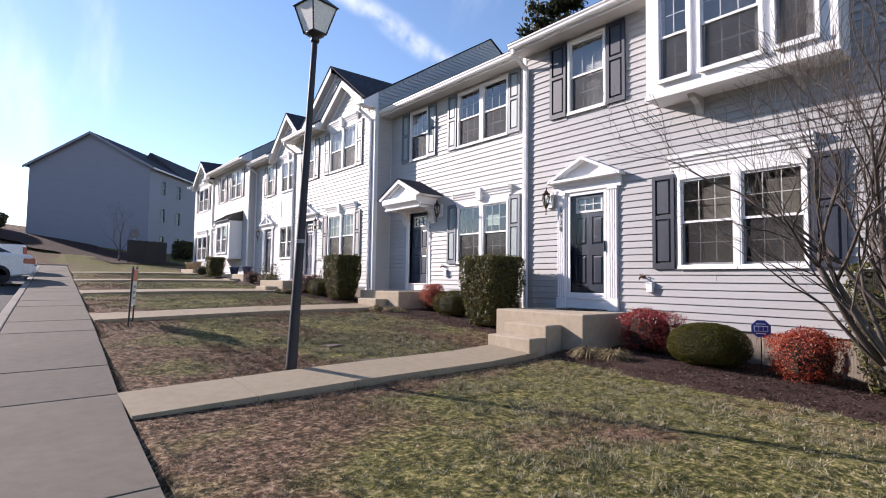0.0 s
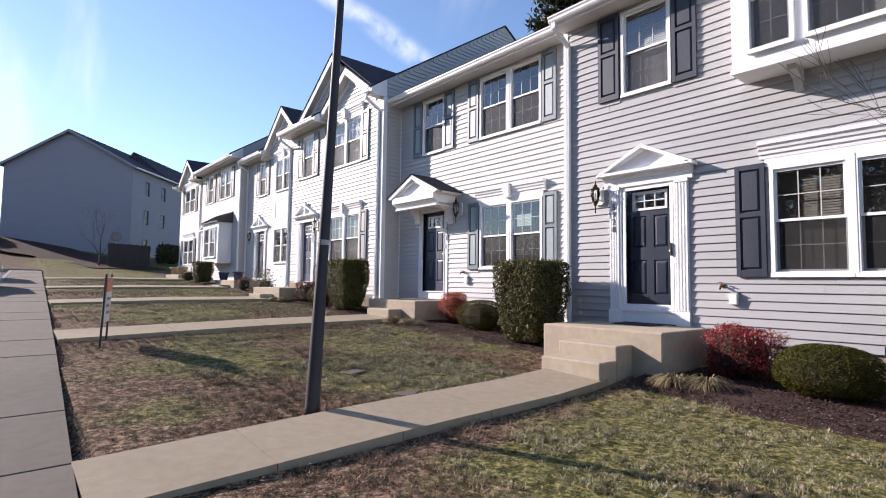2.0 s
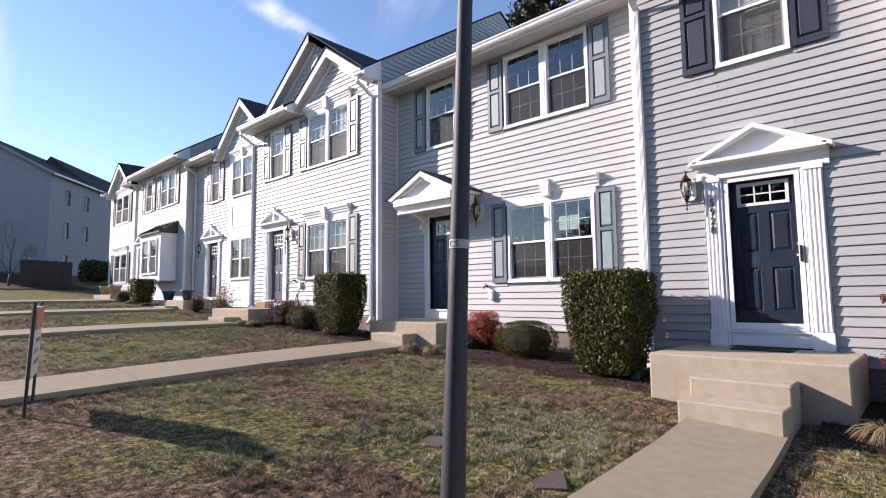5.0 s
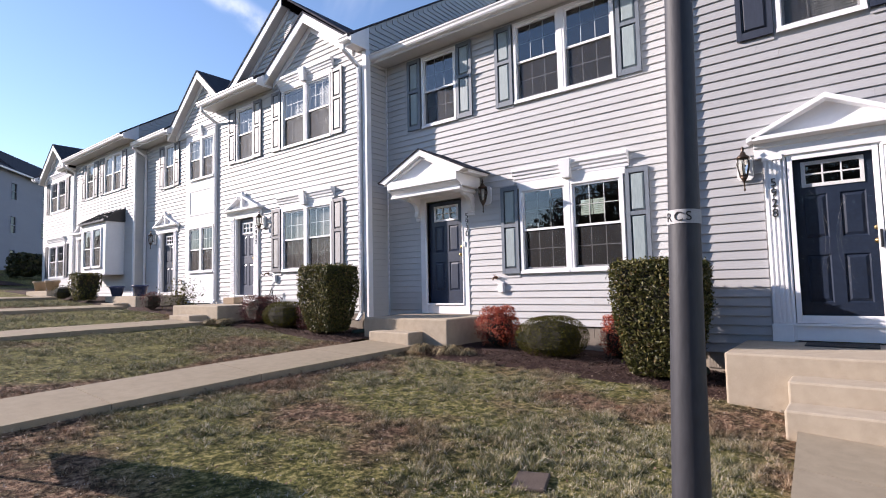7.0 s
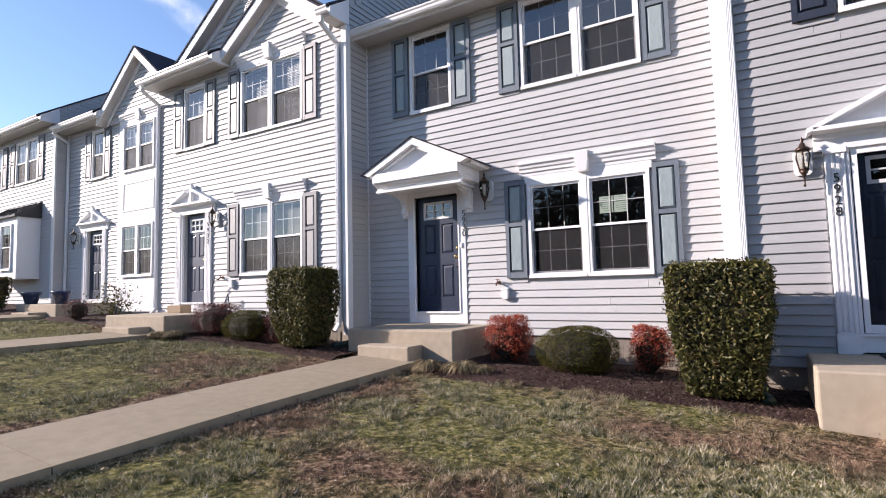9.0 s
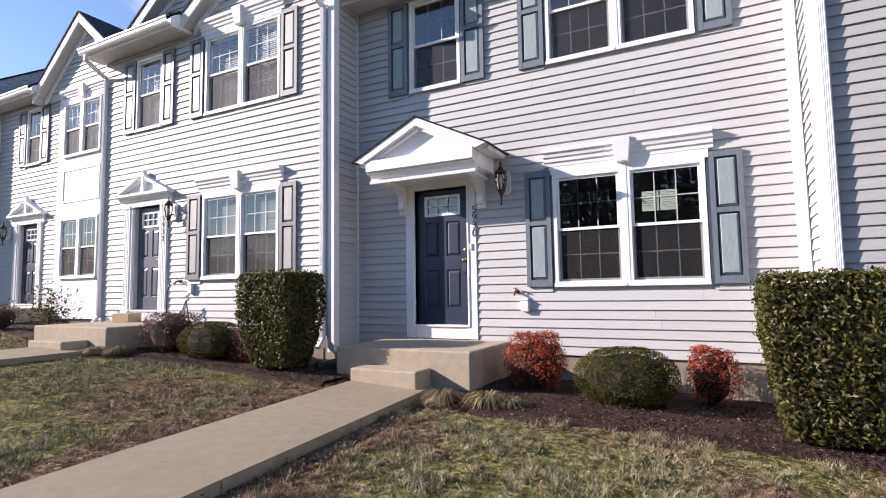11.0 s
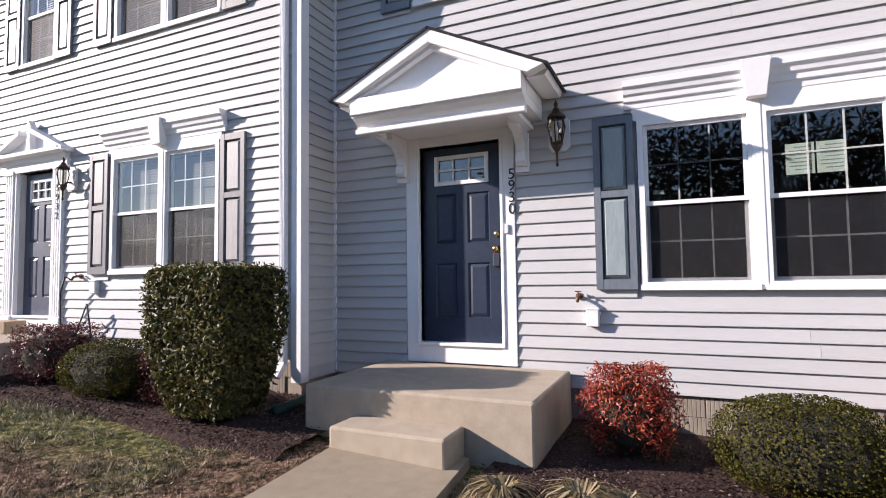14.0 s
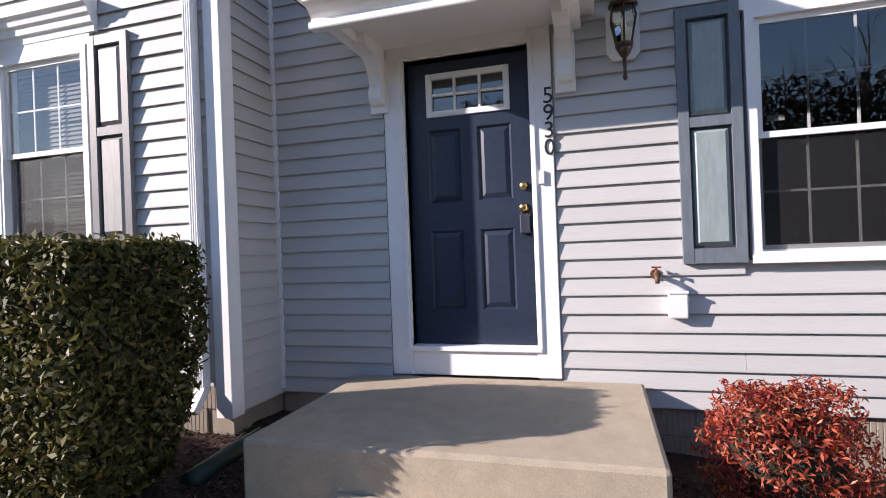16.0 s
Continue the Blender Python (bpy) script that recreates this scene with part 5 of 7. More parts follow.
def build_unit_4():
    y0, y1 = 19.78, 25.65
    dz = 0.33
    h, ym = house("pale vinyl townhouse with tall white window panel and gable", U4, y0, y1, dz, 1.1, "", RNG)
    door = (23.45, 24.30, 1.08, 3.24)
    wins = [(20.85, 22.35, 1.85, 3.26), (20.85, 22.35, 4.72, 6.02), (23.45, 24.15, 4.75, 6.2)]
    wall = part("front_wall", core_wall(y0, y1, Z0 - 0.05, ZTOP, [door] + wins, ym), SIDING, h)
    skin = [(23.2, 24.55, 1.0, 3.45), (20.55, 22.6, 0.9, 6.55)] + [grow(w, 0.03) for w in wins[2:]]
    clapboard(wall, y0, y1, Z0, ZTOP, skin, ym, RNG, pieces=False)
    shell(h, y0, y1, ym, Z0)
    foundation(h, y0, y1, ym, 0.0, Z0)
    door_frame(h, 23.88, 0.85, 1.26, 3.24, ym, 0.08)
    panel_door(h, 23.88, 1.265, ym, w=0.84, h=1.96)
    pilaster(h, 23.22, 23.40, 1.05, 3.28, ym)
    pilaster(h, 24.36, 24.54, 1.05, 3.28, ym)
    pediment(h, 23.08, 24.68, 3.46, ym, 0.42, 0.17, solid=False)
    pan = core_wall(20.55, 22.6, 0.92, 6.5, wins[:2], ym, 0.06)
    pan.v = [(x - 0.06, y, z) for x, y, z in pan.v]
    pn = part("window_panel", pan, TRIM, h, "tall white panel round two pairs of windows", bevel=0.004)
    a, b = 20.85 - ym, 22.35 - ym
    part("panel_moulding", pierced(Shape(), [a, a + 0.05, b - 0.05, b], [3.62, 3.67, 4.37, 4.42], [(a + 0.05, b - 0.05, 3.67, 4.37)], -0.075, -0.062), TRIM, pn)
    for c in (21.22, 21.98):
        window(h, c, 1.85, 0.74, 1.40, ym, x=-0.05)
        window(h, c, 4.72, 0.74, 1.30, ym, x=-0.05, blind="white")
    window(h, 23.80, 4.75, 0.70, 1.45, ym, cols=2)
    for a, b in ((24.16, 24.5), (23.1, 23.44)):
        shutter(h, a, b, 4.75, 6.2, ym, GREYSH, GREYRAIL)
    crown_head(h, 20.6, 22.55, 6.12, ym)
    eaves(h, 23.1, y1, ym)
    main_roof(h, y0, y1, ym, 6.52, gap=(y0, 23.1))
    gable_front(h, ym, 21.45, 1.60, 6.38, -0.08, 0.85, True, pieces=False)
    part("corner_post", Shape().box(-0.03, 0.0, y1 - 0.06 - ym, y1 - ym, Z0, ZTOP), VINYL, h)
    downspout(h, y1 - 0.12, 6.4, 0.7, ym, -0.43)
    return h, ym


build_unit_4()
wall_lantern("dark wall lantern beside the navy door", U4 - 0.03, 24.8, 3.4, 1.1)
stoop("tan concrete stoop with one step and blue pots", 7.5, 8.92, 22.7, 25.0, 1.50, 0.7, [(7.1, 7.5, 23.2, 24.2, 1.3)])


def build_unit_5():
    y0, y1 = 25.65, 31.5
    dz = 0.58
    h, ym = house("pale vinyl townhouse with a boxed lower bay under a metal hood", U5, y0, y1, dz, 1.4, "", RNG)
    door = (30.0, 30.9, 1.08, 3.24)
    wins = [(26.75, 28.35, 4.78, 6.2), (29.4, 30.2, 4.78, 6.2)]
    wall = part("front_wall", core_wall(y0, y1, Z0 - 0.05, ZTOP, [door] + wins, ym), SIDING, h)
    skin = [(29.8, 31.1, 1.0, 3.45)] + [grow(w, 0.03) for w in wins]
    clapboard(wall, y0 + 0.08, y1, Z0, ZTOP, skin, ym, RNG, pieces=False)
    shell(h, y0, y1, ym, Z0)
    foundation(h, y0, y1, ym, 0.0, Z0)
    door_frame(h, 30.45, 0.88, 1.26, 3.24, ym, 0.12)
    panel_door(h, 30.45, 1.265, ym, w=0.86, h=1.96)
    pediment(h, 29.65, 31.2, 3.46, ym, 0.4, 0.17, solid=False)
    for c in (27.15, 27.95):
        window(h, c, 4.78, 0.78, 1.42, ym, blind="white")
    window(h, 29.8, 4.78, 0.78, 1.42, ym, blind="white")
    for a, b in ((28.4, 28.75), (26.35, 26.7), (30.25, 30.6), (29.0, 29.35)):
        shutter(h, a, b, 4.78, 6.2, ym, GREYSH, GREYRAIL)
    bay = part("box_bay", Shape().box(-0.62, 0.0, 26.45 - ym, 28.75 - ym, 1.68, 1.76), TRIM, h, "white boxed bay with a standing-seam hood")
    face = core_wall(26.45, 28.75, 1.76, 3.55, [(26.75, 27.55, 1.95, 3.35), (27.65, 28.45, 1.95, 3.35)], ym, 0.07)
    face.v = [(x - 0.62, y, z) for x, y, z in face.v]
    for ya, yb in ((26.453, 26.5), (28.7, 28.747)):
        part("bay_side", Shape().box(-0.549, 0.0, ya - ym, yb - ym, 1.762, 3.548), TRIM, bay)
    part("bay_face", face, TRIM, bay)
    hood = Shape().prism([(-0.72, 3.55), (-0.72, 3.6), (0.0, 4.05), (0.0, 3.55)], 26.38 - ym, 28.82 - ym)
    part("metal_hood", hood, BLACK, bay, "black standing-seam metal hood")
    for k in range(7):
        y = 26.4 + k * 0.4 - ym
        part("hood_seam", Shape().prism([(-0.72, 3.603), (-0.72, 3.635), (0.0, 4.085), (0.0, 4.053)], y - 0.012, y + 0.012), BLACK, bay)
    for c in (27.15, 28.05):
        window(h, c, 1.95, 0.80, 1.40, ym, x=-0.62)
    eaves(h, y0, y1, ym, 6.4)
    main_roof(h, y0 - 0.045, y1, ym, 6.56, capped=True)
    side_wall(h, y0, ym, Z0 - 2 * COURSE, 6.56, facing=-1)
    part("corner_post", Shape().box(-0.03, 0.015, y0 - 0.03 - ym, y0 + 0.09 - ym, Z0, ZTOP), TRIM, h)
    downspout(h, y1 - 0.06, 6.42, 0.9, ym, -0.43)
    return h, ym


build_unit_5()
stoop("tan concrete stoop beside the boxed bay", 7.1, 8.57, 29.3, 31.8, 1.75, 0.9, [(6.7, 7.1, 29.9, 30.8, 1.55)])


def build_unit_6():
    y0, y1 = 31.5, 36.0
    dz = 0.5
    h, ym = house("pale vinyl end townhouse with a small front gable", U6, y0, y1, dz, 1.6, "", RNG)
    wins = [(33.0, 35.0, 1.85, 3.3), (33.0, 35.0, 4.8, 6.2)]
    wall = part("front_wall", core_wall(y0, y1, Z0 - 0.05, ZTOP, wins, ym), SIDING, h)
    clapboard(wall, y0, y1, Z0, ZTOP, [grow(w, 0.03) for w in wins], ym, RNG, pieces=False)
    shell(h, y0, y1, ym, Z0)
    foundation(h, y0, y1, ym, 0.0, Z0)
    for z0, hh in ((1.85, 1.44), (4.8, 1.40)):
        for c in (33.5, 34.5):
            window(h, c, z0, 0.96, hh, ym, cols=2)
        casing(h, 33.0, 35.0, z0, z0 + hh, 0.07, ym)
        crown_head(h, 32.9, 35.1, z0 + hh + 0.1, ym, key=False)
        shutter(h, 35.1, 35.45, z0, z0 + hh, ym, SLATE, SHEDGE_SHADE)
        shutter(h, 32.55, 32.9, z0, z0 + hh, ym, SLATE, SHEDGE_SHADE)
    eaves(h, y0, 32.6, ym)
    eaves(h, 35.8, y1, ym)
    main_roof(h, y0, y1 + 0.2, ym, 6.52, gap=(32.6, 35.8))
    gable_front(h, ym, 33.95, 1.6, 6.4, -0.05, 0.72, True, pieces=False)
    side_wall(h, y1, ym, Z0, 6.52, facing=1)
    return h, ym


build_unit_6()

# ---- plants ----


def leaf_quads(centres, normals, length, width, rng, droop=0.3, spread=0.7):
    """One pointed leaf (a quad) at each centre, facing roughly along the normals."""
    n = len(centres)
    nrm = normals + rng.normal(0, spread, (n, 3))
    nrm /= np.linalg.norm(nrm, axis=1, keepdims=True) + 1e-9
    rnd = rng.normal(0, 1, (n, 3))
    rnd[:, 2] -= droop
    along = rnd - nrm * np.sum(rnd * nrm, axis=1, keepdims=True)
    along /= np.linalg.norm(along, axis=1, keepdims=True) + 1e-9
    side = np.cross(nrm, along)
    L = length * rng.uniform(0.65, 1.25, (n, 1))
    W = width * rng.uniform(0.7, 1.2, (n, 1))
    base, tip = centres - along * L * 0.5, centres + along * L * 0.5 - nrm * L * 0.12
    a, b = centres + side * W * 0.5 + nrm * W * 0.18, centres - side * W * 0.5 + nrm * W * 0.18
    return np.stack([base, a, tip, b], axis=1).reshape(-1, 3)


def stems(thing_ob, rng, n, height, spread, thick, mat=None):
    sh = Shape()
    for _ in range(n):
        an, r = rng.uniform(0, 2 * math.pi), spread * math.sqrt(rng.uniform(0, 1))
        e = Vector((r * math.cos(an), r * math.sin(an), height))
        sh.tube([e * 0.12, e * 0.5 + Vector((rng.uniform(-0.03, 0.03), rng.uniform(-0.03, 0.03), 0)), e], [thick, thick * 0.75, thick * 0.4], 5)
    return part("stem", sh, mat or TWIG, thing_ob)


def clipped_hedge(label, x, y, wx, wy, h, n, seed, leaf=(0.05, 0.026), core=True, group="clipped hedges"):
    """A boxy clipped evergreen, narrower at its foot, with a shell of leaves."""
    rng = np.random.default_rng(seed)
    hd = thing("hedge", None, None, label, "hedge", (x, y, lie(x, y)), group=group)
    u = rng.uniform(-1, 1, (n, 3))
    face = rng.integers(0, 10, n)
    for k in range(n):
        f = face[k]
        if f < 2:
            u[k, 2] = 1
        elif f < 6:
            u[k, 0] = -1 if f < 4 else 1
        else:
            u[k, 1] = -1 if f < 8 else 1
    p = u.copy()
    rad = np.power(np.sum(np.abs(u) ** 16, axis=1, keepdims=True), 1 / 16)
    p = u / rad
    t = (p[:, 2:3] + 1) / 2
    taper = 0.62 + 0.38 * np.minimum(1, t / 0.62) ** 0.75
    bulge = 1 + 0.035 * np.sin(3.1 * p[:, 1:2] + seed) * np.cos(2.7 * p[:, 2:3]) + rng.normal(0, 0.012, (n, 1))
    depth = 1 - np.abs(rng.normal(0, 0.06, (n, 1)))
    pos = np.concatenate([p[:, 0:1] * wx / 2 * taper * bulge * depth, p[:, 1:2] * wy / 2 * taper * bulge * depth, 0.06 + t * (h - 0.06) * (1 - 0.01 * np.abs(rng.normal(0, 1, (n, 1))))], axis=1)
    # a few shoots stand proud
    out = rng.random(n) < 0.06
    nrm = np.where(np.abs(u) >= 1, np.sign(u), u * 0.25)
    pos[out] += nrm[out] * rng.uniform(0.01, 0.05, (out.sum(), 1))
    q = leaf_quads(pos, nrm, leaf[0], leaf[1], rng, 0.2, 0.75)
    part("foliage", big_mesh("foliage", q, 4, HEDGE_LEAF), HEDGE_LEAF, hd)
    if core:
        # added solid filler, coloured as the shade behind the leaves
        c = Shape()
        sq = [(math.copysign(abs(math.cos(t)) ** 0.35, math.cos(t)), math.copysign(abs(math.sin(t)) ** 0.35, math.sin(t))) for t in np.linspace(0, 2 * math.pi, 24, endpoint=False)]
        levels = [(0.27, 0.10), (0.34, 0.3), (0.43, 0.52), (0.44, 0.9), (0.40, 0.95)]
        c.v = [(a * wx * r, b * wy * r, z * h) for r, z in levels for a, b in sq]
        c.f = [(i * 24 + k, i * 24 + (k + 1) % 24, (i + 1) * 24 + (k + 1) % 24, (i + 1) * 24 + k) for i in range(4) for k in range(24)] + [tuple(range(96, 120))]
        part("shade_core", c, CORE, hd)
    r = random.Random(seed)
    stems(hd, r, 7, h * 0.5, min(wx, wy) * 0.3, 0.014)
    return hd


def round_shrub(label, name, cat, x, y, wx, wy, h, n, seed, mat, leaf, group, ragged=0.05, lift=0.0, spread=0.6):
    """A mound of leaves with an uneven outline."""
    rng = np.random.default_rng(seed)
    s = thing(name, None, None, label, cat, (x, y, lie(x, y) + 0.02), group=group)
    d = rng.normal(0, 1, (n, 3))
    d /= np.linalg.norm(d, axis=1, keepdims=True)
    low = d[:, 2] < -0.8
    d[low, 2] *= -1
    lump = 1 + ragged * (np.sin(4.3 * d[:, 0:1] + seed) + np.sin(5.1 * d[:, 1:2] + 2 * seed) + np.sin(4.7 * d[:, 2:3] * 1.3 + seed * 0.7)) + rng.normal(0, ragged * 0.6, (n, 1))
    depth = 1 - np.abs(rng.normal(0, 0.09 + ragged * 0.7, (n, 1)))
    zc = h * (0.54 + lift * 0.5)
    pw = np.sign(d) * np.abs(d) ** 0.86
    pos = pw * lump * depth * np.array([[wx / 2, wy / 2, 1.0]])
    pos[:, 2] = zc + np.where(pos[:, 2] > 0, pos[:, 2] * (h - zc), pos[:, 2] * zc * 1.05)
    pos[:, 2] = np.maximum(pos[:, 2], 0.02 + 0.05 * rng.random(n))
    q = leaf_quads(pos, d, leaf[0], leaf[1], rng, 0.25, spread)
    part("foliage", big_mesh("foliage", q, 4, mat), mat, s)
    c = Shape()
    # added filler whose dark colour stands for shade within the mound
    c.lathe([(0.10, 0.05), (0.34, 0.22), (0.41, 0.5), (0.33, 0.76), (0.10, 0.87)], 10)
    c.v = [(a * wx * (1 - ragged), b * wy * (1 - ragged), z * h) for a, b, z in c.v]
    part("shade_core", c, CORE, s)
    stems(s, random.Random(seed), 9, h * 0.75, min(wx, wy) * 0.36, 0.008)
    return s


HEDGES = [("square-clipped dark green laurel hedge on mulch between two stoops", 7.55, 7.80, 0.98, 0.98, 1.45, 17000, 3),
          ("square-clipped dark green laurel hedge on mulch beside a corner post", 7.42, 13.91, 0.80, 0.92, 1.32, 17000, 4),
          ("tall clipped green laurel hedge on mulch near the bare tree", 7.75, 1.35, 0.8, 1.05, 1.55, 5000, 5),
          ("small clipped evergreen below the boxed bay", 7.25, 26.0, 0.75, 0.85, 0.95, 1800, 6)]
for lab, x, y, wx, wy, h, n, seed in HEDGES:
    clipped_hedge(lab, x, y, wx, wy, h, n, seed, leaf=(0.054, 0.022) if seed < 6 else (0.07, 0.04))

BOXES = [("rounded dark green boxwood on mulch below the double window", 8.02, 9.53, 0.86, 1.10, 0.62, 11000, 11),
         ("rounded dark green boxwood on mulch below grey shutters", 7.45, 15.28, 0.80, 1.08, 0.56, 8500, 12),
         ("rounded dark green boxwood beside the blue yard sign", 7.62, 3.52, 0.86, 1.10, 0.60, 22000, 13),
         ("small rounded evergreen on far mulch", 7.1, 27.6, 0.7, 0.8, 0.5, 1200, 14)]
for lab, x, y, wx, wy, h, n, seed in BOXES:
    round_shrub(lab, "boxwood", "shrub", x, y, wx, wy, h, n, seed, BOX_LEAF, (0.021, 0.013), "clipped boxwoods", 0.012, -0.1, 0.5)

REDS = [("orange-red nandina beside the concrete stoop", 8.22, 10.58, 0.66, 0.66, 0.66, 3400, 21, ORANGE_LEAF),
        ("orange-red nandina between boxwood and hedge", 8.55, 8.72, 0.50, 0.52, 0.62, 2200, 22, ORANGE_LEAF),
        ("dull maroon nandina beside a concrete stoop", 7.55, 16.35, 0.85, 0.92, 0.62, 2600, 23, MAROON_LEAF),
        ("dull maroon nandina behind a square hedge", 7.50, 14.58, 0.46, 0.46, 0.56, 1600, 24, MAROON_LEAF),
        ("bright crimson nandina beside the two-step stoop", 7.82, 4.52, 0.82, 0.90, 0.70, 3800, 25, RED_LEAF),
        ("orange-red nandina beside the blue yard sign", 7.72, 2.36, 0.84, 0.85, 0.66, 4000, 26, ORANGE_LEAF),
        ("small maroon shrub on far mulch", 7.4, 21.4, 0.6, 0.7, 0.5, 700, 27, MAROON_LEAF)]
for lab, x, y, wx, wy, h, n, seed, mat in REDS:
    round_shrub(lab, "nandina", "shrub", x, y, wx, wy, h, int(n * 1.7), seed, mat, (0.038, 0.0125), "red nandinas", 0.10, 0.14, 0.85)


def tuft(label, x, y, r, n, seed):
    """A fountain of dry strap leaves."""
    rng = random.Random(seed)
    vs = []
    for _ in range(n):
        an, L, w = rng.uniform(0, 2 * math.pi), r * rng.uniform(0.7, 1.25), rng.uniform(0.004, 0.008)
        d, s = Vector((math.cos(an), math.sin(an), 0)), Vector((-math.sin(an), math.cos(an), 0))
        up = rng.uniform(0.5, 1.1) * L
        pts = [d * (L * t) * 0.9 + Vector((0, 0, max(0.01, up * (1.6 * t - 1.75 * t * t) + 0.02))) for t in (0.05, 0.35, 0.7, 1.0)]
        for a, b, wa, wb in zip(pts, pts[1:], (w, w, w * 0.8), (w, w * 0.8, 0.001)):
            vs += [a - s * wa, a + s * wa, b + s * wb, b - s * wb]
    t = thing("liriope_clump", None, None, label, "ornamental grass", (x, y, lie(x, y) + 0.03), group="dry grass clumps")
    part("foliage", big_mesh("foliage", np.array([tuple(v) for v in vs]), 4, STRAW), STRAW, t)
    return t


for i, (x, y, r) in enumerate([(7.0, 11.22, 0.26), (7.12, 10.78, 0.28), (7.22, 10.55, 0.2), (6.72, 4.86, 0.33), (6.85, 4.52, 0.34), (6.75, 17.0, 0.2), (6.95, 16.75, 0.26)]):
    tuft("straw-coloured clump of dry strap leaves on mulch", x, y, r, 170, 40 + i)


def limb(sh, p, d, length, radius, depth, rng, upright):
    """A tapered, slightly crooked limb and its forks."""
    n = 4
    pts, radii = [Vector(p)], [radius]
    dirn = Vector(d).normalized()
    for i in range(n):
        dirn = (dirn + Vector((rng.gauss(0, 0.09), rng.gauss(0, 0.09), rng.gauss(0.03 * upright, 0.06)))).normalized()
        pts.append(pts[-1] + dirn * (length / n))
        radii.append(max(0.0016, radius * (1 - 0.42 * (i + 1) / n)))
    sh.tube(pts, radii, 7 if depth > 3 else 5 if depth > 1 else 3, cap=depth > 3)
    if depth == 0:
        return
    for k in range(rng.choice((2, 3, 3)) if depth > 1 else 3):
        i = rng.choice((2, 3, 4, 4)) if k else 4
        side = Vector((rng.gauss(0, 1), rng.gauss(0, 1), rng.gauss(0.15, 0.6)))
        side = (side - dirn * side.dot(dirn)).normalized()
        nd = (dirn + side * rng.uniform(0.35, 0.75) + Vector((0, 0, 0.12 * upright))).normalized()
        limb(sh, pts[i], nd, length * rng.uniform(0.62, 0.84), radii[i] * 0.74, depth - 1, rng, upright)


def bare_tree(label, x, y, seed, stems_at, length, radius, depth, upright=1.0, group=""):
    t = thing("bare_tree", None, None, label, "tree", (x, y, lie(x, y) - 0.03), group=group)
    rng = random.Random(seed)
    trunk, crown = Shape(), Shape()
    for p, d, l in stems_at:
        d = Vector(d).normalized()
        b = Vector(p) + d * l
        trunk.tube([Vector(p), Vector(p) + d * l * 0.5 + Vector((rng.uniform(-0.02, 0.02), rng.uniform(-0.02, 0.02), 0)), b], [radius * 1.25, radius, radius * 0.85], 9)
        limb(crown, b, d, length, radius * 0.8, depth, rng, upright)
        for k in range(2):
            side = Vector((rng.gauss(0, 1), rng.gauss(0, 1), 0.3)).normalized()
            limb(crown, b - d * l * rng.uniform(0.1, 0.5), (d + side * 0.7).normalized(), length * 0.85, radius * 0.55, depth - 1, rng, upright)
    part("trunk", trunk, TWIG, t, smooth=True)
    part("crown", crown, TWIG, t, "bare twiggy crown", smooth=True)
    return t


bare_tree("leafless many-stemmed young tree on mulch before the house", 5.34, 0.80, 9,
          [((0, 0, 0), (-0.12, 0.10, 1.0), 0.5), ((-0.05, 0.04, 0.42), (-0.55, 0.46, 1.0), 0.5), ((-0.05, 0.04, 0.45), (-0.02, 0.05, 1.0), 0.8), ((-0.05, 0.04, 0.40), (-0.50, 0.60, 1.05), 0.45),
           ((-0.05, 0.04, 0.44), (0.33, -0.1, 1.0), 0.6), ((-0.05, 0.04, 0.47), (-0.30, 0.16, 1.0), 0.8), ((-0.05, 0.04, 0.43), (0.16, 0.32, 1.0), 0.7)],
          0.90, 0.036, 5, 0.9)

# ---- street lamp ----


BAND = speckled("worn_grey_band", (0.30, 0.30, 0.31), (0.42, 0.42, 0.42), 30.0, 0.6, 0.1, 0.001)


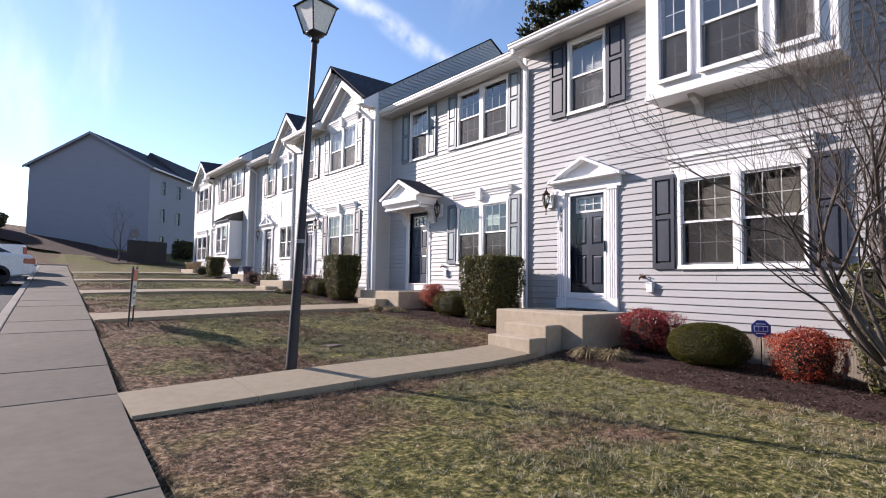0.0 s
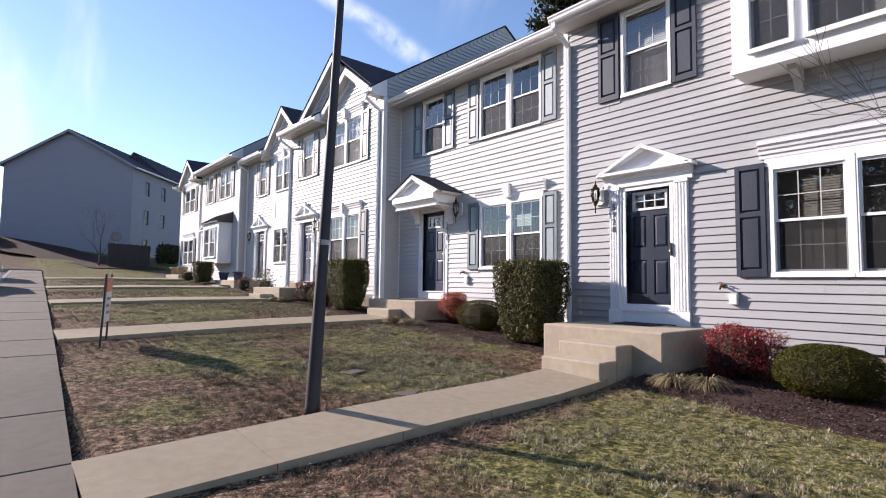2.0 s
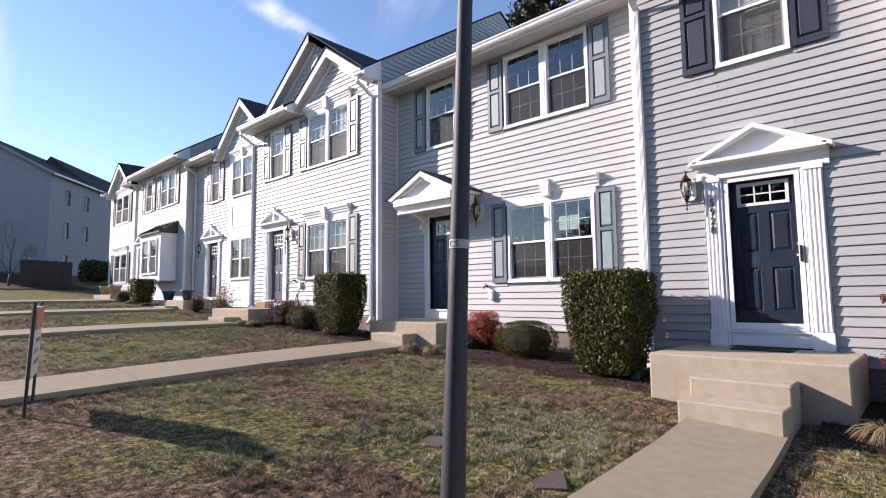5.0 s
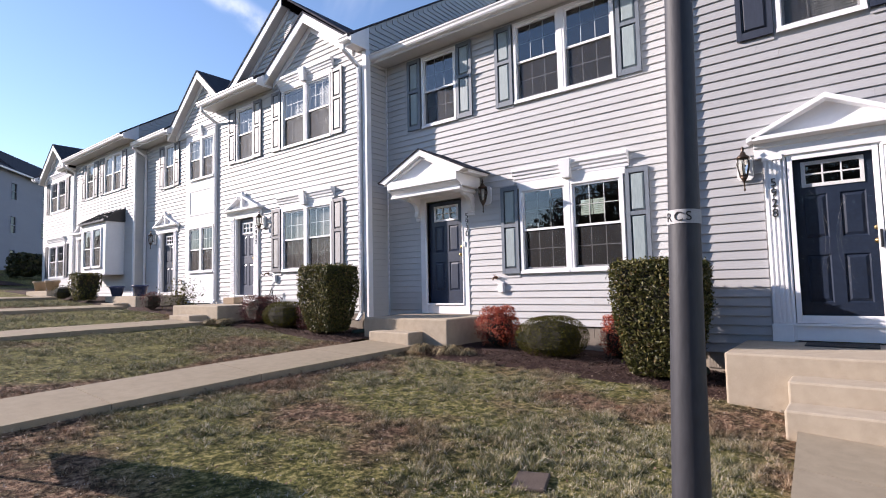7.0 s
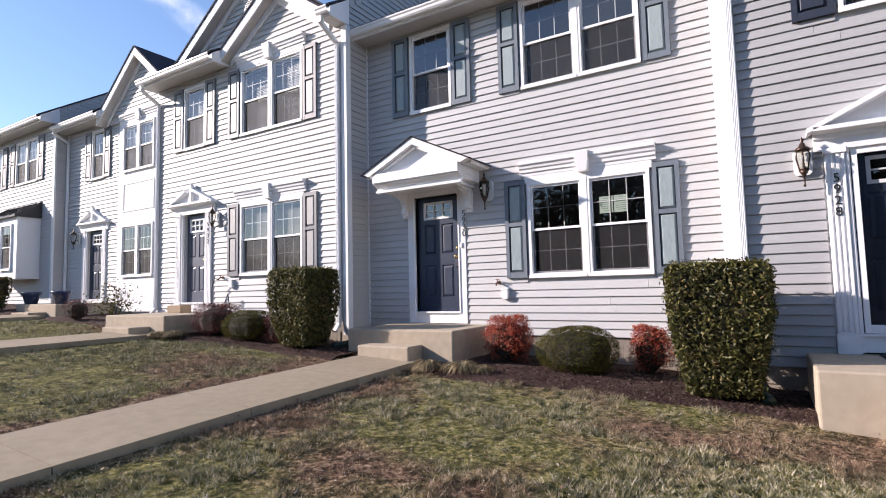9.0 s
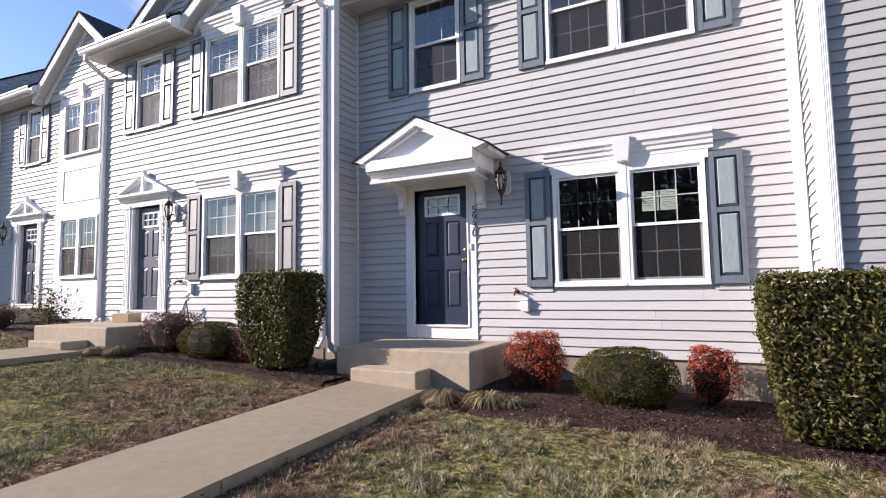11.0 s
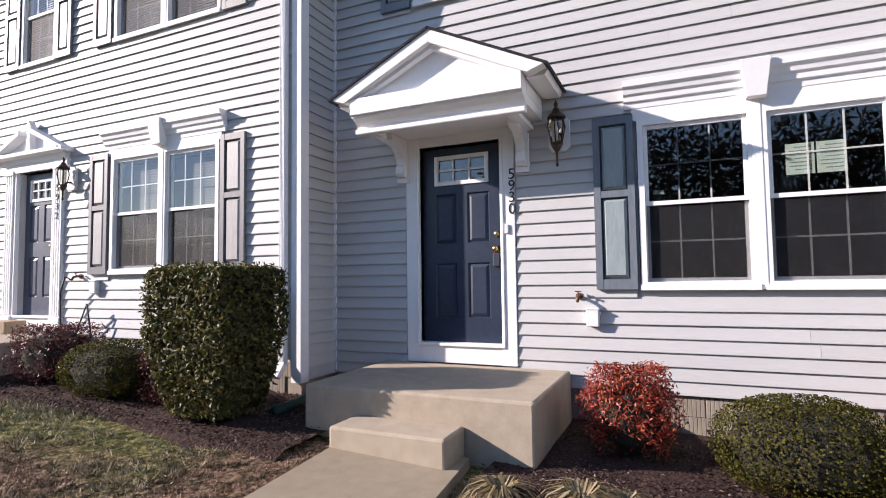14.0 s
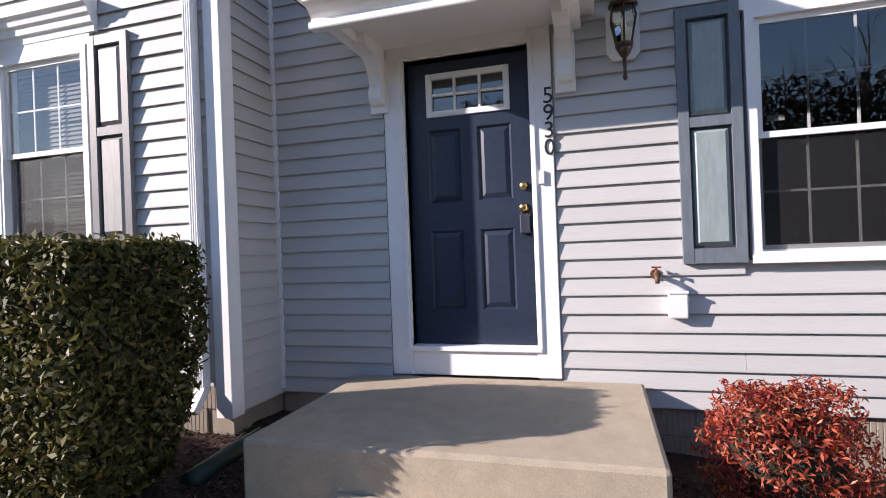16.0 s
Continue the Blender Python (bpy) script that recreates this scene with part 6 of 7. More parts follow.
def street_lamp():
    base, top = Vector((2.729, 6.377, lie(2.73, 6.38) - 0.04)), Vector((2.888, 6.308, 4.46))
    L = thing("street_lamp", None, None, "black metal post lamp with a four-sided lantern, leaning", "street lamp", base)
    d = top - base
    post = part("post", Shape().tube([d * t for t in (0, 0.02, 0.3, 0.6, 0.9, 1.0)], [0.074, 0.070, 0.056, 0.047, 0.038, 0.037], 20), POST, L, smooth=True)
    lo, hi = (1.792 - base.z) / d.z, (1.842 - base.z) / d.z
    band = part("number_band", Shape().tube([d * lo, d * hi], 0.0565, 20, cap=False), BAND, post, "pale worn number band", smooth=True)
    for ch, turn in (("R", 44), ("C", 5), ("S", -29)):
        cu = bpy.data.curves.new("letter", "FONT")
        cu.body, cu.size, cu.extrude, cu.align_x, cu.align_y = ch, 0.046, 0.0008, "CENTER", "CENTER"
        cu.materials.append(BLACK)
        ob = new("letter", cu)
        ob.parent = band
        ob.matrix_local = Matrix.Translation(d * ((lo + hi) / 2)) @ Euler((0, 0, radians(-turn))).to_matrix().to_4x4() @ Matrix.Translation((-0.0572, 0, 0)) @ Euler((radians(90), 0, radians(-90))).to_matrix().to_4x4()
    # lantern: four frosted panes that widen upwards, a pyramid roof and a finial
    a, b, h = 0.10, 0.19, 0.42
    rot = radians(12)

    def at(r, k, z):
        an = rot + math.pi / 4 + k * math.pi / 2
        return Vector((r * math.cos(an) * 1.414, r * math.sin(an) * 1.414, z)) + d
    part("collar", Shape().lathe([(0.05, -0.05), (0.06, -0.02), (0.05, 0.0), (0.085, 0.03), (0.12, 0.05), (0.12, 0.065)], 14, tuple(d)), BLACK, L, smooth=True)
    fr = Shape()
    for k in range(4):
        fr.tube([at(a, k, 0.06), at(b, k, h)], 0.011, 5)
        fr.tube([at(b, k, h), at(b, k + 1, h)], 0.012, 5)
        fr.tube([at(a, k, 0.065), at(a, k + 1, 0.065)], 0.012, 5)
    part("lantern_frame", fr, BLACK, L)
    for k in range(4):
        q = [at(a - 0.006, k, 0.07), at(a - 0.006, k + 1, 0.07), at(b - 0.006, k + 1, h - 0.005), at(b - 0.006, k, h - 0.005)]
        part("lantern_pane", Shape().slab(q, 0.004), FROST, L, "frosted white pane")
    roof = Shape()
    c = [at(b + 0.025, k, h) for k in range(4)] + [at(0.06, k, h + 0.15) for k in range(4)]
    roof.add(c, [(3, 2, 1, 0), (4, 5, 6, 7)] + [(k, (k + 1) % 4, (k + 1) % 4 + 4, k + 4) for k in range(4)])
    part("lantern_roof", roof, BLACK, L, "black pyramid lantern roof")
    part("finial", Shape().lathe([(0.075, h + 0.15), (0.07, h + 0.19), (0.03, h + 0.21), (0.035, h + 0.25), (0.012, h + 0.29), (0.002, h + 0.33)], 12, tuple(d)), BLACK, L, smooth=True)
    return L


street_lamp()

# ---- yard signs, covers, fittings on the walls ----


def narrow_sign():
    s = thing("yard_sign", None, None, "narrow white yard sign on two thin stakes, orange at its top", "yard sign", (1.62, 10.75, lie(1.62, 10.75)))
    part("panel", Shape().box(-0.02, 0.02, -0.30, 0.30, 0.28, 0.93), PLASTIC, s, "white sign panel", bevel=0.004)
    part("top_band", Shape().box(-0.024, 0.024, -0.302, 0.302, 0.72, 0.92), ORANGE_SIGN, s, "faded orange band")
    for y in (-0.33, 0.33):
        part("stake", Shape().tube([(0, y, -0.1), (0, y, 0.97)], 0.014, 8), BLACK, s)
    for k, (a, b) in enumerate(((-0.2, 0.2), (-0.24, 0.1), (-0.2, 0.22))):
        part("text_bar", Shape().box(-0.0225, 0.0225, a, b, 0.6 - 0.1 * k, 0.64 - 0.1 * k), INK, s)
    s.rotation_euler = (0, radians(2), radians(-14))
    return s


narrow_sign()


def security_sign():
    x, y = 7.98, 2.96
    s = thing("security_sign", None, None, "blue eight-sided security yard sign on a stake", "yard sign", (x, y, lie(x, y)))
    oct8 = [(0.125 * math.cos(math.pi / 8 + k * math.pi / 4), 0.60 + 0.125 * math.sin(math.pi / 8 + k * math.pi / 4)) for k in range(8)]
    part("face", Shape().prism(oct8, -0.006, 0.006, "x"), BLUE_SIGN, s, "blue eight-sided face", bevel=0.002)
    part("white_bar", Shape().box(-0.010, -0.006, -0.085, 0.085, 0.56, 0.64), SILVER_SIGN, s)
    for a, b in ((-0.075, -0.03), (-0.022, 0.022), (0.03, 0.075)):
        part("logo_block", Shape().box(-0.013, -0.010, a, b, 0.572, 0.628), BLUE_SIGN, s)
    for z in (0.665, 0.535):
        part("rim_bar", Shape().box(-0.010, -0.006, -0.06, 0.06, z - 0.006, z + 0.006), SILVER_SIGN, s)
    part("stake", Shape().tube([(0.012, 0, -0.1), (0.012, 0, 0.56)], 0.008, 8), BLACK, s)
    s.rotation_euler = (0, 0, radians(22))


security_sign()


def valve_cover(x, y, sx, sy, rz):
    thing("valve_cover", Shape().box(-sx, sx, -sy, sy, -0.08, -0.012), COVER, "weathered brown utility cover set in the lawn", "utility cover", (x, y, lie(x, y) + 0.0), rz, bevel=0.01, group="utility covers")


COVER = speckled("weathered_brown_cover", (0.066, 0.045, 0.036), (0.102, 0.075, 0.06), 9.0, 0.9, 0.5, 0.006)
valve_cover(3.92, 7.65, 0.16, 0.11, 20)
valve_cover(3.98, 6.58, 0.2, 0.13, 35)


def outlet_box(x, y, z, label):
    b = thing("outlet_box", Shape().box(-0.065, 0.0, -0.055, 0.055, -0.08, 0.08), PLASTIC, label, "outlet box", (x, y, z), bevel=0.008, group="outdoor outlets")
    part("cover_lip", Shape().box(-0.071, -0.0, -0.059, 0.059, 0.07, 0.086), PLASTIC, b, bevel=0.003)
    part("latch", Shape().box(-0.03, -0.01, -0.068, -0.054, 0.02, 0.05), PLASTIC, b)


def spigot(x, y, z, hose=False):
    s = thing("spigot", None, None, "weathered brass garden tap on the siding" + (" with a black hose" if hose else ""), "garden tap", (x, y, z), group="garden taps")
    part("body", Shape().tube([(0, 0, 0), (-0.06, 0, 0), (-0.10, 0, -0.015), (-0.115, 0, -0.05)], [0.014, 0.016, 0.016, 0.013], 10), TAPMETAL, s, smooth=True)
    part("flange", Shape().tube([(-0.012, 0, 0), (0.0, 0, 0)], 0.032, 12), TAPMETAL, s)
    w = Shape()
    for k in range(6):
        an = k * math.pi / 3
        w.tube([(-0.065, 0, 0.045), (-0.065 + 0.03 * math.cos(an), 0.03 * math.sin(an), 0.045)], 0.006, 5)
    w.tube([(-0.065, 0, 0.0), (-0.065, 0, 0.05)], 0.006, 6)
    part("handle_wheel", w, REDMETAL, s, "rusty red wheel handle")
    if hose:
        part("hose", Shape().tube([(-0.115, 0, -0.05), (-0.16, 0.06, 0.0), (-0.15, 0.16, -0.2), (-0.12, 0.2, -0.6), (-0.12, -0.1, -0.75), (-0.14, -0.35, -0.35), (-0.12, -0.42, -0.75)], 0.011, 8), BLACK, s, "hanging black hose", smooth=True)


TAPMETAL = speckled("weathered_tap_metal", (0.10, 0.055, 0.035), (0.17, 0.10, 0.06), 20.0, 0.55, 0.2, 0.001, metal=0.4)
REDMETAL = speckled("rusty_red_metal", (0.22, 0.05, 0.035), (0.32, 0.09, 0.06), 20.0, 0.6, 0.3, 0.002)
outlet_box(U2 - 0.02, 10.94, 1.54, "white plastic outdoor outlet box on the siding")
spigot(U2 - 0.02, 11.06, 1.73)
outlet_box(U1 - 0.02, 4.77, 1.28, "white plastic outdoor outlet box near dark shutters")
spigot(U1 - 0.02, 4.92, 1.46)
outlet_box(U3 - 0.02, 16.94, 1.86, "white plastic outdoor outlet box near grey shutters")
spigot(U3 - 0.02, 17.26, 2.0, hose=True)
spigot(U4 - 0.02, 22.9, 1.95)


def window_notice():
    n = thing("paper_notice", None, None, "two pale green printed sheets taped inside the glass", "notice", (U2 + 0.012, 9.20, 2.70))
    for k, y in enumerate((0.105, -0.105)):
        sh = part("sheet", Shape().box(-0.001, 0.001, y - 0.098, y + 0.098, 0, 0.25), PAPER, n)
        for i in range(7):
            part("text_bar", Shape().box(-0.003, -0.001, y - 0.075, y + (0.075 if i % 3 else 0.04), 0.215 - 0.03 * i, 0.222 - 0.03 * i), INK, sh)


window_notice()
thing("alarm_sticker", Shape().box(-0.001, 0.001, -0.045, 0.045, 0, 0.035), PAPER, "small pale alarm sticker inside the window", "sticker", (U2 + 0.012, 10.36, 2.62))
lock = thing("lockbox", Shape().box(-0.05, 0.0, -0.035, 0.035, -0.13, 0.0), SLATE, "dark key lockbox hanging from the brass knob", "lockbox", (U2 + 0.055, 11.86, 2.15), bevel=0.008)
part("shackle", Shape().tube([(-0.025, -0.02, -0.01), (-0.025, -0.02, 0.04), (-0.025, 0.02, 0.04), (-0.025, 0.02, -0.01)], 0.005, 6), BRASS, lock)
thing("doorbell", Shape().box(-0.02, 0.0, -0.018, 0.018, -0.045, 0.045), PLASTIC, "small white doorbell with a worn button", "doorbell", (U2 - 0.034, 11.73, 2.38), bevel=0.006)
thing("parcel_box", Shape().box(-0.14, 0.14, -0.2, 0.2, 0, 0.16), CARD, "small brown cardboard parcel on a concrete stoop", "parcel", (8.05, 18.35, 1.27), 8, bevel=0.006)
for x, y in ((7.75, 24.75), (7.72, 22.95)):
    pot = thing("plant_pot", Shape().lathe([(0.14, 0), (0.2, 0.26), (0.23, 0.28), (0.23, 0.33), (0.19, 0.33), (0.18, 0.26)], 18), BLUEPOT, "dark blue glazed plant pot on the stoop", "plant pot", (x, y, 1.50), smooth=True, group="stoop pots")
for x, y in ((7.4, 31.2), (7.35, 29.6)):
    thing("plant_pot", Shape().lathe([(0.16, 0), (0.22, 0.3), (0.25, 0.32), (0.25, 0.38), (0.2, 0.38)], 16), CARD, "brown clay pot on the far stoop", "plant pot", (x, y, 1.75), smooth=True, group="stoop pots")
drain = thing("drain_sleeve", Shape().tube([(0, 0, 0), (-0.25, 0.05, -0.04), (-0.6, 0.02, -0.05)], [0.055, 0.06, 0.062], 12), GREENHOSE, "green plastic drain sleeve lying on the mulch", "drain pipe", (8.3, 13.5, lie(8, 13.3) + 0.11), smooth=True)
thing("drain_sleeve", Shape().tube([(0, 0, 0), (-0.3, 0.03, -0.02), (-0.62, -0.05, -0.03)], [0.055, 0.06, 0.062], 12), GREENHOSE, "green plastic drain sleeve beside the hedge foot", "drain pipe", (8.0, 7.45, lie(8, 7.4) + 0.1), smooth=True)
rr = random.Random(77)
sap = thing("sapling", None, None, "thin young shrub with few leaves on mulch", "shrub", (7.75, 20.4, lie(7.75, 20.4)))
tw = Shape()
for k in range(9):
    limb(tw, (rr.uniform(-0.1, 0.1), rr.uniform(-0.15, 0.15), 0), (rr.uniform(-0.4, 0.4), rr.uniform(-0.4, 0.4), 1), 0.4, 0.008, 2, rr, 1)
part("stem", tw, TWIG, sap)
nr = np.random.default_rng(5)
part("foliage", big_mesh("foliage", leaf_quads(nr.normal(0, 0.24, (500, 3)) + np.array([[0, 0, 0.42]]), nr.normal(0, 1, (500, 3)), 0.07, 0.035, nr), 4, BOX_LEAF), BOX_LEAF, sap)

# ---- parked cars ----


def extruded_body(outline, half, tuck):
    """A car body from its side outline: full width low down, tucked in towards the roof."""
    sh = Shape()
    n = len(outline)
    for s in (-1, -0.93, 0.93, 1):
        for x, z in outline:
            w = half * (1 - tuck * max(0.0, (z - 0.85) / 0.6))
            k = 0.965 if abs(s) == 1 else 1.0
            sh.v.append((x * (1.0 if abs(s) < 1 else 0.99), s * w, 0.55 + (z - 0.55) * k))
    for j in range(3):
        for i in range(n):
            sh.f.append((j * n + i, j * n + (i + 1) % n, (j + 1) * n + (i + 1) % n, (j + 1) * n + i))
    sh.f += [tuple(range(n)), tuple(range(4 * n - 1, 3 * n - 1, -1))]
    return sh


def wheels(car, xs, half, r=0.32):
    for x in xs:
        for s in (-1, 1):
            ty = Shape().lathe([(r * 0.62, -0.1), (r * 0.95, -0.105), (r, -0.07), (r, 0.07), (r * 0.95, 0.105), (r * 0.62, 0.1)], 20)
            ty.v = [(a, c, b) for a, b, c in ty.v]
            wh = part("wheel", ty, RUBBER, car, "", (x, s * (half - 0.1), r), smooth=True)
            rim = Shape().lathe([(r * 0.6, -0.07), (r * 0.62, 0.08), (r * 0.3, 0.05), (0.03, 0.07)], 16)
            rim.v = [(a, c * s, b) for a, b, c in rim.v]
            part("rim", rim, ALLOY, wh)


def sedan(x, y, rz):
    car = thing("sedan", None, None, "white sedan parked with its tail to the sidewalk", "car", (x, y, lie(x, y) - 0.14), rz, group="parked cars")
    body = [(-2.25, 0.35), (-2.3, 0.55), (-2.27, 0.86), (-2.18, 0.97), (-1.55, 1.03), (0.95, 0.98), (1.9, 0.86), (2.2, 0.7), (2.28, 0.45), (2.2, 0.3), (1.75, 0.25), (-1.7, 0.25)]
    part("body", extruded_body(body, 0.89, 0.0), CARPAINT, car, bevel=0.05, smooth=False)
    cabin = [(-1.75, 1.0), (-1.05, 1.38), (-0.3, 1.44), (0.35, 1.38), (1.05, 0.98)]
    part("greenhouse", extruded_body(cabin, 0.80, 0.22), CARGLASS, car, "dark car windows", bevel=0.03)
    part("roof_panel", extruded_body([(-1.1, 1.37), (-0.35, 1.43), (0.35, 1.37), (0.3, 1.45), (-0.35, 1.475), (-1.05, 1.43)], 0.76, 0.2), CARPAINT, car, bevel=0.02)
    for s in (-1, 1):
        part("tail_lamp", Shape().box(-2.31, -2.0, s * 0.62 - 0.24 * (s < 0) * 0, s * 0.895, 0.68, 0.86) if s > 0 else Shape().box(-2.31, -2.0, -0.895, -0.62, 0.68, 0.86), TAIL, car, "red wrap-round tail lamp", bevel=0.02)
        for a, b in ((-1.3, -0.45), (-0.35, 0.55)):
            part("pillar_trim", Shape().box(b, b + 0.06, s * 0.80 - 0.02, s * 0.80 + 0.02, 1.0, 1.36), CARPAINT, car)
    part("bumper", Shape().box(-2.36, -2.15, -0.86, 0.86, 0.38, 0.62), CARPAINT, car, bevel=0.05)
    part("number_plate", Shape().box(-2.375, -2.36, -0.16, 0.16, 0.66, 0.78), PLASTIC, car)
    wheels(car, (-1.4, 1.4), 0.89)
    return car


def pickup(x, y, rz):
    car = thing("pickup_truck", None, None, "white pickup truck parked beyond the sedan", "car", (x, y, lie(x, y) - 0.14), rz, group="parked cars")
    part("bed", Shape().box(-2.7, -0.55, -0.95, 0.95, 0.6, 1.25), CARPAINT, car, bevel=0.05)
    part("cab", extruded_body([(-0.5, 0.5), (-0.5, 1.25), (-0.4, 1.78), (0.6, 1.8), (1.25, 1.25), (2.6, 1.12), (2.7, 0.6), (2.6, 0.45)], 0.95, 0.1), CARPAINT, car, bevel=0.04)
    part("cab_glass", extruded_body([(-0.42, 1.27), (-0.36, 1.68), (0.55, 1.7), (1.08, 1.27)], 0.97, 0.12), CARGLASS, car)
    for s in (-1, 1):
        part("tail_lamp", Shape().box(-2.73, -2.6, min(s * 0.8, s * 0.97), max(s * 0.8, s * 0.97), 0.8, 1.15), TAIL, car, "red upright tail lamp", bevel=0.01)
    part("bumper", Shape().box(-2.85, -2.65, -0.9, 0.9, 0.5, 0.66), ALLOY, car, bevel=0.03)
    wheels(car, (-1.7, 1.75), 0.95, 0.38)
    return car


sedan(-1.82, 22.6, 180)
pickup(-2.4, 28.4, 180)

# ---- the far building and its bank ----


def far_building():
    b = thing("apartment_building", None, None, "grey three-storey gabled building in its own shade", "building", (4.22, 50.0, 2.8), -39)
    b.scale = (0.782, 0.782, 0.782)
    W, L, E, R = 6.15, 20.0, 9.4, 12.7
    # local y runs away from the viewer, local x along the gable
    sh = Shape().prism([(-W, -3.0), (W, -3.0), (W, E), (0, R), (-W, E)], 0.0, 0.25)
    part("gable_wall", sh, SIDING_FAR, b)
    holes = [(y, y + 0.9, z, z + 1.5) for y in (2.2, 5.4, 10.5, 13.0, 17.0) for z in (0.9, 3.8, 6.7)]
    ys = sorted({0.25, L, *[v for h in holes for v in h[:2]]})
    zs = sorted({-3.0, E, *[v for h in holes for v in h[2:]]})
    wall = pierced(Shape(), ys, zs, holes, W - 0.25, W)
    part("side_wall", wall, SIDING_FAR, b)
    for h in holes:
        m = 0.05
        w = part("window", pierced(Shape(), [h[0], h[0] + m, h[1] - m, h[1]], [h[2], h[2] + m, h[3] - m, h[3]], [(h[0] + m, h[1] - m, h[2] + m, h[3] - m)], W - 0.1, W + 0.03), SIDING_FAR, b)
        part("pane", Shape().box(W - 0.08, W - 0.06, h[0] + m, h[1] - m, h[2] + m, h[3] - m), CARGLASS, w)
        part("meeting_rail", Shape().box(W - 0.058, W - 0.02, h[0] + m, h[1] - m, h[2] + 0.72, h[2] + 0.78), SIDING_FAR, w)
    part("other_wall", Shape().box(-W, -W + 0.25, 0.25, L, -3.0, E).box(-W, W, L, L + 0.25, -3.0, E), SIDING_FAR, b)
    rf = Shape()
    for s in (-1, 1):
        e = s * (W + 0.45)
        ze = E - 0.45 * (R - E) / W
        pts = [(e, -0.35, ze), (e, L + 0.3, ze), (0, L + 0.3, R), (0, -0.35, R)]
        rf.slab(pts if s < 0 else pts[::-1], 0.12)
    part("roof", rf, SHINGLE, b, "dark shingle roof")
    rk = Shape()
    for s in (-1, 1):
        e = s * (W + 0.45)
        ze = E - 0.45 * (R - E) / W
        rk.prism([(e, ze - 0.25), (0, R - 0.25), (0, R), (e, ze)], -0.38, -0.3)
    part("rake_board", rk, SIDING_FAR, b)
    part("upper_wing", Shape().prism([(W - 5.5, E), (W + 0.3, E - 0.2), (W - 3.5, R - 0.6)], 6.0, L), SHINGLE, b)
    part("gutter", Shape().box(W + 0.35, W + 0.5, -0.3, L, E - 0.42, E - 0.28), GUTTER, b)
    return b


far_building()
fence = thing("screen_fence", None, None, "dark wooden screen fence beyond the last townhouse", "fence", (7.07, 41.45, lie(7.07, 41.45)), 23)
for k in range(17):
    part("fence_board", Shape().box(-1.42 + k * 0.167, -1.42 + k * 0.167 + 0.156, -0.012, 0.012, -0.25, 1.42 + 0.02 * (k % 3)), FENCE, fence)
part("fence_rail", Shape().box(-1.42, 1.41, -0.06, -0.014, 1.15, 1.24), FENCE, fence)
part("fence_rail", Shape().box(-1.42, 1.41, -0.06, -0.014, 0.3, 0.39), FENCE, fence)
dish = thing("satellite_dish", None, None, "grey satellite dish on a thin mast", "satellite dish", (6.35, 42.2, lie(6.35, 42.2)))
ds = Shape().lathe([(0.02, 0.0), (0.16, 0.02), (0.32, 0.08), (0.32, 0.095), (0.15, 0.035), (0.02, 0.015)], 16)
ds.v = [(a, -c, b + 1.85) for a, b, c in ds.v]
part("reflector", ds, GREYRAIL, dish, smooth=True)
part("mast", Shape().tube([(0, 0.05, 0), (0, 0.05, 1.85)], 0.025, 8), ALLOY, dish)
for i, (x, y, w, h) in enumerate([(10.2, 44.2, 2.1, 1.5), (-4.5, 54.0, 3.4, 1.9), (-2.0, 54.5, 2.8, 1.4)]):
    round_shrub("dark evergreen shrub on the far bank", "evergreen_shrub", "shrub", x, y, w, w * 0.7, h, 1500, 60 + i, PINE_LEAF, (0.22, 0.12), "far bank shrubs", 0.05)
bare_tree("leafless small tree before the far building", 5.36, 41.2, 31, [((0, 0, 0), (0.05, 0, 1), 0.8)], 1.1, 0.055, 5, 1.1)


def evergreen(x, y, h, seed):
    t = thing("evergreen_tree", None, None, "tall dark evergreen rising behind the roofs", "tree", (x, y, lie(x, y)))
    part("trunk", Shape().tube([(0, 0, 0), (0.1, 0, h * 0.5), (0, 0.1, h * 0.97)], [0.3, 0.2, 0.04], 9), TWIG, t)
    rng = np.random.default_rng(seed)
    r = random.Random(seed)
    br, cs = Shape(), []
    for k in range(60):
        z = h * (0.3 + 0.68 * k / 60)
        an, L = r.uniform(0, 6.28), 1.15 * math.sqrt(h - z) * r.uniform(0.6, 1.15) + 0.3
        e = Vector((L * math.cos(an), L * math.sin(an), z + L * 0.1))
        br.tube([(0, 0, z), e * 0.5 + Vector((0, 0, z * 0.5)), e], [0.05, 0.035, 0.01], 5)
        for _ in range(220):
            s = r.uniform(0.25, 1.05)
            cs.append((e.x * s + r.gauss(0, 0.18), e.y * s + r.gauss(0, 0.18), z + (e.z - z) * s + r.gauss(0, 0.14)))
    part("limb", br, TWIG, t)
    cs = np.array(cs)
    part("crown", big_mesh("crown", leaf_quads(cs, rng.normal(0, 1, cs.shape), 0.32, 0.13, rng), 4, PINE_LEAF), PINE_LEAF, t)


evergreen(20.6, 16.5, 14.9, 8)

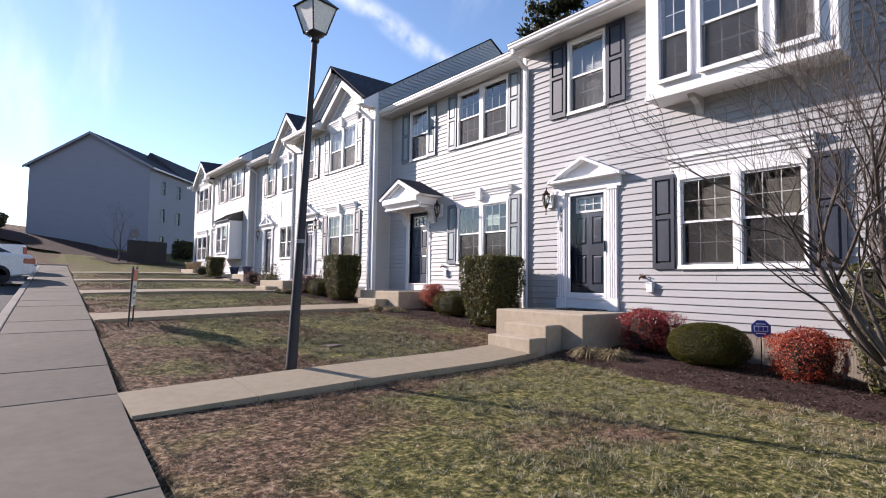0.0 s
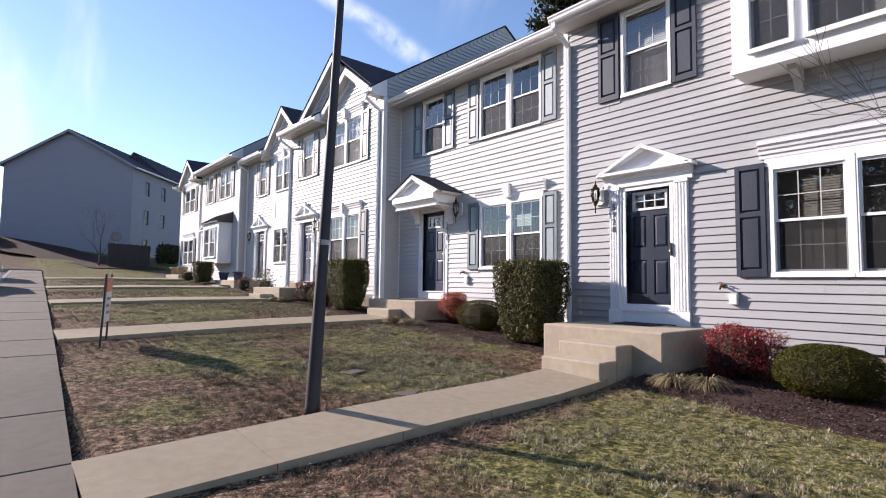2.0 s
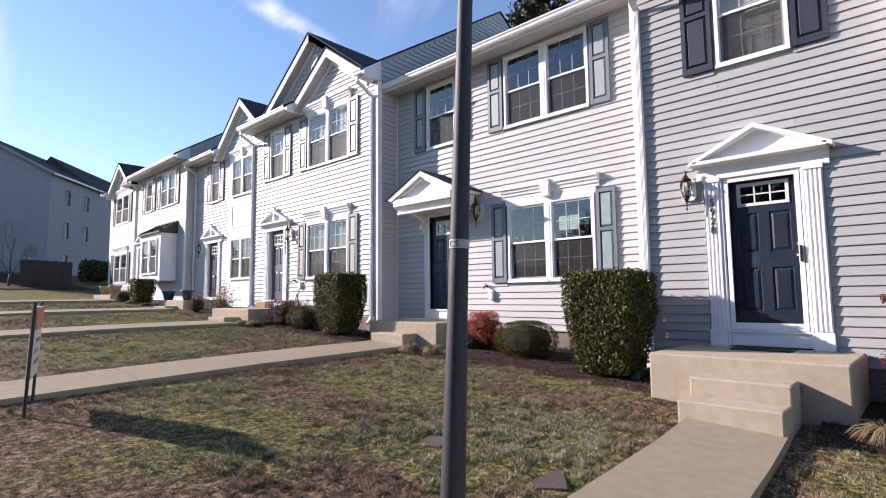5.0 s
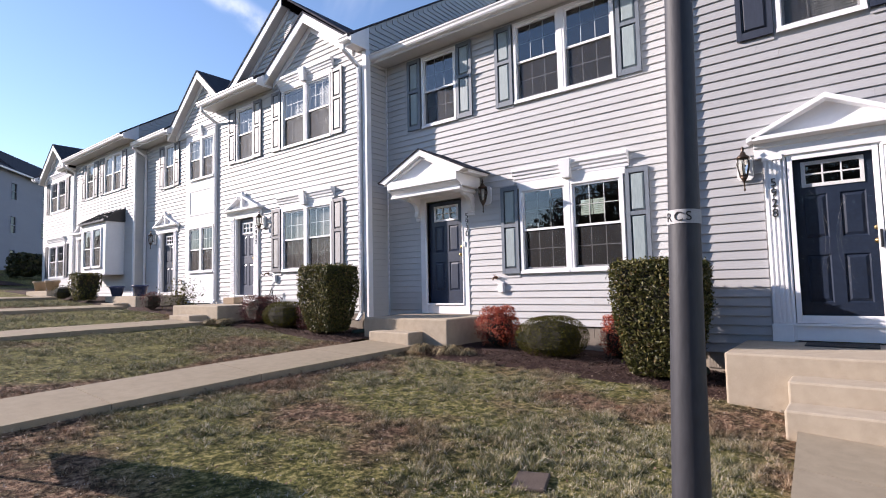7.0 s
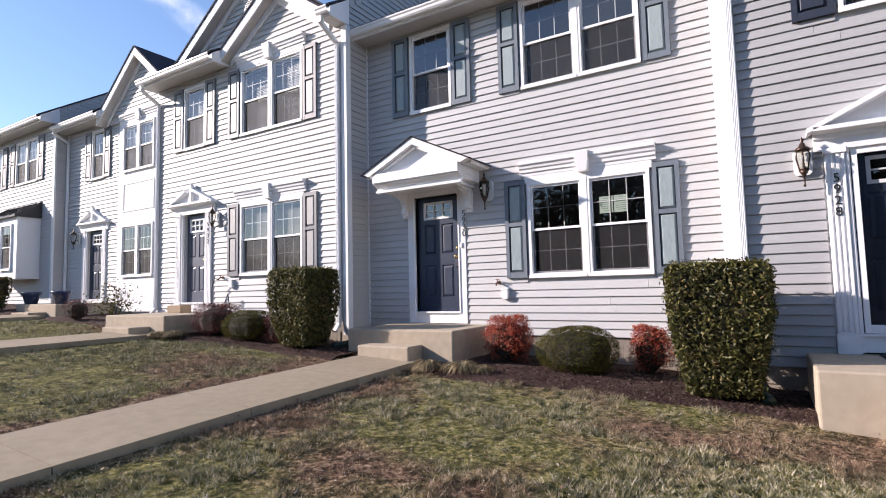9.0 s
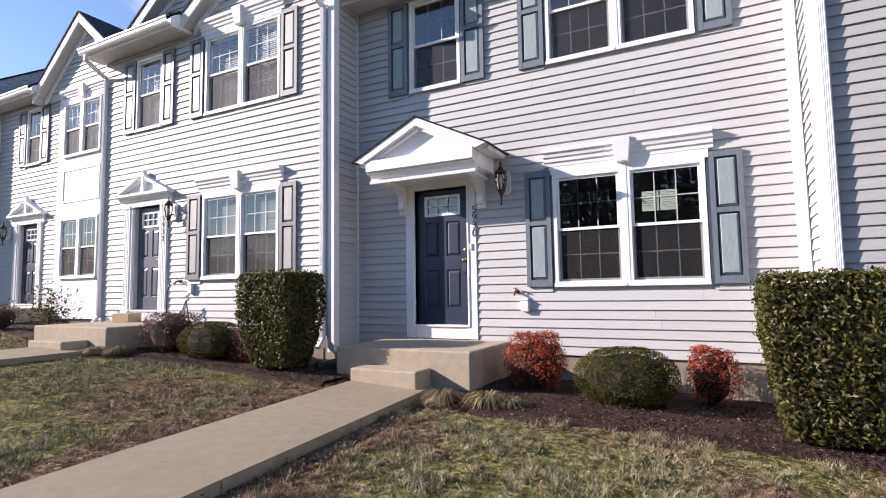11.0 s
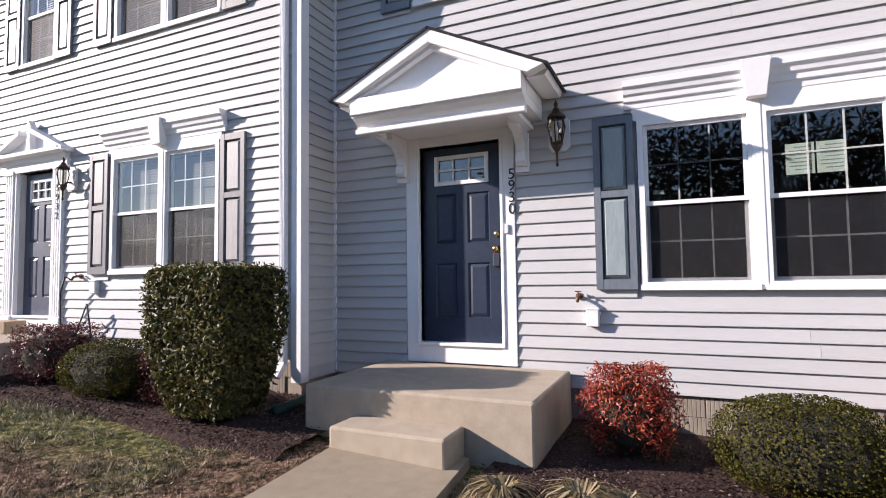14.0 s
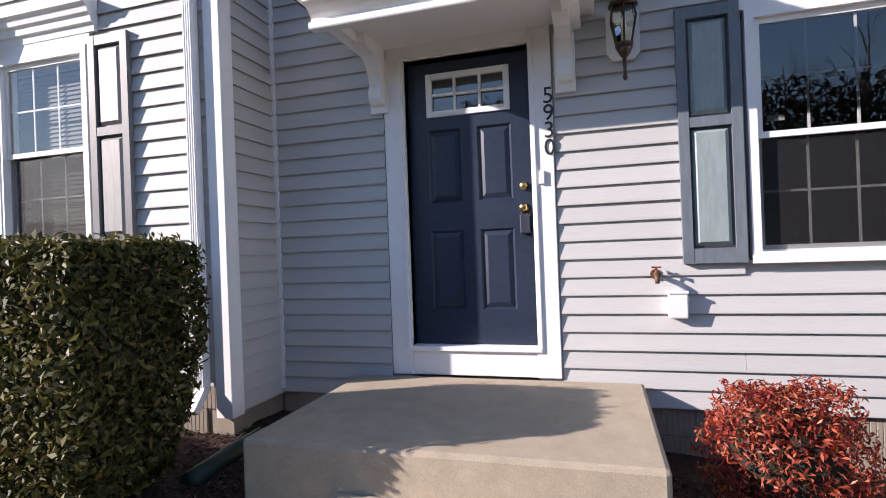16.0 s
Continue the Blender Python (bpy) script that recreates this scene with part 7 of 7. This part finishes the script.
# leafless woods across the road, mirrored in the windows
woods = thing("far_woods", None, None, "leafless woods across the parking road", "woods", (0, 0, 0), kind="stuff")
wr = random.Random(12)
ws = Shape()
for k in range(46):
    x, y = -21 - wr.uniform(0, 9), -30 + k * 2.0 + wr.uniform(-0.8, 0.8)
    z = lie(x, y) - 0.2
    hgt = wr.uniform(11.0, 15.0) * max(0.28, min(1.0, (34 - y) / 14))
    ws.tube([(x, y, z), (x + wr.uniform(-0.3, 0.3), y, z + hgt * 0.55), (x, y + wr.uniform(-0.5, 0.5), z + hgt)], [0.18, 0.12, 0.03], 6)
    for j in range(16):
        zz = z + hgt * wr.uniform(0.25, 0.9)
        limb(ws, (x, y, zz), (wr.uniform(-1, 1), wr.uniform(-1, 1), wr.uniform(0.3, 1.1)), hgt * 0.14, 0.05, 2, wr, 1)
part("wood", ws, TWIG, woods)
und = np.random.default_rng(9)
pts = np.stack([und.uniform(-32, -22, 150000), und.uniform(-34, 64, 150000), und.uniform(0, 1, 150000) ** 1.5 * 11.5], axis=1)
pts[:, 2] *= np.clip((34 - pts[:, 1]) / 14, 0.25, 1.0)
pts[:, 2] += 0.051 * np.minimum(pts[:, 1], 75) - 0.2
part("undergrowth", big_mesh("undergrowth", leaf_quads(pts, und.normal(0, 1, pts.shape), 0.42, 0.22, und), 4, WOODS_LEAF), WOODS_LEAF, woods)

# ---- grass, chips and litter ----


def scatter(n, x0, x1, y0, y1, rng, keep):
    p = np.stack([rng.uniform(x0, x1, n), rng.uniform(y0, y1, n)], axis=1)
    return p[keep(p[:, 0], p[:, 1])]


WALKS = [(0.83, 5.21, 6.07, 0.055), (1.12, 11.06, 12.05, 0.085), (1.40, 17.0, 17.95, 0.03), (1.66, 22.6, 23.5, 0.02)]


def on_lawn(x, y):
    ok = x > 0.60 + 0.046 * y
    for x0, a, b, t in WALKS:
        lo, hi = a + t * (x - x0), b + t * (x - x0)
        ok &= ~((y > lo - 0.02) & (y < hi + 0.02))
    for y0, y1, front in BEDS:
        ok &= ~((y > y0) & (y < y1) & (x > front + 0.12))
    for xa, ya in ((3.92, 7.65), (3.98, 6.58)):
        ok &= (x - xa) ** 2 + (y - ya) ** 2 > 0.03
    return ok


def grass(name, n, area, seed, height, width):
    rng = np.random.default_rng(seed)
    p = scatter(n, *area, rng, on_lawn)
    m = len(p)
    # blades stand in tufts: pull most of them towards random tuft centres
    cell = np.floor(p / 0.11)
    h = np.modf(np.abs(np.sin(cell[:, 0] * 12.9898 + cell[:, 1] * 78.233)) * 43758.5453)[0]
    g = np.modf(np.abs(np.sin(cell[:, 0] * 39.346 + cell[:, 1] * 11.135)) * 24634.6345)[0]
    centre = (cell + np.stack([h, g], axis=1)) * 0.11
    pull = rng.uniform(0.0, 0.8, (m, 1)) * (h[:, None] > 0.25)
    p = p + (centre - p) * pull
    z = 0.051 * np.minimum(p[:, 1], 75) - hollow(p[:, 0], p[:, 1]) - 0.035
    big = np.floor(p / 0.31)
    hb = np.modf(np.abs(np.sin(big[:, 0] * 27.17 + big[:, 1] * 61.7)) * 9631.7)[0]
    tall = height * rng.uniform(0.4, 1.3, m) * (0.22 + 0.95 * h + 1.15 * hb * hb)
    tall *= np.clip(0.5 + 0.22 * (p[:, 0] - 0.9 - 0.03 * p[:, 1]), 0.5, 1.0)
    an = rng.uniform(0, 2 * np.pi, m)
    lean = rng.uniform(0.15, 1.3, m) * tall
    base = np.stack([p[:, 0], p[:, 1], z], axis=1)
    side = np.stack([np.cos(an), np.sin(an), np.zeros(m)], axis=1) * (width * rng.uniform(0.6, 1.3, m))[:, None]
    la = rng.uniform(0, 2 * np.pi, m)
    tip = base + np.stack([np.cos(la) * lean, np.sin(la) * lean, tall], axis=1)
    v = np.stack([base - side, base + side, tip], axis=1).reshape(-1, 3)
    ob = new(name, big_mesh(name, v, 3, BLADE))
    return tagged(ob, "short dormant grass, green in tufts and straw between", "grass", kind="stuff")


grass("grass", 520000, (0.7, 7.3, -1.0, 11.2), 1, 0.034, 0.0032)
grass("grass", 190000, (2.2, 7.3, 5.8, 13.0), 4, 0.034, 0.0036)
grass("grass", 190000, (0.9, 7.3, 11.0, 18.5), 2, 0.036, 0.005)
grass("grass", 80000, (1.2, 7.5, 18.0, 30.0), 3, 0.04, 0.007)


def flakes(name, pts, lift, size, aspect, rng, mat, label, cat):
    m = len(pts)
    z = 0.051 * pts[:, 1] - hollow(pts[:, 0], pts[:, 1]) + lift
    base = np.stack([pts[:, 0], pts[:, 1], z + rng.uniform(0, 0.012, m)], axis=1)
    nrm = np.tile(np.array([[0, 0, 1.0]]), (m, 1))
    v = leaf_quads(base, nrm, size, size * aspect, rng, 0.0, 0.35)
    return tagged(new(name, big_mesh(name, v, 4, mat)), label, cat, kind="stuff")


CHIP = leaf_material("mulch_chip", [(0.0, (0.0216, 0.013, 0.0108)), (0.6, (0.072, 0.0432, 0.036)), (0.92, (0.144, 0.101, 0.0828)), (1.0, (0.259, 0.209, 0.166))], 0.85, 0.15, 0.02)
LITTER = leaf_material("dry_leaf_litter", [(0.0, (0.075, 0.045, 0.03)), (0.6, (0.18, 0.12, 0.0825)), (1.0, (0.345, 0.285, 0.225))], 0.8, 0.15, 0.1)
cr = np.random.default_rng(21)
beds = lambda x, y: np.any([(y > a) & (y < b) & (x > f + 0.0) for a, b, f in BEDS], axis=0)
flakes("mulch_chips", scatter(42000, 6.1, 8.6, 0.0, 17.2, cr, beds), 0.045, 0.035, 0.4, cr, CHIP, "loose chips of bark mulch on the beds", "mulch")
flakes("leaf_litter", scatter(2600, 0.8, 8.4, 0.0, 18.0, cr, lambda x, y: on_lawn(x, y) | beds(x, y)), 0.02, 0.035, 0.6, cr, LITTER, "scattered dry leaves on grass and mulch", "leaves")
PALE = leaf_material("pale_straw_bits", [(0.0, (0.225, 0.165, 0.12)), (0.6, (0.39, 0.315, 0.247)), (1.0, (0.585, 0.525, 0.465))], 0.7, 0.2, 0.1)
flakes("straw_bits", scatter(16000, 0.8, 7.0, 0.5, 14.0, cr, on_lawn), 0.0, 0.020, 0.35, cr, PALE, "small pale bits of dead grass on the lawn", "straw")
